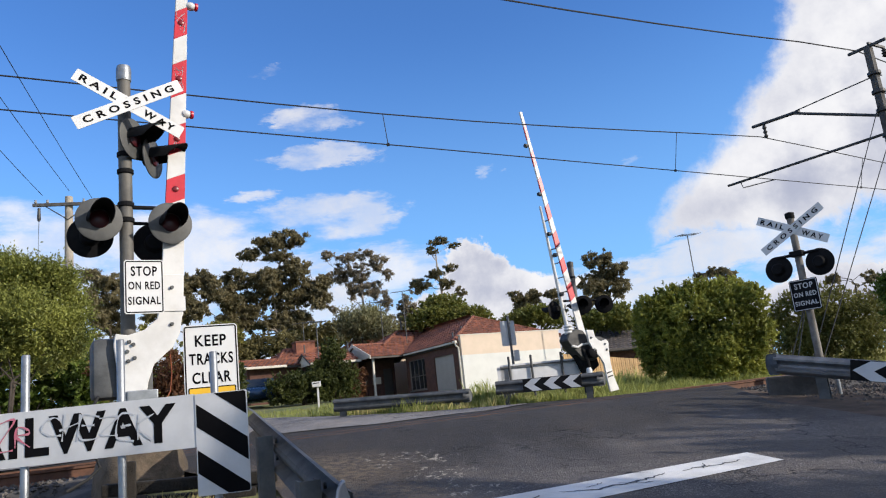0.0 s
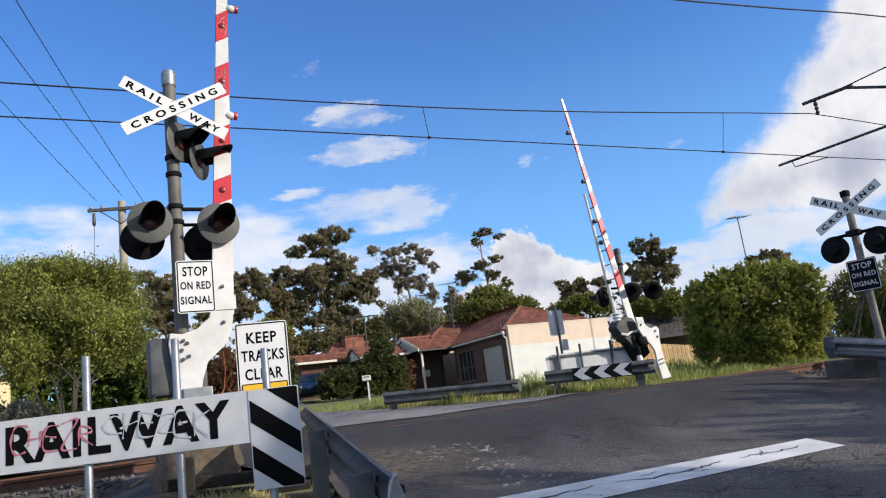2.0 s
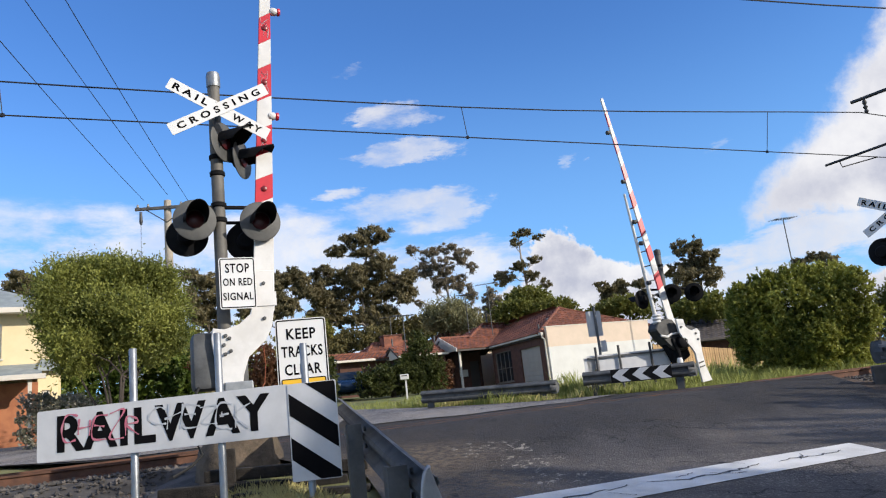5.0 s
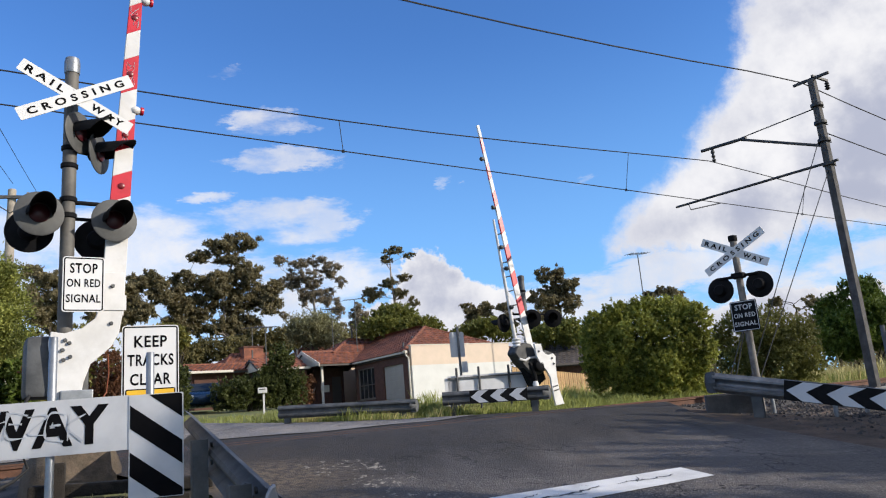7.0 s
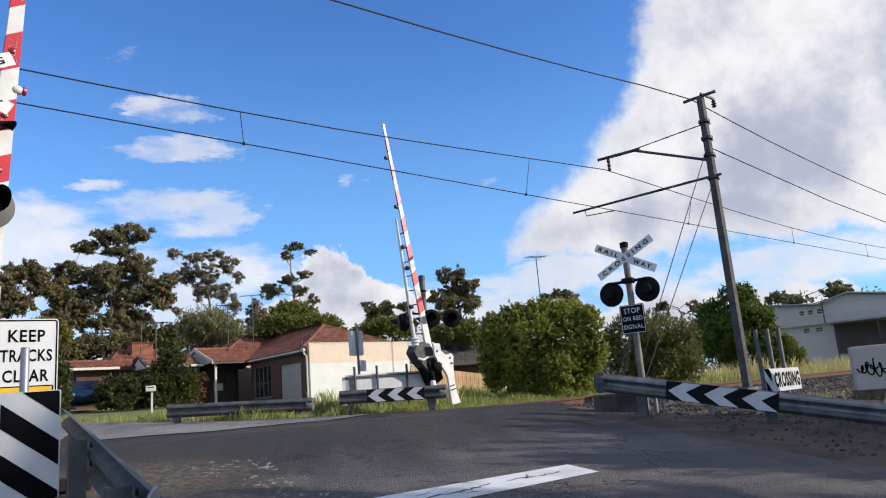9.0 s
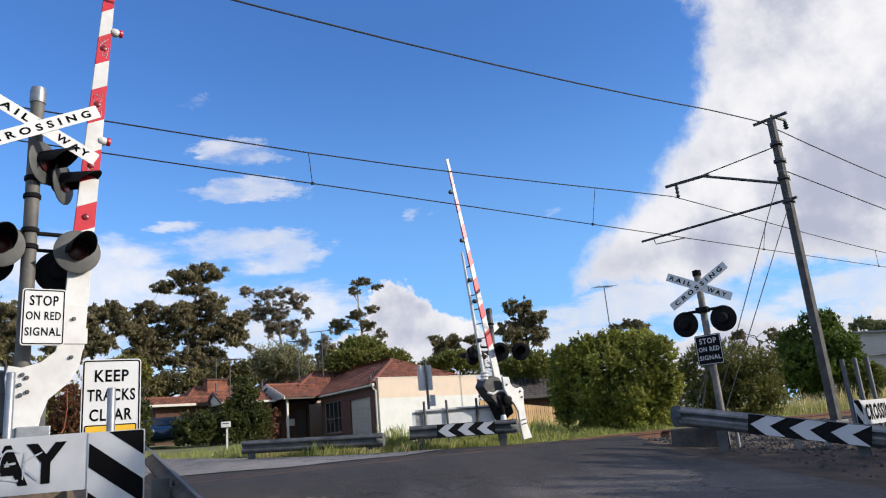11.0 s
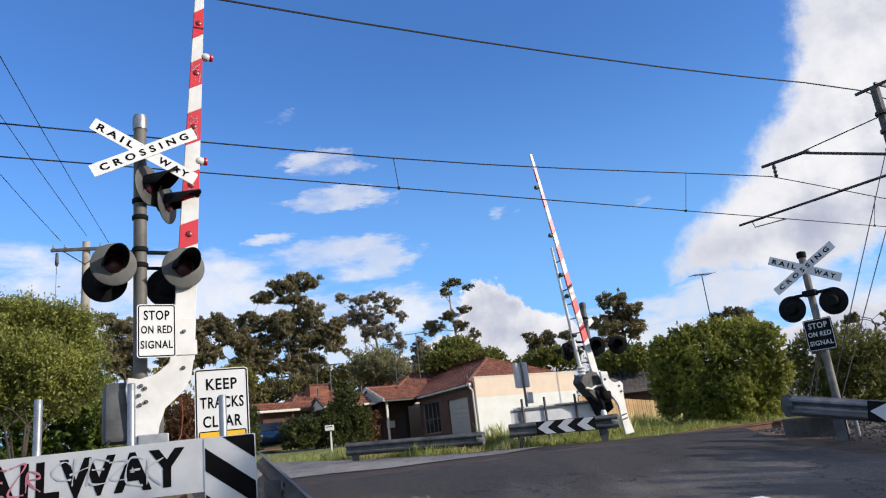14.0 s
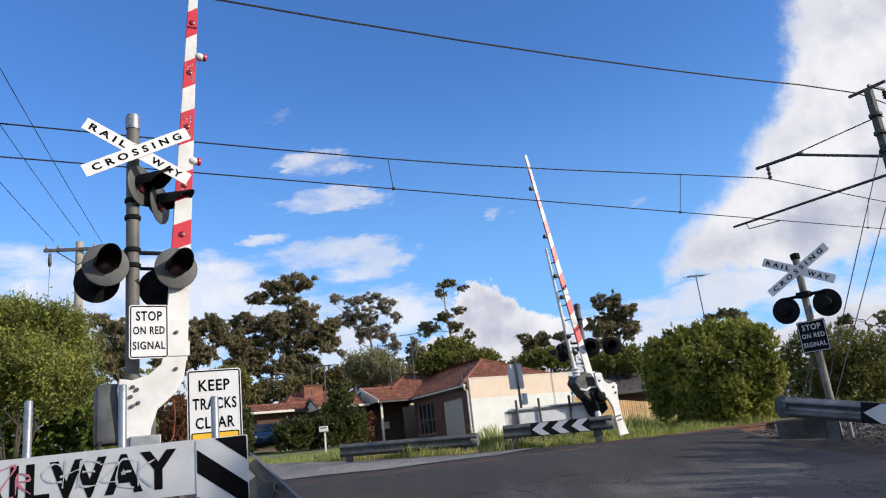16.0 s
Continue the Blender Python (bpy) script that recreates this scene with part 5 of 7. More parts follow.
def cabinet():
    x, y = 11.3, 12.95
    base = ground_z(x, y)
    ob = thing("relay_cabinet", pose(x, y, base, 0, 0, -36), "grey steel relay cabinet scrawled with black spray", "cabinet")
    part("body", box(0.9, 0.5, 1.0, Matrix.Translation((0, 0, 0.55)), 0.02), "weatherboard", ob)
    part("plinth", box(1.0, 0.6, 0.3, Matrix.Translation((0, 0, 0.05))), "concrete", ob)
    part("door", box(0.84, 0.02, 0.9, Matrix.Translation((0, -0.262, 0.55)), 0.006), "weatherboard", ob)
    scribble(ob, Matrix.Translation((0, -0.28, 0.6)), 3, 0.7, 0.4, 5, "black_ink", 0.014)
    part("door_handle", box(0.03, 0.03, 0.14, Matrix.Translation((0.34, -0.285, 0.55))), "dark_steel", ob)


cabinet()


def sleeper_edging():
    for x, y, l, dz, turn in ((-2.75, 6.75, 1.7, -0.03, 12), (-2.5, 6.95, 1.5, 0.07, 16), (-4.3, 6.6, 1.6, -0.03, 8), (-2.2, 6.45, 1.2, -0.06, 5)):
        ob = part("timber_edging", box(l, 0.16, 0.11, bevel=0.02), "dark_timber")
        ob.matrix_basis = pose(x, y, ground_z(x, y) + 0.03 + dz, 0, 2, turn)
        tagged(ob, "old grey timber lying on the earth", "timber", "old timbers")
    x, y = -2.98, 6.72
    ob = part("timber_post", box(0.13, 0.13, 0.5, Matrix.Translation((0, 0, 0.18)), 0.02), "dark_timber")
    ob.matrix_basis = pose(x, y, ground_z(x, y), 0, 0, 20)
    tagged(ob, "short dark weathered timber post by the footing", "post")
    for x, y, w, turn in ((5.35, 12.15, 0.75, -20),):
        ob = part("concrete_block", box(w, 0.45, 0.42, bevel=0.03), "dark_concrete")
        ob.matrix_basis = pose(x, y, ground_z(x, y) + 0.1, 0, 0, turn)
        tagged(ob, "dark stained concrete block beside the rails", "concrete block")
    for x, y in ((6.0, 12.0), (6.8, 11.6), (7.5, 11.9)):
        ob = part("steel_stub", rod((0, 0, -0.2), (0, 0, 0.42), 0.035), "galv")
        ob.matrix_basis = pose(x, y, ground_z(x, y))
        tagged(ob, "short grey steel stub post in the gravel", "post", "stub posts")


sleeper_edging()

# ---- poles and wires ----
def catenary_z(s):
    k = (s + 6.5 + 16.6) % 33.2 - 16.6  # spans of 33 m, lowest at -6.5
    return EYE + 5.1 + 0.0016 * k * k


def wire(pts, r, label, name="overhead_wire", group="overhead wires"):
    ob = part(name, pipe(pts, r, 6), "wire", None, smooth=True)
    return tagged(ob, label, "wire", group)


S = [-70 + 2 * k for k in range(96)]
wire([(*spot(s, 0.0), EYE + 4.6) for s in S[::4]], 0.0105, "black contact wire strung over the rails")
stagger = lambda s: -0.32 * smooth(0, 9.8, s) * smooth(24, 9.8, s)
wire([(*spot(s, stagger(s)), catenary_z(s)) for s in S], 0.0115, "black carrying wire above the contact wire")
for k in range(-6, 9):
    s = 0.07 + 7.1 * k
    w = wire([(*spot(s, stagger(s)), catenary_z(s)), (*spot(s + 0.05, 0), EYE + 4.6)], 0.007, "thin vertical dropper between the two wires", "dropper_wire", "droppers")
    part("dropper_clip", box(0.05, 0.03, 0.05, Matrix.Translation((*spot(s + 0.05, 0), EYE + 4.6))), "wire", w)


def feeder_z(s):
    k = (s + 7.0 + 16.6) % 33.2 - 16.6
    return EYE + 5.66 + 0.0031 * k * k


wire([(*spot(s, -2.95), feeder_z(s)) for s in S], 0.013, "black feeder wire strung between the pole tops")


def catenary_pole():
    x, y = spot(9.78, -3.3)
    base = ground_z(x, y)
    up = EYE - base
    ob = thing("catenary_pole", pose(x, y, base, 0, 0, math.degrees(math.atan2(ALONG.y, ALONG.x))), "tall dark timber railway pole with steel wire arms", "pole")
    Z = lambda z: z + up
    part("shaft", lathe([(0.112, -0.3), (0.105, Z(2.5)), (0.092, Z(6.3)), (0.088, Z(6.34))], 4, Matrix.Rotation(radians(45), 4, "Z")), "grey_wood", ob, "dark square-cut weathered timber shaft")
    part("base_collar", box(0.5, 0.36, 0.2, Matrix.Translation((0.1, 0.1, 0.3)), 0.03), "galv_dull", ob)
    part("top_arm", box(0.05, 0.8, 0.06, Matrix.Translation((0, 0.02, Z(6.36))) @ Matrix.Rotation(radians(2), 4, "X"), 0.008), "dark_steel", ob)
    part("top_arm", box(0.6, 0.045, 0.05, Matrix.Translation((0.24, -0.05, Z(6.4)))), "dark_steel", ob)
    part("insulator", lathe([(0.02, 0), (0.06, 0.03), (0.03, 0.06), (0.06, 0.09), (0.03, 0.12), (0.05, 0.15), (0.02, 0.2)], 12, Matrix.Translation((0.5, -0.05, Z(6.18)))), "dark_steel", ob, smooth=True)
    # upper arm with its tie, and the lower registration arm
    part("strut", rod((0, 0.1, Z(4.87)), (0, 1.95, Z(5.69)), 0.032, seg=10), "dark_steel", ob)
    part("strut_head", rod((0, 1.75, Z(5.66)), (0, 2.98, Z(5.76)), 0.04, seg=10), "dark_steel", ob)
    part("tie_rod", rod((0, 0, Z(5.7)), (0, 1.9, Z(5.7)), 0.014, seg=8), "dark_steel", ob)
    part("insulator", lathe([(0.02, 0), (0.05, 0.05), (0.025, 0.1), (0.05, 0.15), (0.025, 0.2), (0.05, 0.25), (0.02, 0.36)], 12, Matrix.Translation((0, 2.68, Z(5.37)))), "dark_steel", ob, smooth=True)
    part("registration_arm", rod((0, -0.2, Z(4.45)), (0, 3.97, Z(4.6)), 0.03, seg=10), "dark_steel", ob)
    part("steady_rod", pipe([(0, 3.6, Z(4.57)), (0, 3.56, Z(4.42)), (0.9, 3.3, Z(4.6))], 0.014), "dark_steel", ob)
    for z in (5.75, 5.35, 4.95, 4.42):
        part("band", lathe([(0.115, Z(z) - 0.04), (0.128, Z(z) - 0.03), (0.128, Z(z) + 0.03), (0.115, Z(z) + 0.04)], 16), "dark_steel", ob)
        part("bolt", rod((0.1, 0, Z(z)), (0.27, 0, Z(z)), 0.016, seg=8), "dark_steel", ob)
    for z, gx, gy in ((5.2, -3.39, 0.76), (4.35, -3.72, 0.36)):
        g = ground_z(*(Vector((x, y)) + ALONG * gx + ACROSS * gy)) - base
        part("guy_wire", pipe([(0, 0, Z(z)), (gx, gy, g)], 0.009, 6), "wire", ob)
    return ob


catenary_pole()
px, py = spot(9.78, -3.3)
wire([(px, py, EYE + 5.15), (*spot(16, -3.4), EYE + 4.6), (*spot(40, -3.6), EYE + 3.4)], 0.012, "black stay wire led away along the line")


def street_pole(x, y, top, label, arms=True):
    base = ground_z(x, y)
    ob = thing("power_pole", pose(x, y, base, 0, 0, 14), label, "power pole", "power poles")
    h = EYE + top - base
    part("shaft", lathe([(0.19, -0.3), (0.17, h * 0.4), (0.14, h - 0.02), (0.1, h)], 14), "pale_pole", ob, "pale weathered timber shaft", smooth=True)
    part("white_band", lathe([(0.2, 0), (0.2, 1.9)], 14), "white_gate", ob, "white painted foot", smooth=True)
    part("crossarm", box(2.4, 0.1, 0.12, Matrix.Translation((0, -0.16, h - 0.35)), 0.01), "grey_wood", ob)
    for dx in (-1.1, -0.7, 0.55, 1.05):
        part("insulator", lathe([(0.03, 0), (0.06, 0.04), (0.03, 0.09), (0.045, 0.13)], 10, Matrix.Translation((dx, -0.16, h - 0.29))), "porcelain", ob, smooth=True)
    part("brace", rod((-0.8, -0.16, h - 0.38), (0, -0.16, h - 0.95), 0.02), "dark_steel", ob)
    part("brace", rod((0.8, -0.16, h - 0.38), (0, -0.16, h - 0.95), 0.02), "dark_steel", ob)
    part("cable_head", lathe([(0.05, 0), (0.07, 0.1), (0.05, 0.5)], 10, Matrix.Translation((-1.0, -0.1, h - 0.95))), "dark_steel", ob)
    part("down_cable", pipe([(-1.0, -0.1, h - 0.9), (-1.05, 0, h - 2.5), (-1.2, 0, 1.0)], 0.012), "wire", ob)
    return ob


street_pole(-13.8, 26.6, 9.3, "pale timber power pole with crossarm and thin wires")
for a, b in (((-14.62, 26.26, 9.33), (-8.52, 4.3, 9.74)),
             ((-13.83, 26.68, 9.55), (-6.55, 1.58, 9.96)),
             ((-13.14, 27.03, 9.3), (-5.27, 1.1, 9.71))):
    a, b = Vector(a) + Vector((0, 0, EYE)), Vector(b) + Vector((0, 0, EYE))
    wire([a.lerp(b, k / 16) - Vector((0, 0, 0.25 * (1 - (k / 8 - 1) ** 2))) for k in range(17)], 0.011, "thin black power wire from the timber pole")

# ---- houses, fence, car ----
def tiled(name, parent, corners, material="tile", size=(0.3, 0.34)):
    """Overlapping tiles on a sloping face: eave from corners 0 to 1, then the upper edge from 2 to 3 (or one apex)."""
    c = [Vector(p) for p in corners]
    along = (c[1] - c[0]).normalized()
    normal = along.cross(c[2] - c[0]).normalized()
    if normal.z < 0: normal = -normal
    slope = normal.cross(along)
    if slope.z < 0: slope = -slope
    flat = [((p - c[0]).dot(along), (p - c[0]).dot(slope)) for p in c]

    def inside(u, v):
        sign = None
        for i in range(len(flat)):
            (x0, y0), (x1, y1) = flat[i], flat[(i + 1) % len(flat)]
            k = (x1 - x0) * (v - y0) - (y1 - y0) * (u - x0)
            if sign is None: sign = k > 0
            elif (k > 0) != sign: return False
        return True

    verts, faces = [], []
    umin, umax = min(p[0] for p in flat), max(p[0] for p in flat)
    vmax = max(p[1] for p in flat)
    rng = random.Random(len(flat) + int(umax * 10))
    row = 0
    v = 0.0
    while v < vmax:
        u = umin - (size[0] / 2 if row % 2 else 0)
        while u < umax:
            if inside(u + size[0] / 2, min(v + size[1] * 0.5, vmax - 0.01)):
                lift = 0.045 + rng.uniform(0, 0.012)
                k = len(verts)
                for du, dv, dh in ((0.0, -0.03, lift * 0.6), (size[0] * 0.5, -0.03, lift * 1.5), (size[0] * 0.97, -0.03, lift * 0.6), (size[0] * 0.97, size[1], 0.012), (size[0] * 0.5, size[1], 0.04), (0.0, size[1], 0.012), (0.0, -0.03, 0.0), (size[0] * 0.97, -0.03, 0.0)):
                    verts.append(tuple(c[0] + along * (u + du) + slope * (v + dv) + normal * dh))
                faces += [(k, k + 1, k + 4, k + 5), (k + 1, k + 2, k + 3, k + 4), (k + 6, k + 7, k + 2, k + 1, k)]
            u += size[0]
        v += size[1]
        row += 1
    ob = mesh_part(name, verts, faces, material, parent)
    return ob


def slab(corners, thick):
    bm = bmesh.new()
    top = [bm.verts.new(p) for p in corners]
    low = [bm.verts.new(Vector(p) - Vector((0, 0, thick))) for p in corners]
    bm.faces.new(top)
    bm.faces.new(low[::-1])
    for i in range(len(top)):
        bm.faces.new((top[i], low[i], low[(i + 1) % len(top)], top[(i + 1) % len(top)]))
    return bm


def roof_face(parent, corners, material="tile", under="dark_trim"):
    roof = part("roof", slab(corners, 0.12), under, parent, "tiled roof slope")
    t = tiled("roof_tiles", roof, [(x, y, z + 0.005) for x, y, z in corners], material)
    t["kind"] = "stuff"
    return roof


def ridge_caps(parent, a, b, material="tile"):
    a, b = Vector(a), Vector(b)
    k = max(2, int((b - a).length / 0.4))
    for i in range(k):
        part("ridge_tile", rod(a.lerp(b, i / k), a.lerp(b, (i + 1.08) / k), 0.11, 0.1, 8), material, parent)


def wall(a, b, z0, z1, thick=0.2, holes=()):
    """A wall from a to b (x, y) with holes (start, end, low, high) along it."""
    a, b = Vector(a), Vector(b)
    way = (b - a)
    length = way.length
    m = Matrix.Translation((a.x, a.y, 0)) @ Matrix.Rotation(math.atan2(way.y, way.x), 4, "Z")
    bm = bmesh.new()
    us = sorted({0.0, length, *(h[0] for h in holes), *(h[1] for h in holes)})
    zs = sorted({z0, z1, *(max(z0, h[2]) for h in holes), *(h[3] for h in holes)})
    solid = lambda i, k: 0 <= i < len(us) - 1 and 0 <= k < len(zs) - 1 and not any(h[0] <= us[i] < h[1] and h[2] <= zs[k] < h[3] for h in holes)
    grid = {}

    def corner(i, k, side):
        if (i, k, side) not in grid: grid[i, k, side] = bm.verts.new((us[i], side * thick / 2, zs[k]))
        return grid[i, k, side]

    for i in range(len(us) - 1):
        for k in range(len(zs) - 1):
            if not solid(i, k): continue
            for side in (-1, 1):
                bm.faces.new([corner(i + a, k + b, side) for a, b in ((0, 0), (1, 0), (1, 1), (0, 1))])
            for di, dk, a, b in ((-1, 0, (0, 0), (0, 1)), (1, 0, (1, 0), (1, 1)), (0, -1, (0, 0), (1, 0)), (0, 1, (0, 1), (1, 1))):
                if not solid(i + di, k + dk):
                    bm.faces.new((corner(i + a[0], k + a[1], -1), corner(i + b[0], k + b[1], -1), corner(i + b[0], k + b[1], 1), corner(i + a[0], k + a[1], 1)))
    bm.transform(m)
    return bm, m


def window(parent, m, h0, h1, lo, hi, bars=1, material="trim"):
    win = part("window", plate_frame_thick(h1 - h0, hi - lo, 0.06, m @ Matrix.Translation(((h0 + h1) / 2, 0, (lo + hi) / 2))), material, parent, "pale framed window")
    part("pane", box(h1 - h0 - 0.1, 0.012, hi - lo - 0.1, m @ Matrix.Translation(((h0 + h1) / 2, 0.02, (lo + hi) / 2))), "glass", win, "dark glass pane")
    for k in range(bars):
        x = h0 + (h1 - h0) * (k + 1) / (bars + 1)
        part("glazing_bar", box(0.04, 0.04, hi - lo - 0.08, m @ Matrix.Translation((x, 0, (lo + hi) / 2))), material, win)
    part("glazing_bar", box(h1 - h0 - 0.08, 0.04, 0.04, m @ Matrix.Translation(((h0 + h1) / 2, -0.003, lo + (hi - lo) * 0.45))), material, win)
    part("sill", box(h1 - h0 + 0.1, 0.16, 0.05, m @ Matrix.Translation(((h0 + h1) / 2, -0.1, lo - 0.03))), material, win)


def plate_frame_thick(w, h, t, m):
    bm = bmesh.new()
    for sx, sz, x, z in ((w, t, 0, h / 2 - t / 2), (w, t, 0, -h / 2 + t / 2), (t, h - 2 * t, -w / 2 + t / 2, 0), (t, h - 2 * t, w / 2 - t / 2, 0)):
        box(sx, 0.1, sz, m @ Matrix.Translation((x, 0, z)), bm=bm)
    return bm


TURN = math.degrees(math.atan2(ALONG.y, ALONG.x))


def main_house():
    s0, n0 = 15.1, 23.2
    x, y = spot(s0, n0)
    base = EYE + 0.8
    ob = thing("house", pose(x, y, base, 0, 0, TURN), "brick house with red tiled roofs and cream rendered side wall", "house", "houses")
    E = lambda z: z - 0.8
    # rendered side wall, the lower part painted over
    bm, m = wall((0, 0), (6.7, 0), -0.6, E(2.62), 0.22)
    part("painted_wall", bm, "render_fresh", ob, "cream wall painted over pale below")
    bm, m = wall((0, 0.0), (6.7, 0.0), E(2.62), E(3.68), 0.22)
    part("rendered_wall", bm, "render", ob, "tan rendered upper wall")
    part("coping", box(6.8, 0.28, 0.05, Matrix.Translation((3.35, 0, E(3.7)))), "trim", ob)
    # front with garage door and window
    bm, m = wall((0, 6.4), (0, 0.1), -0.6, E(3.3), 0.22, holes=((0.3, 2.4, E(1.15), E(2.95)), (3.5, 5.75, -0.6, E(2.8))))
    part("front_wall", bm, "brick", ob, "red-brown brick front wall")
    window(ob, m, 0.3, 2.4, E(1.15), E(2.95), 3, "timber_frame")
    door = part("garage_door", box(2.25, 0.06, E(2.8) + 0.6, m @ Matrix.Translation((4.62, 0.02, (E(2.8) - 0.6) / 2))), "trim_shaded", ob, "roller garage door, trim colour darkened for shade")
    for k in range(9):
        part("door_slat", box(2.2, 0.02, 0.2, m @ Matrix.Translation((4.62, -0.02, -0.45 + k * 0.25)), 0.006), "trim_shaded", door)
    part("front_wall", wall((6.7, 0.1), (6.7, 14), -0.6, E(3.3), 0.22)[0], "brick", ob)
    # porch wing
    part("porch_wall", wall((-1.9, 8.4), (0, 8.4), -0.6, E(3.3), 0.22, holes=((1.1, 1.75, -0.5, E(2.75)),))[0], "brick", ob, "shaded brown brick porch wall")
    part("porch_wall", wall((-1.9, 11), (-1.9, 8.4), -0.6, E(3.3), 0.22)[0], "brick", ob)
    part("front_door", box(0.62, 0.06, E(2.75) + 0.5, Matrix.Translation((-0.47, 8.42, (E(2.75) - 0.5) / 2))), "dark_trim", ob, "dark front door")
    part("notice_plate", box(0.55, 0.04, 0.42, Matrix.Translation((-1.3, 8.25, E(2.05)))), "trim", ob)
    for px in (-2.2,):
        part("porch_post", box(0.12, 0.12, E(3.3) + 0.6, Matrix.Translation((px, 6.6, (E(3.3) - 0.6) / 2)), 0.01), "trim", ob, "cream porch post")
    part("gutter", box(2.5, 0.14, 0.14, Matrix.Translation((-1.15, 6.3, E(3.36))), 0.02), "trim", ob, "cream gutter")
    part("gutter", box(0.14, 6.6, 0.14, Matrix.Translation((-0.3, 3.2, E(3.36))), 0.02), "trim", ob)
    part("fascia", box(0.05, 6.5, 0.2, Matrix.Translation((-0.2, 3.2, E(3.3)))), "dark_trim", ob)
    part("downpipe", pipe([(-0.3, -0.02, E(3.3)), (-0.3, -0.05, E(3.15)), (-0.16, -0.06, E(3.05)), (-0.16, -0.06, -0.4)], 0.05), "trim", ob, "pale downpipe at the corner", smooth=True)
    # roofs
    ez, rz = E(3.4), E(5.15)
    a, b, c, d = (-0.35, 0.15, ez), (7.05, 0.15, ez), (7.05, 14.3, ez), (-0.35, 14.3, ez)
    r1, r2 = (3.35, 3.7, rz), (3.35, 10.5, rz)
    roof_face(ob, [a, b, r1])
    roof_face(ob, [d, a, r1, r2])
    roof_face(ob, [b, c, r2, r1])
    ridge_caps(ob, a, r1); ridge_caps(ob, r1, r2); ridge_caps(ob, b, r1)
    gy, gz = 8.7, E(4.35)
    roof_face(ob, [(-2.55, 6.2, ez), (1.8, 6.2, ez), (1.8, gy, gz), (-2.55, gy, gz)])
    roof_face(ob, [(1.8, 11.2, ez), (-2.55, 11.2, ez), (-2.55, gy, gz), (1.8, gy, gz)])
    ridge_caps(ob, (-2.55, gy, gz), (1.8, gy, gz))
    part("gable", plate([(6.4, ez - 0.05), (gy, gz - 0.1), (11.0, ez - 0.05)], 0.05, Matrix.Translation((-2.4, 0, 0)) @ Matrix.Rotation(radians(90), 4, "Z")), "trim", ob, "pale boarded gable")
    part("barge_board", slab([(-2.6, 6.1, ez + 0.06), (-2.55, 6.1, ez + 0.06), (-2.55, gy, gz + 0.08), (-2.6, gy, gz + 0.08)], 0.2), "trim", ob)
    part("barge_board", slab([(-2.6, gy, gz + 0.08), (-2.55, gy, gz + 0.08), (-2.55, 11.3, ez + 0.06), (-2.6, 11.3, ez + 0.06)], 0.2), "trim", ob)
    # the higher back roof
    z2 = E(5.6)
    e = [(-1.5, 13.5, E(3.9)), (6.5, 13.5, E(3.9)), (6.5, 20, E(3.9)), (-1.5, 20, E(3.9))]
    q1, q2 = (1.0, 16.7, z2), (4.5, 16.7, z2)
    roof_face(ob, [e[0], e[1], q2, q1])
    roof_face(ob, [e[3], e[0], q1])
    roof_face(ob, [e[1], e[2], q2])
    ridge_caps(ob, q1, q2); ridge_caps(ob, e[0], q1)
    # the hipped wing between the front ridge and the porch gable
    w0, w1, w2, w3 = (-0.7, 8.2, E(4.2)), (3.3, 8.2, E(4.2)), (3.3, 12.8, E(4.2)), (-0.7, 12.8, E(4.2))
    p1, p2 = (1.5, 10.5, E(5.3)), (3.35, 10.5, E(5.24))
    roof_face(ob, [w0, w1, p2, p1])
    roof_face(ob, [w3, w0, p1])
    roof_face(ob, [w2, w3, p1, p2])
    ridge_caps(ob, w0, p1); ridge_caps(ob, p1, p2)
    part("back_wall", wall((-1.2, 13.8), (6.2, 13.8), -0.6, E(3.9), 0.2)[0], "render", ob)
    for px, py, pz in ((1.4, 2.0, E(4.2)), (0.2, 1.0, E(3.75)), (-1.2, 12.0, E(4.6)), (1.6, 10.0, E(5.75))):
        part("vent_pipe", rod((px, py, pz - 0.4), (px, py, pz + 0.22), 0.05), "galv_dull", ob)
    return ob


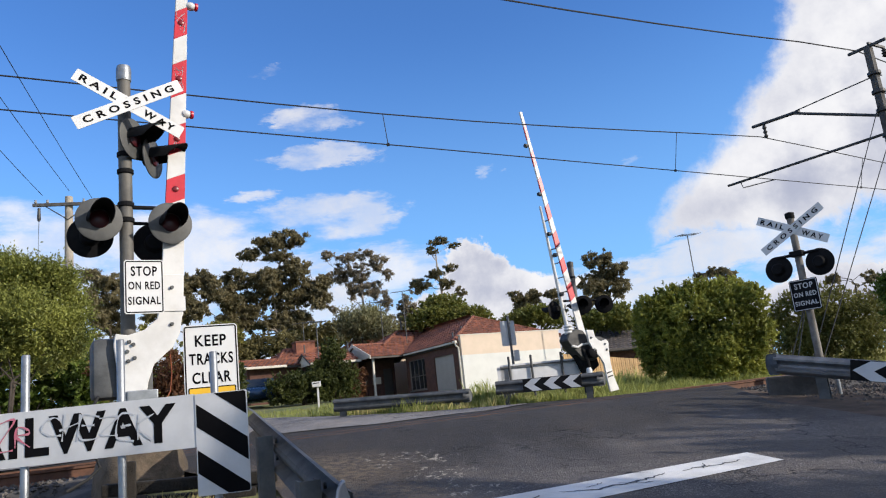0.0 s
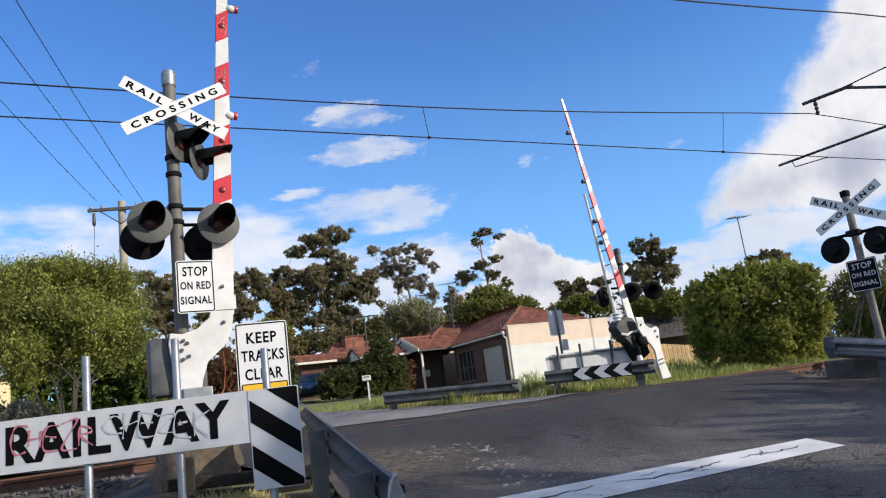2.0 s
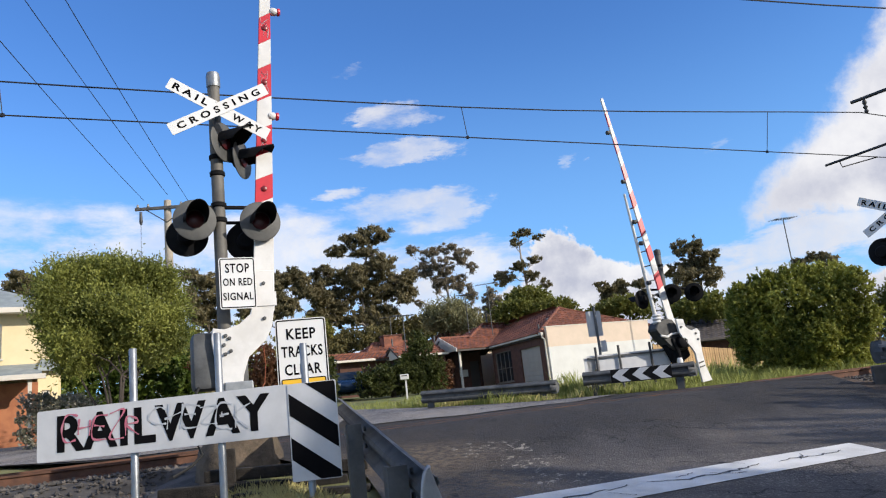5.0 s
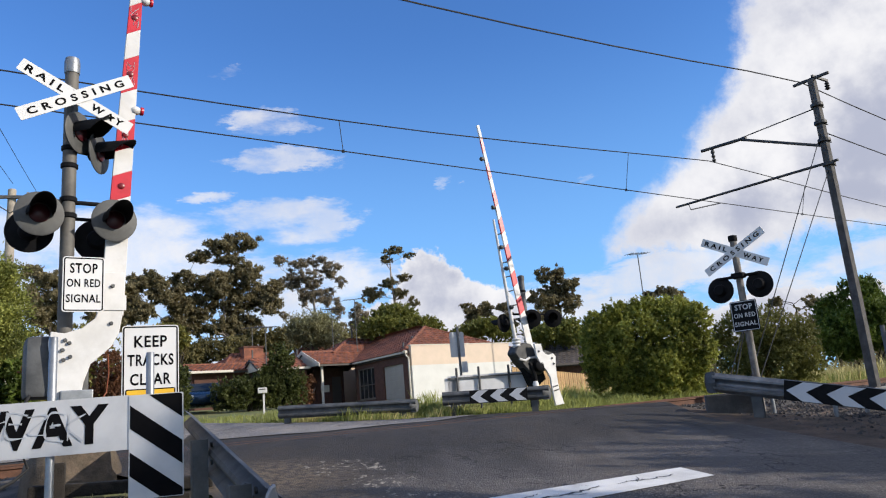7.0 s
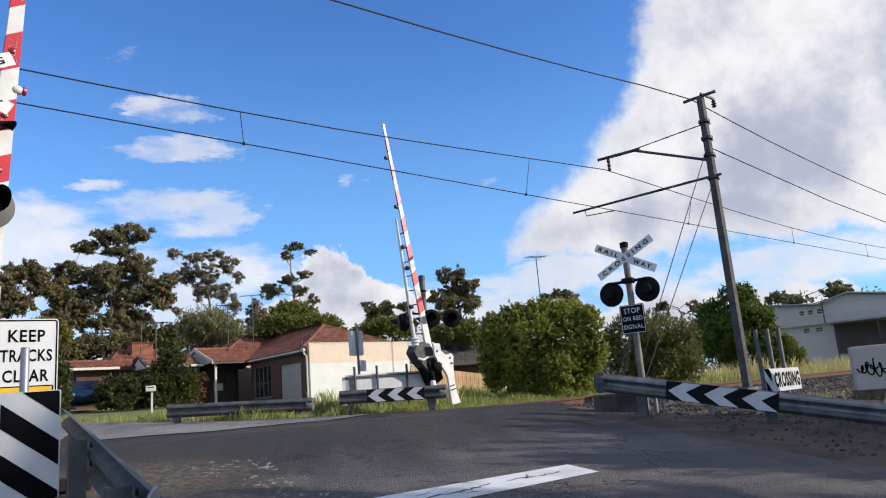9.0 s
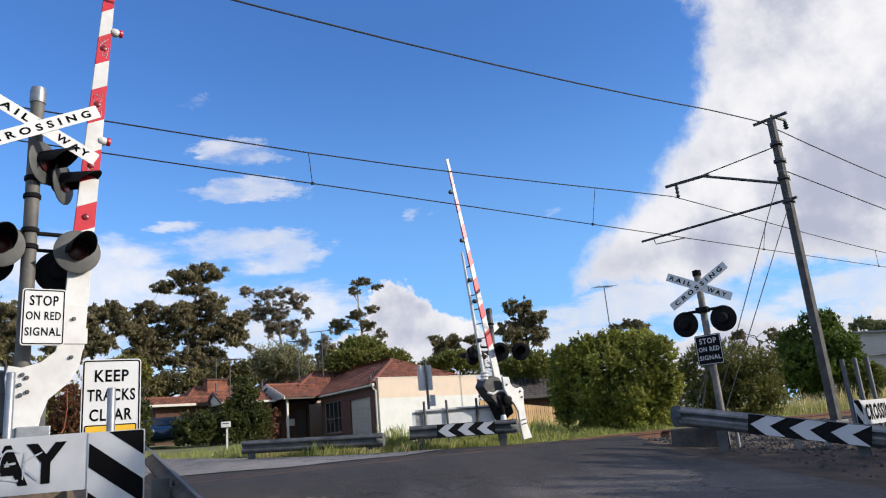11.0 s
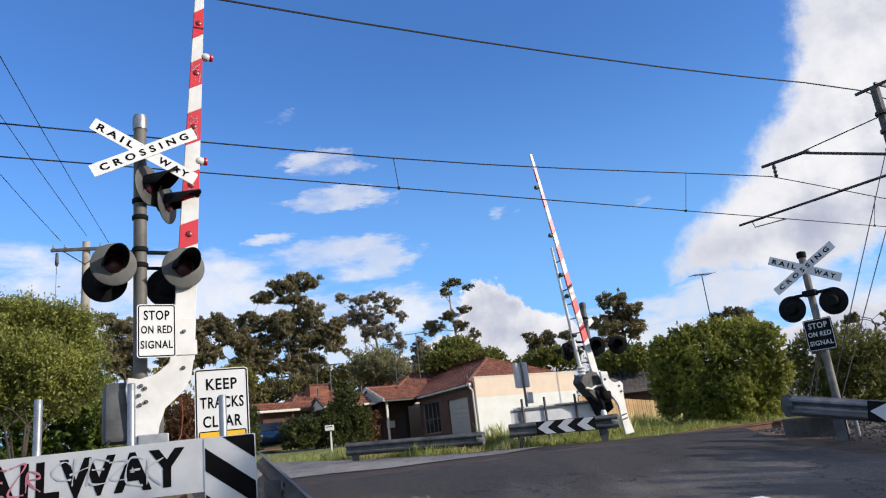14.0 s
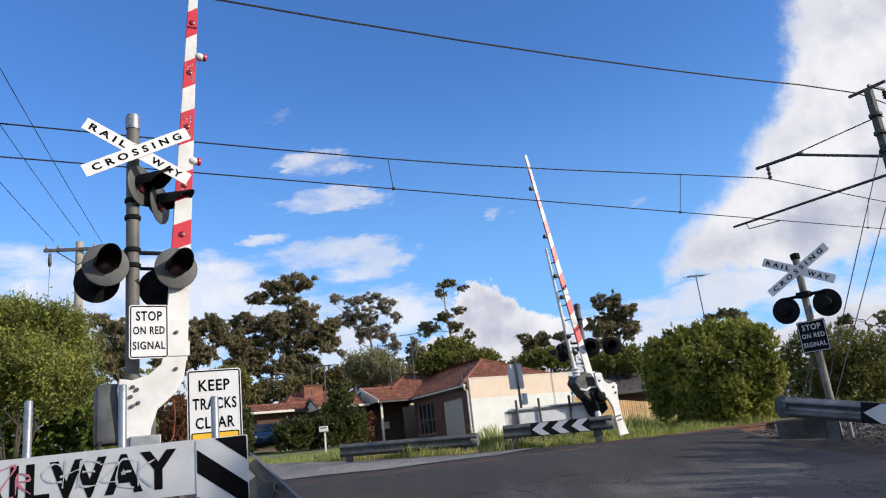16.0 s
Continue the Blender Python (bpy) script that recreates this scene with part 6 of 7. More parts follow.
def second_house():
    x, y = spot(6.3, 33.0)
    base = EYE + 1.1
    ob = thing("house", pose(x, y, base, 0, 0, TURN), "second single-storey brick house with red tiled gables", "house", "houses")
    E = lambda z: z - 1.1
    ez = E(3.45)
    part("front_wall", wall((0, 0), (9.4, 0), -0.6, ez, 0.22)[0], "brick", ob, "shaded brick wall")
    part("side_wall", wall((0, 8), (0, 0), -0.6, ez, 0.22)[0], "brick", ob)
    wz, hz = E(4.05), E(4.9)
    roof_face(ob, [(-0.1, -0.6, ez), (4.5, -0.6, ez), (4.5, 2.0, wz), (-0.1, 2.0, wz)])
    roof_face(ob, [(4.5, 4.6, ez), (-0.1, 4.6, ez), (-0.1, 2.0, wz), (4.5, 2.0, wz)])
    ridge_caps(ob, (-0.1, 2.0, wz), (4.5, 2.0, wz))
    h = [(1.6, 0.2, ez), (9.6, 0.2, ez), (9.6, 9.0, ez), (1.6, 9.0, ez)]
    k1, k2 = (3.7, 4.6, hz), (6.8, 4.6, hz)
    roof_face(ob, [h[0], h[1], k2, k1])
    roof_face(ob, [h[3], h[0], k1])
    roof_face(ob, [h[1], h[2], k2])
    ridge_caps(ob, k1, k2); ridge_caps(ob, h[0], k1); ridge_caps(ob, h[1], k2)
    part("gable", plate([(-0.4, ez - 0.05), (2.0, wz - 0.1), (4.4, ez - 0.05)], 0.05, Matrix.Translation((-0.02, 0, 0)) @ Matrix.Rotation(radians(90), 4, "Z")), "trim", ob, "pale boarded gable")
    part("gutter", box(2.6, 0.14, 0.14, Matrix.Translation((0.8, -0.66, ez - 0.02)), 0.02), "trim", ob)
    # small gable towards the street
    sz = E(3.3)
    ap = E(4.05)
    roof_face(ob, [(2.9, -2.6, sz), (6, -2.6, sz), (6, -1.1, ap), (2.9, -1.1, ap)])
    roof_face(ob, [(6, 0.4, sz), (2.9, 0.4, sz), (2.9, -1.1, ap), (6, -1.1, ap)])
    part("gable", plate([(-2.5, sz - 0.05), (-1.1, ap - 0.08), (0.3, sz - 0.05)], 0.05, Matrix.Translation((3.05, 0, 0)) @ Matrix.Rotation(radians(90), 4, "Z")), "trim", ob, "pale boarded gable")
    part("side_wall", wall((3.3, 0), (3.3, -2.3), -0.6, sz, 0.2)[0], "brick", ob)
    part("side_wall", wall((3.3, -2.3), (6, -2.3), -0.6, sz, 0.2)[0], "brick", ob)
    part("gutter", box(3.2, 0.12, 0.12, Matrix.Translation((4.5, -2.65, sz))), "trim", ob)
    ch = part("chimney", box(1.3, 0.9, 1.0, Matrix.Translation((4.7, 3.6, E(4.72)))), "tile", ob, "square red-brown brick chimney")
    part("chimney_cap", box(1.4, 1.0, 0.1, Matrix.Translation((4.7, 3.6, E(5.25)))), "brick", ch)
    for px in (4.2, 7.2):
        part("vent_pipe", rod((px, 2.0, E(3.8)), (px, 2.0, E(4.9)), 0.05), "galv_dull", ob)


def dark_house():
    x, y = 8.6, 42.5
    base = ground_z(x, y)
    ob = thing("house", pose(x, y, base, 0, 0, 12), "low house with a dark tiled hip roof behind the paling fence", "house", "houses")
    E = lambda z: EYE + z - base
    part("wall", wall((0.2, 0.3), (7, 0.3), -0.4, E(2.2), 0.2)[0], "brick", ob, "shaded wall")
    part("wall", wall((0.2, 6), (0.2, 0.3), -0.4, E(2.2), 0.2)[0], "brick", ob)
    roof_face(ob, [(-0.4, -0.3, E(2.15)), (8, -0.3, E(2.15)), (6.5, 3, E(3.6)), (0.4, 3, E(3.6))], "tile_dark")
    roof_face(ob, [(-0.4, 6.3, E(2.15)), (-0.4, -0.3, E(2.15)), (0.4, 3, E(3.6))], "tile_dark")
    part("gutter", box(8.4, 0.12, 0.12, Matrix.Translation((3.8, -0.36, E(2.15)))), "dark_trim", ob)


def yellow_house():
    x, y = -16.04, 21.05
    base = ground_z(x, y)
    ob = thing("house", pose(x, y, base, 0, 0, 36), "two-storey cream and orange brick house with slate porch", "house", "houses")
    E = lambda z: EYE + z - base
    part("brick_wall", wall((-8, -1.2), (0.6, -1.2), -0.3, E(2.1), 0.22, holes=((6.6, 7.5, 0.9, E(1.6)),))[0], "orange_brick", ob, "orange brick lower wall")
    bm, m = wall((0.55, -1.2), (1.1, -1.0), -0.3, E(2.5), 0.22, holes=((0.14, 0.38, E(0.5), E(1.85)),))
    part("bay_wall", bm, "cream", ob, "cream rendered bay")
    window(ob, m, 0.14, 0.38, E(0.5), E(1.85), 0, "trim")
    for k in range(4):
        for lean in (40, -40):
            part("lattice_bar", box(0.02, 0.02, 0.3, m @ Matrix.Translation((0.26, -0.02, E(1.0) + k * 0.22)) @ Matrix.Rotation(radians(lean), 4, "Y")), "white_gate", ob)
    part("bay_trim", box(0.08, 0.06, E(2.5) + 0.3, m @ Matrix.Translation((0.54, -0.03, (E(2.5) - 0.3) / 2))), "trim", ob)
    part("bay_trim", box(0.66, 0.08, 0.16, m @ Matrix.Translation((0.28, -0.04, E(2.42)))), "trim", ob)
    part("bay_wall", wall((1.1, -1.0), (1.1, 4), -0.3, E(2.5), 0.22)[0], "cream", ob)
    bm, m = wall((-8, 0.2), (0.8, 0.2), E(2.1), E(4.5), 0.22, holes=((6.9, 7.6, E(3.0), E(4.1)),))
    part("upper_wall", bm, "cream", ob, "cream upper wall")
    window(ob, m, 6.9, 7.6, E(3.0), E(4.1), 0, "trim")
    part("upper_wall", wall((0.8, 0.2), (0.8, 6), E(2.1), E(4.5), 0.22)[0], "cream", ob)
    part("roof", slab([(-9, -0.5, E(4.5)), (1.5, -0.5, E(4.5)), (-1.5, 3.5, E(6.1)), (-9, 3.5, E(6.1))], 0.14), "slate", ob, "grey slate roof")
    part("roof", slab([(1.5, -0.5, E(4.5)), (1.5, 7, E(4.5)), (-1.5, 3.5, E(6.1))], 0.14), "slate", ob)
    part("eaves", box(10.4, 0.3, 0.16, Matrix.Translation((-3.8, -0.42, E(4.42)))), "trim", ob)
    part("eaves", box(0.3, 7.4, 0.16, Matrix.Translation((1.42, 3.2, E(4.42)))), "trim", ob)
    part("porch_roof", slab([(-8, -2.6, E(2.2)), (0.7, -2.6, E(2.2)), (0.7, 0.1, E(2.8)), (-8, 0.1, E(2.8))], 0.1), "slate", ob, "slate porch roof")
    part("porch_roof", slab([(0.6, -1.6, E(2.5)), (1.4, -1.3, E(2.5)), (1.3, 0.6, E(2.95)), (0.7, 0.1, E(2.95))], 0.1), "slate", ob)
    part("gutter", box(8.8, 0.12, 0.14, Matrix.Translation((-3.6, -2.64, E(2.15)))), "trim", ob)
    for px in (0.4, -2.6):
        part("porch_post", box(0.1, 0.1, E(2.1) + 0.3, Matrix.Translation((px, -2.5, (E(2.1) - 0.3) / 2))), "trim", ob, "cream porch post")


def board_house():
    x, y = 43.0, 61.5
    base = ground_z(x, y)
    ob = thing("house", pose(x, y, base, 0, 0, -37.7), "two-storey grey weatherboard house with low metal roofs", "house", "houses")
    E = lambda z: EYE + z - base
    spots = (2.5, 3.22, 3.95)
    bm, m = wall((-1.0, 0), (11.5, 0), E(4.2), E(5.85), 0.2, holes=[(u + 1.0, u + 1.52, E(5.08), E(5.6)) for u in spots])
    body = part("front_wall", bm, "weatherboard", ob, "grey weatherboard upper wall")
    for u in spots:
        window(ob, m, u + 1.0, u + 1.52, E(5.08), E(5.6), 0)
    for k in range(5):
        part("board", box(12.4, 0.03, 0.15, Matrix.Translation((5.25, -0.11, E(4.28) + k * 0.165)) @ Matrix.Rotation(radians(6), 4, "X")), "weatherboard", body)
    part("gable_wall", plate([(-1.0, E(5.86)), (4.4, E(5.86)), (3.7, E(5.95)), (-1.0, E(6.4))], 0.16, Matrix.Translation((0, -0.08, 0))), "weatherboard", ob)
    part("gable_wall", plate([(4.6, E(5.86)), (11.5, E(5.86)), (11.5, E(5.9)), (6.6, E(6.6)), (4.6, E(6.1))], 0.16, Matrix.Translation((0, -0.08, 0))), "weatherboard", ob)
    part("roof", slab([(-1.8, -0.6, E(6.62)), (4.4, -0.6, E(6.02)), (4.4, 7, E(6.02)), (-1.8, 7, E(6.62))], 0.12), "roof_metal", ob, "low grey metal roof")
    part("roof", slab([(4.2, -0.6, E(6.08)), (6.6, -0.6, E(6.78)), (6.6, 7, E(6.78)), (4.2, 7, E(6.08))], 0.12), "roof_metal", ob)
    part("roof", slab([(6.6, -0.6, E(6.78)), (12.2, -0.6, E(5.95)), (12.2, 7, E(5.95)), (6.6, 7, E(6.78))], 0.12), "roof_metal", ob)
    part("corner_board", box(0.12, 0.06, 1.6, Matrix.Translation((4.5, -0.12, E(5.0)))), "dark_trim", ob)
    bm, m = wall((-1.0, 0.4), (11.5, 0.4), -0.4, E(4.2), 0.2, holes=((3.6, 4.2, E(3.5), E(4.0)), (4.6, 5.3, E(3.5), E(4.0))))
    part("lower_wall", bm, "weatherboard", ob, "shaded lower wall")
    window(ob, m, 3.6, 4.2, E(3.5), E(4.0), 0)
    window(ob, m, 4.6, 5.3, E(3.5), E(4.0), 0)
    part("carport_roof", box(7, 3, 0.15, Matrix.Translation((8.4, -1.4, E(4.1)))), "roof_metal", ob)
    # dark panel put before the wall for the shade inside the carport
    part("carport_wall", box(6.4, 0.1, 2.6, Matrix.Translation((8.4, 0.22, E(2.7)))), "dark_trim", ob)
    for px in (5.1, 8.4, 11.7):
        part("carport_post", box(0.1, 0.1, E(4.05), Matrix.Translation((px, -2.8, E(4.05) / 2))), "dark_trim", ob)


main_house()
second_house()
dark_house()
yellow_house()
board_house()


def paling_fence():
    a, b = Vector((4.9, 32.9)), Vector((11.2, 36.6))
    way = b - a
    base = ground_z(*a)
    ob = thing("paling_fence", pose(a.x, a.y, base, 0, 0, math.degrees(math.atan2(way.y, way.x))), "upright timber paling fence, sunlit honey brown", "fence")
    count = 58
    mesh = None
    for k in range(count):
        u = k / (count - 1)
        g = ground_z(*(a + way * u)) - base
        top = EYE + 1.78 - 0.8 * u - base
        if mesh is None:
            pal = part("paling", box(0.112, 0.018, 1.0, Matrix.Translation((0, 0, 0.5)), 0.003), "paling", ob)
            mesh = pal.data
        else:
            pal = new("paling", mesh)
            pal.parent = ob
        pal.matrix_basis = Matrix.Translation((way.length * u, 0.008 * (k % 2), g - 0.05)) @ Matrix.Diagonal((1, 1, max(0.4, top - g), 1))
    for dz in (-0.35, -0.85):
        part("fence_rail", slab([(0, 0.02, EYE + 1.78 - base + dz), (way.length, 0.02, EYE + 0.98 - base + dz), (way.length, 0.07, EYE + 0.98 - base + dz), (0, 0.07, EYE + 1.78 - base + dz)], 0.08), "paling", ob)


paling_fence()


def antenna(x, y, z0, z1, turn, label, elements=7):
    base = ground_z(x, y)
    ob = thing("tv_antenna", pose(x, y, EYE + z0, 0, 0, turn), label, "antenna", "aerials")
    h = z1 - z0
    part("mast", rod((0, 0, 0), (0, 0, h), 0.028, seg=8), "galv_dull", ob)
    part("boom_tube", rod((-0.75, 0, h), (0.75, 0, h + 0.12), 0.02, seg=8), "galv_dull", ob)
    for k in range(elements):
        u = -0.7 + 1.4 * k / (elements - 1)
        part("element", rod((u, -0.35, h + 0.06 + u * 0.08), (u, 0.35, h + 0.06 + u * 0.08), 0.011, seg=6), "galv_dull", ob)


antenna(13.6, 39.8, 1.8, 7.75, 30, "tall thin television aerial behind the bush")
antenna(-6.9, 38.3, 2.7, 5.0, 60, "small television aerial on the tiled roof")
antenna(-2.8, 47.5, 3.5, 7.6, 20, "thin television aerial behind the roofs")
antenna(-4.4, 48.5, 3.5, 7.2, 70, "thin television aerial behind the roofs")
antenna(-9.9, 50, 3.9, 6.6, 10, "thin television aerial behind the second house")


def blue_car():
    x, y = -10.0, 37.6
    base = ground_z(x, y)
    ob = thing("car", pose(x, y, base, 0, 0, 108), "dark blue parked hatchback in front of the second house", "car")
    prof = [(-2.0, 0.35), (-2.05, 0.7), (-1.75, 0.86), (-0.95, 0.95), (-0.35, 1.36), (0.9, 1.42), (1.75, 1.05), (2.0, 0.9), (2.05, 0.4), (1.7, 0.25), (-1.7, 0.25)]
    part("body", plate(prof, 1.65, Matrix.Translation((0, -0.82, 0)), bevel=0.05), "car_blue", ob, "dark blue bodywork", smooth=True)
    part("side_window", plate([(-0.82, 0.97), (-0.3, 1.28), (0.85, 1.33), (1.3, 1.06)], 0.02, Matrix.Translation((0, -0.835, 0))), "glass", ob)
    part("windscreen", slab([(-0.98, -0.68, 1.0), (-0.98, 0.68, 1.0), (-0.42, 0.6, 1.37), (-0.42, -0.6, 1.37)], 0.02), "glass", ob)
    for px in (-1.3, 1.3):
        for py in (-0.78, 0.72):
            w = part("wheel", rod((px, py - 0.1, 0.31), (px, py + 0.1, 0.31), 0.31, seg=24), "rubber", ob, "black tyre")
            part("rim", rod((px, py - 0.11, 0.31), (px, py - 0.1, 0.31), 0.2, seg=18), "galv", w)
    for py in (-0.6, 0.6):
        part("headlight", box(0.06, 0.3, 0.14, Matrix.Translation((-2.03, py, 0.68)), 0.02), "galv", ob)


blue_car()


def letter_box():
    x, y = -5.3, 28.5
    base = ground_z(x, y)
    ob = thing("letterbox", pose(x, y, base, 0, 0, 10), "small white letterbox on a white post", "letterbox")
    part("post", box(0.07, 0.07, 0.8, Matrix.Translation((0.04, 0, 0.38)), 0.008), "white_gate", ob)
    part("box", box(0.34, 0.26, 0.2, Matrix.Translation((0, 0, 0.88)), 0.02), "white_gate", ob)
    part("slot", box(0.22, 0.01, 0.03, Matrix.Translation((0, -0.134, 0.92))), "black_metal", ob)


letter_box()

# ---- trees, shrubs and grass ----
def quads(name, verts, material, parent=None, per=4):
    """A mesh of loose leaves from an array of corners, so many to a leaf."""
    me = bpy.data.meshes.new(name)
    k = len(verts) // per
    me.vertices.add(len(verts))
    me.vertices.foreach_set("co", np.ascontiguousarray(verts, dtype=np.float32).ravel())
    me.loops.add(k * per)
    me.loops.foreach_set("vertex_index", np.arange(k * per, dtype=np.int32))
    me.polygons.add(k)
    me.polygons.foreach_set("loop_start", np.arange(0, k * per, per, dtype=np.int32))
    me.update(calc_edges=True)
    me.materials.append(M[material])
    ob = new(name, me)
    if parent: ob.parent = parent
    return ob


def leaves(rng, centres, length, width, droop=0.0):
    k = len(centres)
    u = rng.normal(size=(k, 3))
    u[:, 2] -= droop
    u /= np.linalg.norm(u, axis=1)[:, None]
    v = np.cross(u, rng.normal(size=(k, 3)))
    v /= np.linalg.norm(v, axis=1)[:, None]
    size = rng.uniform(0.6, 1.35, (k, 1))
    u, v = u * length * size / 2, v * width * size / 2
    return np.stack([centres - u, centres + v, centres + u, centres - v], 1).reshape(-1, 3)


def unit(v):
    return v / np.maximum(np.linalg.norm(v, axis=1), 1e-6)[:, None]


def sprays(rng, lobes, main, count, leaf, reach, rise, core=0.55):
    """Leaves set along short twigs that stand out of lobes (x, y, z, rx, ry, rz); rise: how far the twigs turn up."""
    lobes = np.array(lobes)
    share = lobes[:, 3] * lobes[:, 5] + 1e-6
    share[:main] *= core
    per = 12
    pick = rng.choice(len(lobes), count // per, p=share / share.sum())
    out = unit(rng.normal(size=(len(pick), 3)))
    depth = np.where(rng.random(len(pick)) < 0.75, rng.uniform(0.8, 1.0, len(pick)), rng.uniform(0.3, 0.8, len(pick)))
    # knots draw the twigs together, so that gaps open between them
    knots = unit(rng.normal(size=(260, 3)))
    near = knots[np.argmax(out @ knots.T, axis=1)]
    out = unit(out * 0.55 + near * 0.6)
    foot = lobes[pick, :3] + out * lobes[pick, 3:] * depth[:, None]
    way = unit(out * 0.6 + rng.normal(size=out.shape) * 0.42 + [0, 0, rise])
    long = rng.uniform(0.4, 1.0, (len(pick), 1)) * reach
    u = rng.random((len(pick), per, 1))
    mids = foot[:, None] + way[:, None] * long[:, None] * u + rng.normal(size=(len(pick), per, 3)) * reach * 0.09
    along = unit((way[:, None] * 0.8 + rng.normal(size=(len(pick), per, 3)) * 0.6).reshape(-1, 3))
    return blades(rng, mids.reshape(-1, 3), along, leaf, leaf * 0.42)


def blades(rng, centres, u, length, width):
    v = unit(np.cross(u, rng.normal(size=u.shape)))
    size = rng.uniform(0.6, 1.3, (len(u), 1))
    u, v = u * length * size / 2, v * width * size / 2
    return np.stack([centres - u, centres + v, centres + u, centres - v], 1).reshape(-1, 3)


def gum_clumps(rng, lobes, dense):
    """Round clumps of foliage (x, y, z, radius) spread through the lobes, with room between them."""
    out = []
    for cx, cy, cz, rx, ry, rz in lobes:
        size = (rx * ry * rz) ** (1 / 3)
        for k in range(max(8, int((52 if dense else 36) * size))):
            d = unit(rng.normal(size=(1, 3)))[0] * rng.uniform(0.15, 1.0) ** 0.5
            out.append((cx + d[0] * rx, cy + d[1] * ry, cz + d[2] * rz, rng.uniform(0.14, 0.36) * size ** 0.5))
    return np.array(out)


def tree(name, x, y, material, leaf, count, bark, label, lobes, seed):
    """lobes: sideways place, height over the eye, half width, half height."""
    rng = np.random.default_rng(seed)
    base = ground_z(x, y)
    away = math.hypot(x, y)
    side = Vector((y, -x)) / away
    back = Vector((x, y)) / away
    ob = thing(name, pose(x, y, base), label, "shrub" if "shrub" in name or "hedge" in name else "tree", "trees and shrubs")
    gum, bushy = name == "gum_tree", "shrub" in name or "hedge" in name
    full = []
    for u, h, rx, rz in lobes:
        ry = (rx + rz) / 2
        p = side * u + back * rng.uniform(-0.6, 0.6) * ry
        full.append((p.x, p.y, h + EYE - base, rx, ry, rz))
    low = min(f[2] - f[5] for f in full)
    top = max(f[2] + f[5] for f in full)
    thick = max(0.03, top * (0.0125 if gum else 0.008))
    bm = bmesh.new()
    if gum:
        clumps = gum_clumps(rng, full, "dense" in label or "dull" in label)
        share = clumps[:, 3] ** 2
        pick = rng.choice(len(clumps), count, p=share / share.sum())
        # each clump is a spray of twigs that turn up and out, leaves hanging along them
        twigs = 9
        aim = unit(rng.normal(size=(len(clumps) * twigs, 3)) * [1.0, 1.0, 0.75] + [0, 0, 0.25])
        aim *= rng.uniform(0.35, 1.75, (len(aim), 1))
        u = rng.uniform(0.1, 1.0, (count, 1))
        d = aim[pick * twigs + rng.integers(0, twigs, count)] * u + rng.normal(size=(count, 3)) * 0.24
        d[:, 2] = d[:, 2] * 0.8 - 0.12 * u[:, 0] ** 2
        mids = clumps[pick, :3] + d * clumps[pick, 3:]
        hang = unit(rng.normal(size=(count, 3)) * 0.8 + [0, 0, -0.7])
        quads("crown", blades(rng, mids, hang, leaf, leaf * 0.42), material, ob)
        # the leader, then each clump joined to the nearest lower fork
        mean = clumps[:, :2].mean(0)
        crest = clumps[np.argmax(clumps[:, 2])]
        way = [Vector((0, 0, -0.2)), Vector((mean[0] * 0.3, mean[1] * 0.3, low * 0.5)), Vector((mean[0] * 0.7 + 0.2, mean[1] * 0.7, low)), Vector((mean[0], mean[1], (low + crest[2]) / 2)), Vector(crest[:3])]
        sizes = [thick, thick * 0.85, thick * 0.7, thick * 0.5, thick * 0.12]
        pipe(way, sizes, 8, bm)
        nodes = [(p.lerp(q, k / 4), a + (b - a) * k / 4) for p, q, a, b in zip(way[1:], way[2:], sizes[1:], sizes[2:]) for k in range(4)]
        hub = Vector((mean[0], mean[1], low))
        for c in sorted(clumps, key=lambda c: (Vector(c[:3]) - hub).length):
            end = Vector(c[:3])
            fork, r = min(nodes, key=lambda q: (q[0] - end).length + 3.0 * max(0.0, q[0].z + 0.3 - end.z))
            r = max(0.018, r * 0.62)
            bend = fork.lerp(end, 0.5) + Vector(rng.normal(size=3)) * 0.12 * (end - fork).length
            pipe([fork, bend, end], [r, r * 0.8, r * 0.5], 5, bm)
            nodes += [(bend, r * 0.8), (end, r * 0.5)]
    else:
        soft = "feathery" in label or "light green tree with" in label
        if bushy and 0.2 < low < 1.9:
            # foliage down to the earth
            for cx, cy, cz, rx, ry, rz in list(full):
                deep = (cz - rz * 0.3) / 2
                if cz - rz < low + 0.6: full.append((cx * 1.04, cy * 1.04, deep, rx * 0.95, ry * 0.95, deep))
            if soft: full = [(a, b, c - 0.12, rx * 0.86, ry * 0.86, rz * 0.88) for a, b, c, rx, ry, rz in full]
        whole = list(full)
        for cx, cy, cz, rx, ry, rz in full:
            for k in range(16):
                d = unit(rng.normal(size=(1, 3)))[0]
                r = rng.uniform(0.18, 0.4)
                whole.append((cx + d[0] * rx * (0.98 - r), cy + d[1] * ry * (0.98 - r), cz + d[2] * rz * (0.98 - r), rx * r, ry * r, rz * r))
        v = sprays(rng, whole, len(full), count, leaf * 1.3, leaf * (8.0 if soft else 2.6), 0.9 if soft else 0.3, 0.22 if soft else 0.55)
        v[:, 2] = np.maximum(v[:, 2], 0.03)
        quads("crown", v, material, ob)
        stems = 7
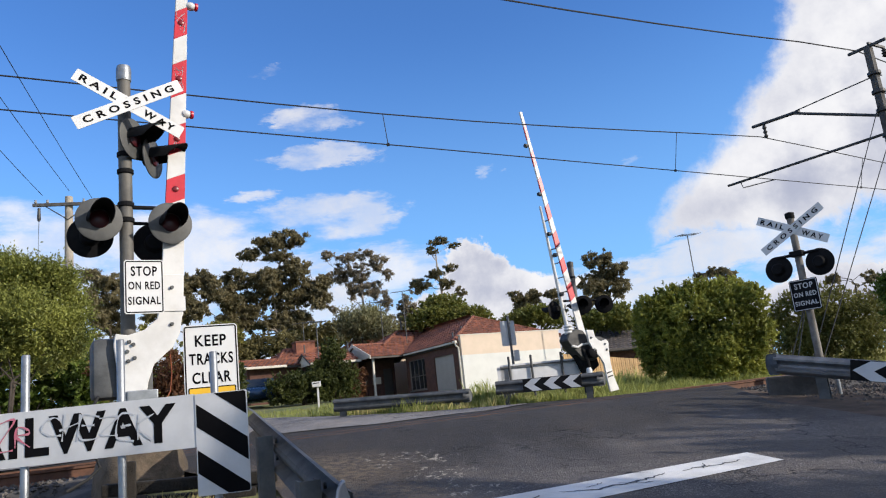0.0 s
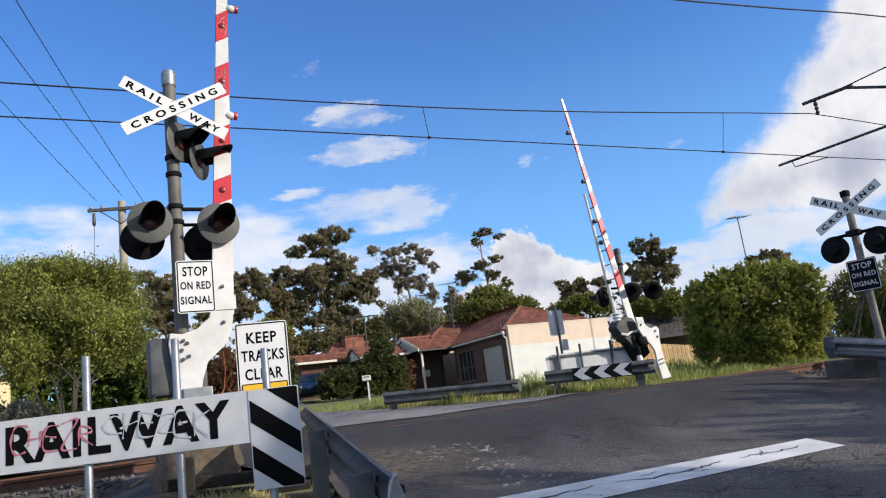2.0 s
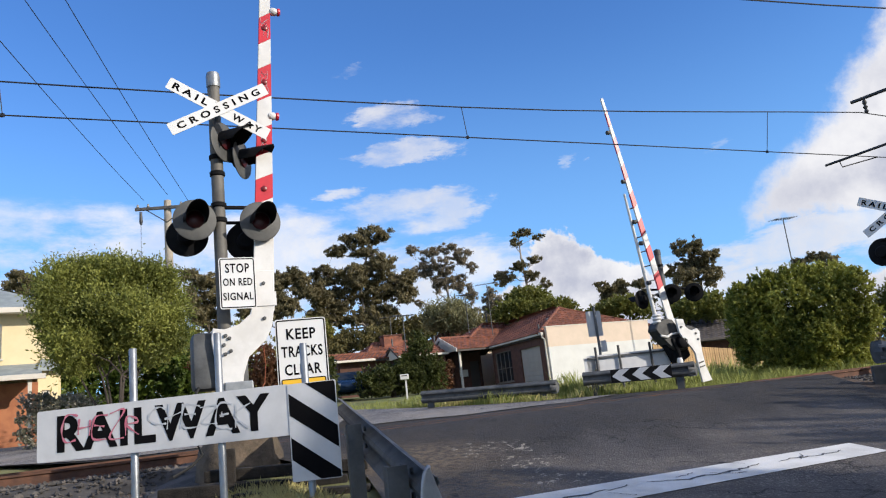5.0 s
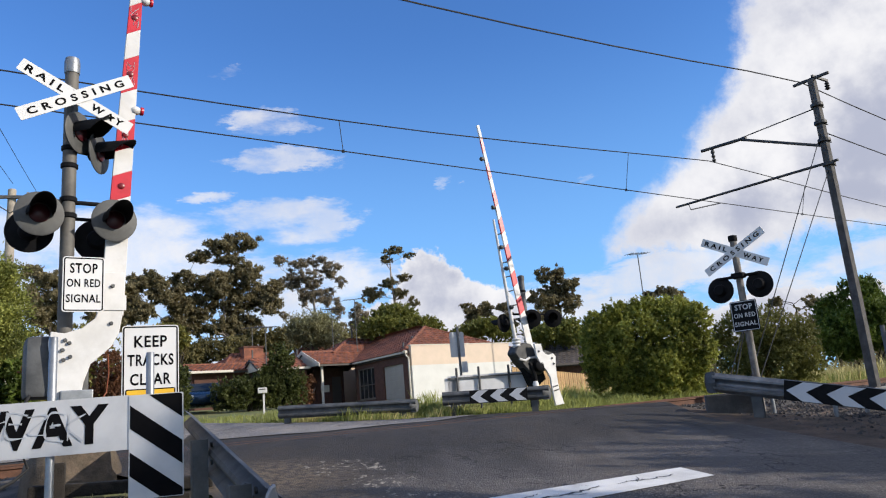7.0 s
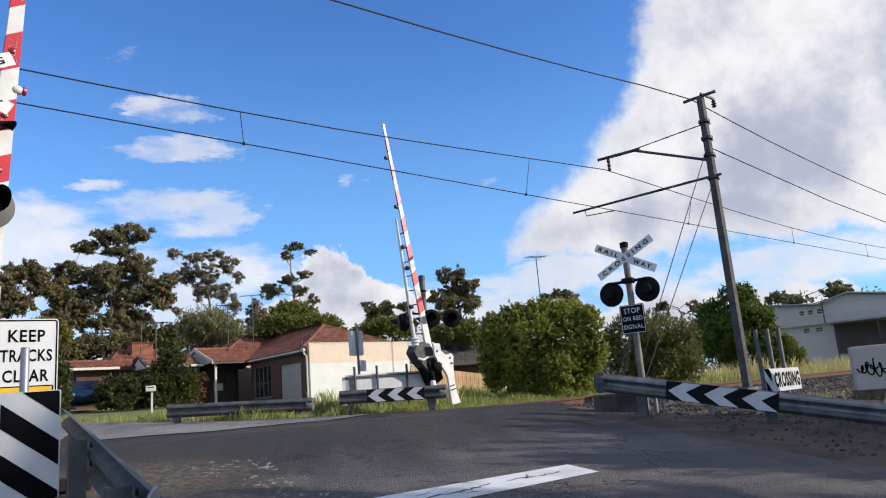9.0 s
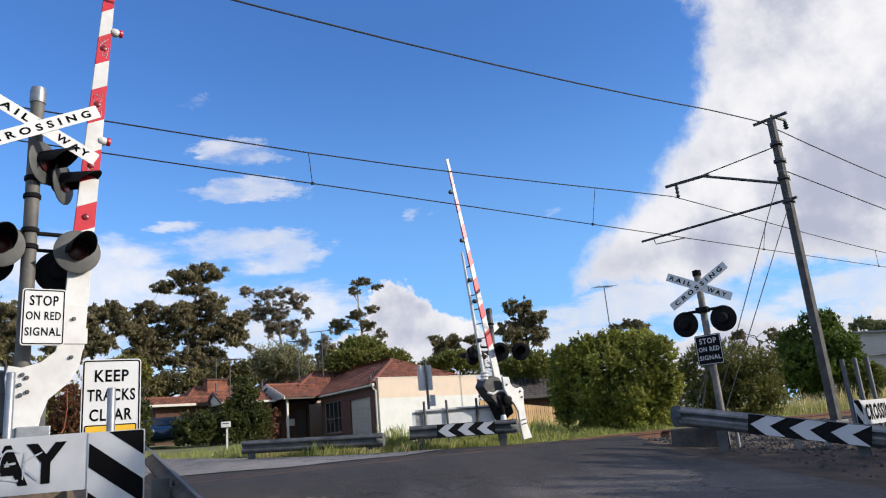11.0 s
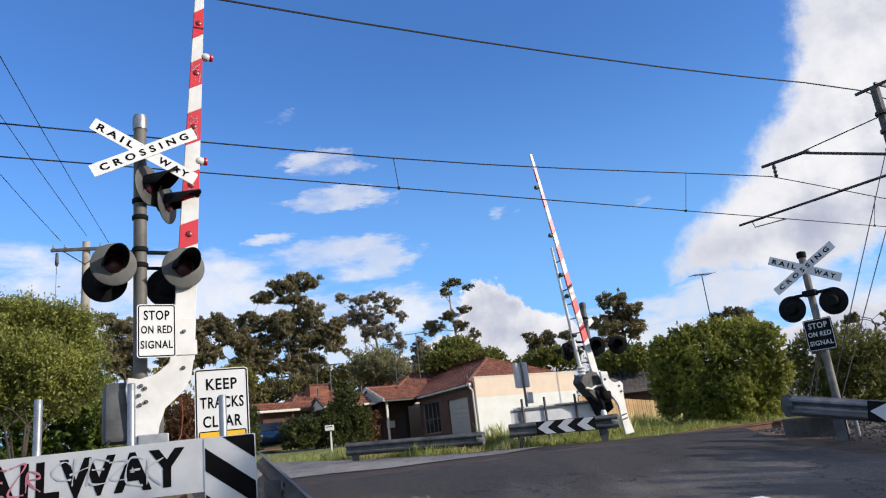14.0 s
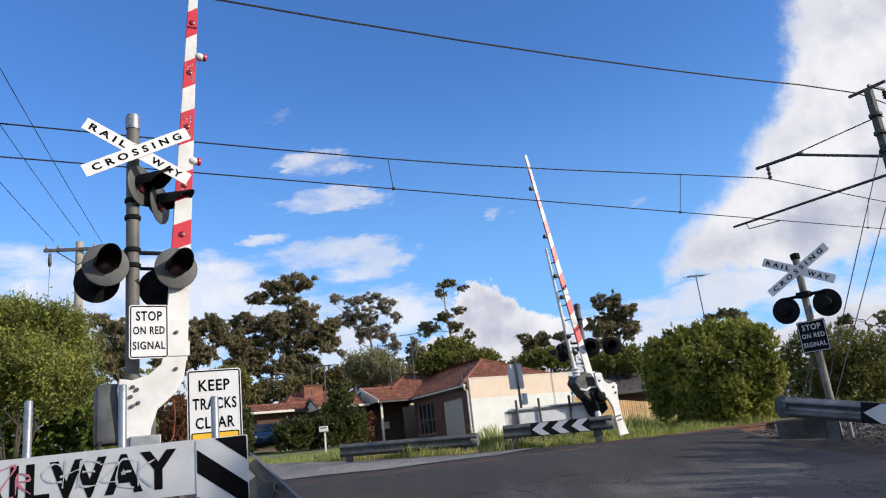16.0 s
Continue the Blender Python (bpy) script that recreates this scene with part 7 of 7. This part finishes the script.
        for k in range(stems):
            ox, oy = rng.uniform(-0.3, 0.3), rng.uniform(-0.2, 0.2)
            fork = max(0.35 * top, low * 0.9)
            mid = Vector((ox * 3 + full[0][0] * 0.1, oy * 2.5, fork))
            pipe([(ox, oy, -0.2), (ox * 1.5, oy * 1.4, fork * 0.5), mid], [thick, thick * 0.85, thick * 0.7], 8, bm)
            for j, f in enumerate(full):
                if j % stems != k: continue
                end = Vector(f[:3])
                bend = mid.lerp(end, 0.5) + Vector(rng.normal(size=3) * 0.05 * top)
                pipe([mid, bend, end], [thick * 0.6, thick * 0.4, thick * 0.12], 6, bm)
                for q in range(3):
                    tip = end + Vector(rng.normal(size=3)) * 0.33 * min(f[3], f[5])
                    pipe([bend.lerp(end, 0.3 + 0.25 * q), bend.lerp(tip, 0.6), tip], [thick * 0.28, thick * 0.18, thick * 0.06], 5, bm)
    part("trunk", bm, bark, ob, smooth=True)
    return ob


TREES = [
    ("low_hedge", -11.64, 16.88, "leaf_flower", 0.06, 14000, "bark", "low garden hedge dotted with pale flowers",
     [(-0.66, 1.2, 0.32, 0.22), (-0.25, 1.18, 0.35, 0.25), (0.24, 1.1, 0.35, 0.22), (0.67, 1.03, 0.28, 0.17)]),
    ("gum_tree", -13.72, 58.41, "leaf_gum", 0.2, 150000, "bark_pale", "tall dark gum tree with dense clumped crown",
     [(1.46, 14.98, 1.57, 0.69), (-0.35, 14.43, 1.29, 0.6), (-1.79, 13.76, 0.83, 0.51), (0.34, 13.44, 1.11, 0.46), (1.77, 12.07, 1.38, 1.01), (2.79, 10.34, 1.2, 1.2), (0.93, 10.05, 1.48, 1.2), (-0.67, 11.32, 1.52, 1.2), (-1.78, 9.82, 1.29, 1.15), (3.61, 9.55, 0.74, 1.01), (1.73, 8.09, 1.11, 0.83), (-0.08, 8.03, 1.29, 0.83), (-2.95, 11.7, 1.2, 0.92), (-3.32, 10.07, 1.11, 1.2), (-2.04, 8.24, 1.29, 0.83), (-3.57, 8.54, 1.01, 0.92), (3.93, 10.98, 0.55, 0.65)]),
    ("gum_tree", -7.19, 62.59, "leaf_gum_pale", 0.14, 52000, "bark_pale", "sparse grey-leaved gum tree with pale limbs",
     [(-2.59, 13.81, 0.73, 0.44), (-1.01, 13.52, 0.87, 0.53), (0.47, 13.77, 0.97, 0.44), (1.5, 12.8, 0.87, 0.68), (2.45, 11.83, 0.48, 0.53), (-0.13, 12.13, 1.21, 0.87), (-1.72, 12.19, 0.97, 0.87), (-2.63, 11.74, 0.48, 0.53), (0.74, 10.74, 1.16, 0.82), (-0.63, 10.47, 0.82, 0.73), (1.63, 9.79, 0.87, 0.68), (2.16, 9.04, 0.58, 0.44), (-2.5, 9.14, 0.48, 0.29), (2.25, 7.7, 0.58, 0.44)]),
    ("willow_tree", -6.25, 53.64, "leaf_willow", 0.15, 20000, "bark", "soft grey-green feathery tree behind the roofs",
     [(0.07, 6.4, 1.41, 1.08), (-1.01, 6.3, 0.83, 0.83), (0.94, 5.86, 1.0, 0.83)]),
    ("gum_tree", -0.35, 75.0, "leaf_gum", 0.17, 26000, "bark_pale", "slender gum tree with flat layered clumps",
     [(0.14, 16.99, 0.98, 0.46), (1.83, 16.29, 0.75, 0.29), (-0.49, 15.95, 0.81, 0.4), (-0.5, 13.47, 1.15, 0.52), (1.12, 13.96, 0.86, 0.4), (-1.79, 12.67, 1.27, 0.75), (-2.66, 12.14, 0.81, 0.52), (0.46, 12.36, 1.04, 0.52), (1.9, 11.44, 0.69, 0.52)]),
    ("gum_tree", -3.99, 73.89, "leaf_gum_pale", 0.22, 11000, "bark", "thin brownish gum tree behind the aerials",
     [(-0.14, 10.63, 0.91, 0.97), (-0.49, 8.97, 1.14, 0.91), (0.63, 9.45, 0.8, 0.91)]),
    ("broad_tree", 0.42, 50.0, "leaf_green", 0.15, 30000, "bark", "rounded bright green tree behind the roof",
     [(-0.8, 6.64, 1.61, 0.92), (-1.78, 5.87, 1.54, 0.69), (0.73, 5.69, 1.73, 0.69), (1.84, 5.22, 0.96, 0.38)]),
    ("broad_tree", -9.45, 67.34, "leaf_wood", 0.2, 24000, "bark", "dull olive trees closing the gap behind the roofs",
     [(-2.87, 7.72, 1.57, 0.89), (-0.99, 7.81, 1.46, 0.94), (-4.26, 8.18, 1.31, 0.94), (0.43, 7.33, 1.31, 0.73), (-1.71, 7.06, 2.09, 0.63), (5.57, 7.1, 1.57, 0.73), (3.83, 7.01, 1.31, 0.63)]),
    ("broad_tree", -14.62, 54.06, "leaf_wood", 0.18, 26000, "bark", "brownish olive bushes behind the second house",
     [(0.6, 5.69, 1.64, 0.95), (-0.54, 5.05, 1.29, 0.86), (1.8, 5.62, 0.95, 0.69), (-1.61, 5.68, 1.08, 1.08), (2.73, 5.97, 0.95, 0.69), (-2.98, 5.56, 1.29, 1.08)]),
    ("broad_tree", -13.54, 43.96, "leaf_olive", 0.14, 12000, "bark", "yellow-green tree behind the tiled roof",
     [(0.03, 5.85, 0.78, 0.57), (0.56, 5.45, 0.64, 0.5), (-0.59, 5.65, 0.78, 0.64)]),
    ("gum_tree", 7.32, 59.55, "leaf_gum", 0.17, 24000, "bark", "dark gum trees behind the far boom gate",
     [(-0.95, 7.54, 0.92, 0.88), (-1.73, 8.21, 0.65, 0.51), (-0.21, 8.09, 0.65, 0.6), (1.31, 7.96, 0.6, 0.51), (1.58, 6.77, 0.69, 0.69)]),
    ("broad_tree", 5.85, 50.66, "leaf_green", 0.15, 16000, "bark", "low green tree behind the pale wall",
     [(0.08, 5.34, 1.49, 0.71), (-1.31, 5.14, 0.98, 0.55), (1.22, 4.93, 0.86, 0.63)]),
    ("gum_tree", 12.57, 56.62, "leaf_gum", 0.17, 46000, "bark", "dome-shaped dark gum tree beyond the crossing",
     [(-0.48, 9.94, 1.16, 0.76), (-1.21, 8.45, 1.25, 0.8), (0.1, 8.51, 0.98, 0.85), (-0.64, 7.36, 1.56, 1.07), (1.13, 8.9, 0.76, 0.53), (1.09, 7.64, 0.8, 0.8)]),
    ("broad_tree", 9.44, 45.02, "leaf_green", 0.15, 15000, "bark", "green shrubby tree behind the dark roof",
     [(-0.13, 4.17, 1.27, 0.64), (-0.98, 4.11, 0.85, 0.5), (1.11, 4.13, 1.06, 0.78)]),
    ("gum_tree", 19.69, 53.49, "leaf_gum", 0.2, 10000, "bark", "gum tree showing over the big hedge",
     [(0.04, 7.54, 0.79, 0.39), (0.81, 6.92, 0.74, 0.48), (-0.85, 7.29, 0.44, 0.31)]),
    ("gum_tree", 31.93, 57.76, "leaf_gum", 0.2, 6000, "bark", "far brown gum tree beside the dark tree",
     [(-1.21, 6.54, 0.71, 0.46), (1.21, 6.37, 0.66, 0.51)]),
    ("broad_shrub", 7.15, 21.33, "leaf_bright", 0.075, 120000, "bark", "large boxy bright green bush beside the line",
     [(-1.36, 2.08, 0.38, 0.48), (-0.73, 2.36, 0.48, 0.48), (0.04, 2.38, 0.55, 0.52), (0.87, 2.29, 0.59, 0.52), (1.49, 1.95, 0.45, 0.52), (1.49, 1.14, 0.42, 0.66), (-1.56, 1.36, 0.35, 0.69), (-1.06, 1.74, 0.52, 0.73), (-0.14, 1.65, 0.69, 0.78), (0.84, 1.46, 0.69, 0.78), (-0.64, 0.94, 0.66, 0.66), (0.34, 0.79, 0.73, 0.66), (1.05, 0.56, 0.59, 0.55), (-1.43, 0.68, 0.43, 0.45), (-0.62, 0.42, 0.66, 0.38), (0.29, 0.27, 0.66, 0.35), (1.14, 0.22, 0.48, 0.38)]),
    ("broad_shrub", 12.28, 24.05, "leaf_cypress", 0.06, 80000, "bark", "broad soft olive green bush behind the signal",
     [(-1.05, 1.77, 0.79, 0.79), (-0.08, 1.86, 0.91, 0.71), (0.69, 1.42, 0.83, 0.79), (1.03, 0.65, 0.46, 0.73), (-0.8, 0.84, 1.04, 0.79), (0.2, 0.64, 0.93, 0.79)]),
    ("broad_tree", 22.8, 35.27, "leaf_dark", 0.13, 60000, "bark", "dense dark green tree beyond the pole",
     [(0.19, 4.24, 0.97, 0.71), (-1.07, 3.34, 1.03, 0.9), (0.6, 3.0, 1.23, 0.84), (-0.74, 1.99, 1.61, 1.1), (1.02, 2.01, 1.1, 0.77)]),
    ("broad_shrub", 23.3, 32.51, "leaf_green", 0.13, 20000, "bark", "sunlit green shrub below the weatherboard house",
     [(-0.3, 1.29, 0.8, 0.61), (0.3, 0.84, 0.55, 0.37)]),
    ("gum_tree", 51.56, 67.57, "leaf_gum_green", 0.26, 12000, "bark", "far gum trees over the weatherboard house",
     [(-2.34, 7.91, 1.96, 0.72), (-0.86, 7.34, 1.31, 0.52), (3.2, 7.88, 1.7, 0.91)]),
    ("broad_tree", -9.89, 16.22, "leaf_light", 0.062, 130000, "bark", "rounded light green tree with several thin stems",
     [(-1.1, 3.77, 0.5, 0.44), (-1.28, 3.14, 0.39, 0.66), (-0.52, 3.99, 0.66, 0.41), (0.21, 3.9, 0.66, 0.44), (0.89, 3.73, 0.61, 0.44), (1.31, 2.98, 0.5, 0.58), (1.42, 2.28, 0.39, 0.39), (-0.41, 3.09, 0.88, 0.66), (0.43, 2.9, 0.8, 0.66), (-0.89, 2.33, 0.55, 0.5), (-0.07, 2.24, 0.73, 0.41), (0.78, 2.09, 0.58, 0.39), (-0.78, 1.83, 0.35, 0.26)]),
    ("gum_tree", -16.97, 36.22, "leaf_gum", 0.14, 28000, "bark", "brownish gum tree behind the light green tree",
     [(-0.68, 8.37, 0.55, 0.4), (0.19, 7.77, 0.74, 0.55), (-0.47, 6.76, 0.86, 1.11), (0.71, 6.92, 0.92, 0.98), (0.26, 5.76, 1.08, 0.74)]),
    ("gum_tree", -19.19, 53.67, "leaf_gum", 0.21, 60000, "bark", "dull gum trees behind the near signal",
     [(1.0, 11.17, 1.23, 0.88), (1.87, 10.21, 0.88, 0.83), (-0.35, 9.96, 1.1, 0.88), (0.41, 8.84, 1.31, 0.83), (-0.88, 8.35, 1.1, 0.83), (-2.06, 9.32, 1.1, 1.1)]),
    ("gum_tree", -27.12, 35.91, "leaf_gum", 0.2, 12000, "bark", "brown-green gum tree behind the yellow house",
     [(-0.02, 9.33, 0.76, 0.62), (0.56, 8.63, 0.69, 0.83), (-0.54, 8.41, 0.86, 0.86)]),
    ("broad_shrub", -5.71, 35.54, "leaf_deep", 0.1, 22000, "bark", "dark green shrub in front of the porch",
     [(0.02, 3.0, 0.6, 0.88), (-0.6, 2.2, 0.66, 0.6), (0.55, 2.1, 0.6, 0.5)]),
    ("low_hedge", -7.01, 35.31, "leaf_deep", 0.11, 16000, "bark", "clipped olive green hedge beside the car",
     [(-0.9, 1.8, 1.0, 0.55), (0.1, 1.9, 0.9, 0.6), (0.8, 1.65, 0.8, 0.51)]),
    ("broad_shrub", -4.88, 36.68, "leaf_rust", 0.11, 3000, "bark", "reddish garden shrub by the porch",
     [(-0.05, 2.06, 0.62, 0.29)]),
    ("broad_shrub", -9.75, 32.80, "leaf_deep", 0.12, 9000, "bark", "green shrub at the house corner",
     [(-0.2, 2.3, 0.5, 0.5), (0.1, 2.5, 0.4, 0.37)]),
    ("broad_shrub", -8.95, 22.27, "leaf_rust", 0.1, 9000, "bark", "rust-brown bush beyond the rails",
     [(0.3, 1.94, 0.58, 0.7), (0.97, 1.62, 0.45, 0.52), (-1.36, 2.25, 0.43, 0.55)]),
    ("broad_shrub", -21.06, 29.20, "leaf_olive", 0.16, 12000, "bark", "dull green garden trees beside the yellow house",
     [(0.07, 5.26, 0.87, 1.21), (0.82, 4.47, 1.11, 1.46), (-0.88, 4.11, 1.26, 1.18)]),
    ("broad_shrub", -13.71, 23.26, "leaf_dark", 0.14, 26000, "bark", "dark shrubs behind the light green tree",
     [(-1.71, 2.61, 0.83, 0.73), (-0.55, 2.41, 0.86, 0.78), (0.67, 2.48, 0.81, 0.79), (1.77, 2.68, 0.83, 0.96), (-1.73, 1.26, 0.99, 0.64), (-0.06, 1.3, 1.04, 0.66), (1.53, 1.32, 0.91, 0.68)]),
    ("broad_shrub", -11.58, 27.68, "leaf_olive", 0.14, 12000, "bark", "dull green shrubs beyond the near gate",
     [(-1.88, 2.86, 0.81, 1.07), (0.19, 3.13, 0.85, 1.2), (1.67, 2.57, 0.87, 1.1)]),
]
for i, row in enumerate(TREES):
    tree(*row, seed=100 + i)

# unseen tree row behind the camera's right shoulder, added to shade the near road
for i, (s, n) in enumerate(((7, -21.5), (11.5, -22.5), (16, -21.5), (20.5, -22.5), (25, -22), (30, -22.5))):
    x, y = spot(s, n)
    tree("shade_tree", x, y, "leaf_green", 0.26, 5000, "bark", "unseen tall leafy tree added to shade the near road", [(0, 4.4, 2.2, 2.6), (-1.3, 3.4, 1.6, 1.9), (1.3, 3.2, 1.7, 2.0), (0.2, 6.6, 1.7, 1.7), (0, 1.9, 1.8, 1.4)], seed=300 + i)

# three more out of view, added to darken the name board and right-hand road
tree("shade_tree", 13.5, 0.3, "leaf_green", 0.26, 8000, "bark", "unseen tall leafy tree added to shade the name board", [(0, 5.0, 1.6, 1.8), (-0.6, 3.5, 1.4, 1.4), (0.7, 3.2, 1.4, 1.4), (0, 1.6, 1.3, 1.2)], seed=320)
tree("shade_tree", 13.0, 5.0, "leaf_green", 0.26, 6000, "bark", "unseen small leafy tree added to shade the road", [(0, 2.4, 1.6, 1.2), (0.8, 1.2, 1.2, 1.0), (-0.8, 1.2, 1.2, 1.0)], seed=321)
tree("shade_tree", 12.5, 8.2, "leaf_green", 0.24, 5000, "bark", "unseen small leafy tree added to shade the road", [(0, 1.9, 1.5, 1.2), (0.7, 1.0, 1.1, 0.9), (-0.7, 1.0, 1.1, 0.9)], seed=322)


def far_woods():
    """A low uneven belt of trees closing the view all round."""
    rng = np.random.default_rng(9)
    pts = []
    for k in range(150):
        a = radians(-85 + 170 * k / 149 + rng.uniform(-0.4, 0.4))
        d = rng.uniform(90, 120)
        h = rng.uniform(5.0, 9.5)
        w = rng.uniform(3, 5.5)
        mid = np.array([d * math.sin(a), d * math.cos(a), EYE + 0.6 + h * 0.36])
        tuft = np.clip(rng.normal(size=(26, 3)), -1.7, 1.5) * [w * 0.45, w * 0.45, h * 0.28] + mid
        pick = rng.integers(0, 26, 800)
        pts.append(tuft[pick] + rng.normal(size=(800, 3)) * 0.45)
    ob = quads("far_woods", leaves(rng, np.concatenate(pts), 0.5, 0.34), "leaf_gum")
    tagged(ob, "far dark belt of trees closing the view", "woods", kind="stuff")


far_woods()


def grass(name, patches, material, label, seed):
    """Blades of grass. Each patch: s, n ranges along and across the line, blades, height."""
    rng = np.random.default_rng(seed)
    out = []
    for s0, s1, n0, n1, count, tall in patches:
        s, n = rng.uniform(s0, s1, count), rng.uniform(n0, n1, count)
        lump = np.array([noise.noise((a * 0.8, b * 0.8, seed)) for a, b in zip(s, n)])
        verge = np.interp(s, [-9.2, -8.6, -8.5, 0.83, 1.19, 1.84, 2.57, 3.37, 3.94, 6.5], [2.2, 2.2, 11.7, 11.68, 9.73, 6.99, 5.37, 4.10, 3.80, 2.4])
        keep = (lump > -0.25) & ((n < 0) | (n > verge))
        s, n, lump = s[keep], n[keep], lump[keep]
        xy = np.array([spot(a, b) for a, b in zip(s, n)])
        z = np.array([ground_z(a, b) for a, b in xy]) - 0.03
        h = tall * (0.55 + 0.9 * np.clip(lump + 0.25, 0, 1)) * rng.uniform(0.5, 1.2, len(s))
        a = rng.uniform(0, 6.28, len(s))
        w = 0.005 + 0.009 * h
        lean = rng.normal(size=(len(s), 2)) * h[:, None] * 0.28
        side = np.stack([np.cos(a) * w, np.sin(a) * w], 1)
        foot = np.concatenate([xy, z[:, None]], 1)
        tip = np.concatenate([xy + lean, (z + h)[:, None]], 1)
        mid = np.concatenate([xy + lean * 0.35, (z + h * 0.6)[:, None]], 1)
        wide = np.concatenate([side, 0 * z[:, None]], 1)
        out.append(np.stack([foot - wide, foot + wide, mid + wide * 0.8, tip, mid - wide * 0.8], 1).reshape(-1, 3))
    ob = quads(name, np.concatenate(out), material, per=5)
    tagged(ob, label, "grass", kind="stuff")


grass("long_grass", [(-6, 7.5, 3.0, 8.5, 26000, 0.27), (0, 5, 6.0, 9, 6000, 0.3), (6.6, 15, 2.2, 5.2, 16000, 0.34), (4.2, 7.2, 3.0, 7, 9000, 0.32), (-22, -4.6, 2.2, 7, 30000, 0.32), (8, 22, 4, 13, 9000, 0.45), (-3, 9, 8, 16, 7000, 0.2), (15, 26, 2.4, 4.5, 3500, 0.4)], "blade", "long green grass on the verge", 21)
grass("dry_grass", [(14, 50, 3.0, 16, 16000, 0.75), (-5.6, -3.95, -6.9, -3.8, 9000, 0.15), (-6.4, -4.6, -8.2, -5.6, 3000, 0.14), (-2, 6.5, 3.5, 8, 7000, 0.34), (9, 14, -7, -4.2, 900, 0.25)], "blade_dry", "straw-yellow dry grass", 22)
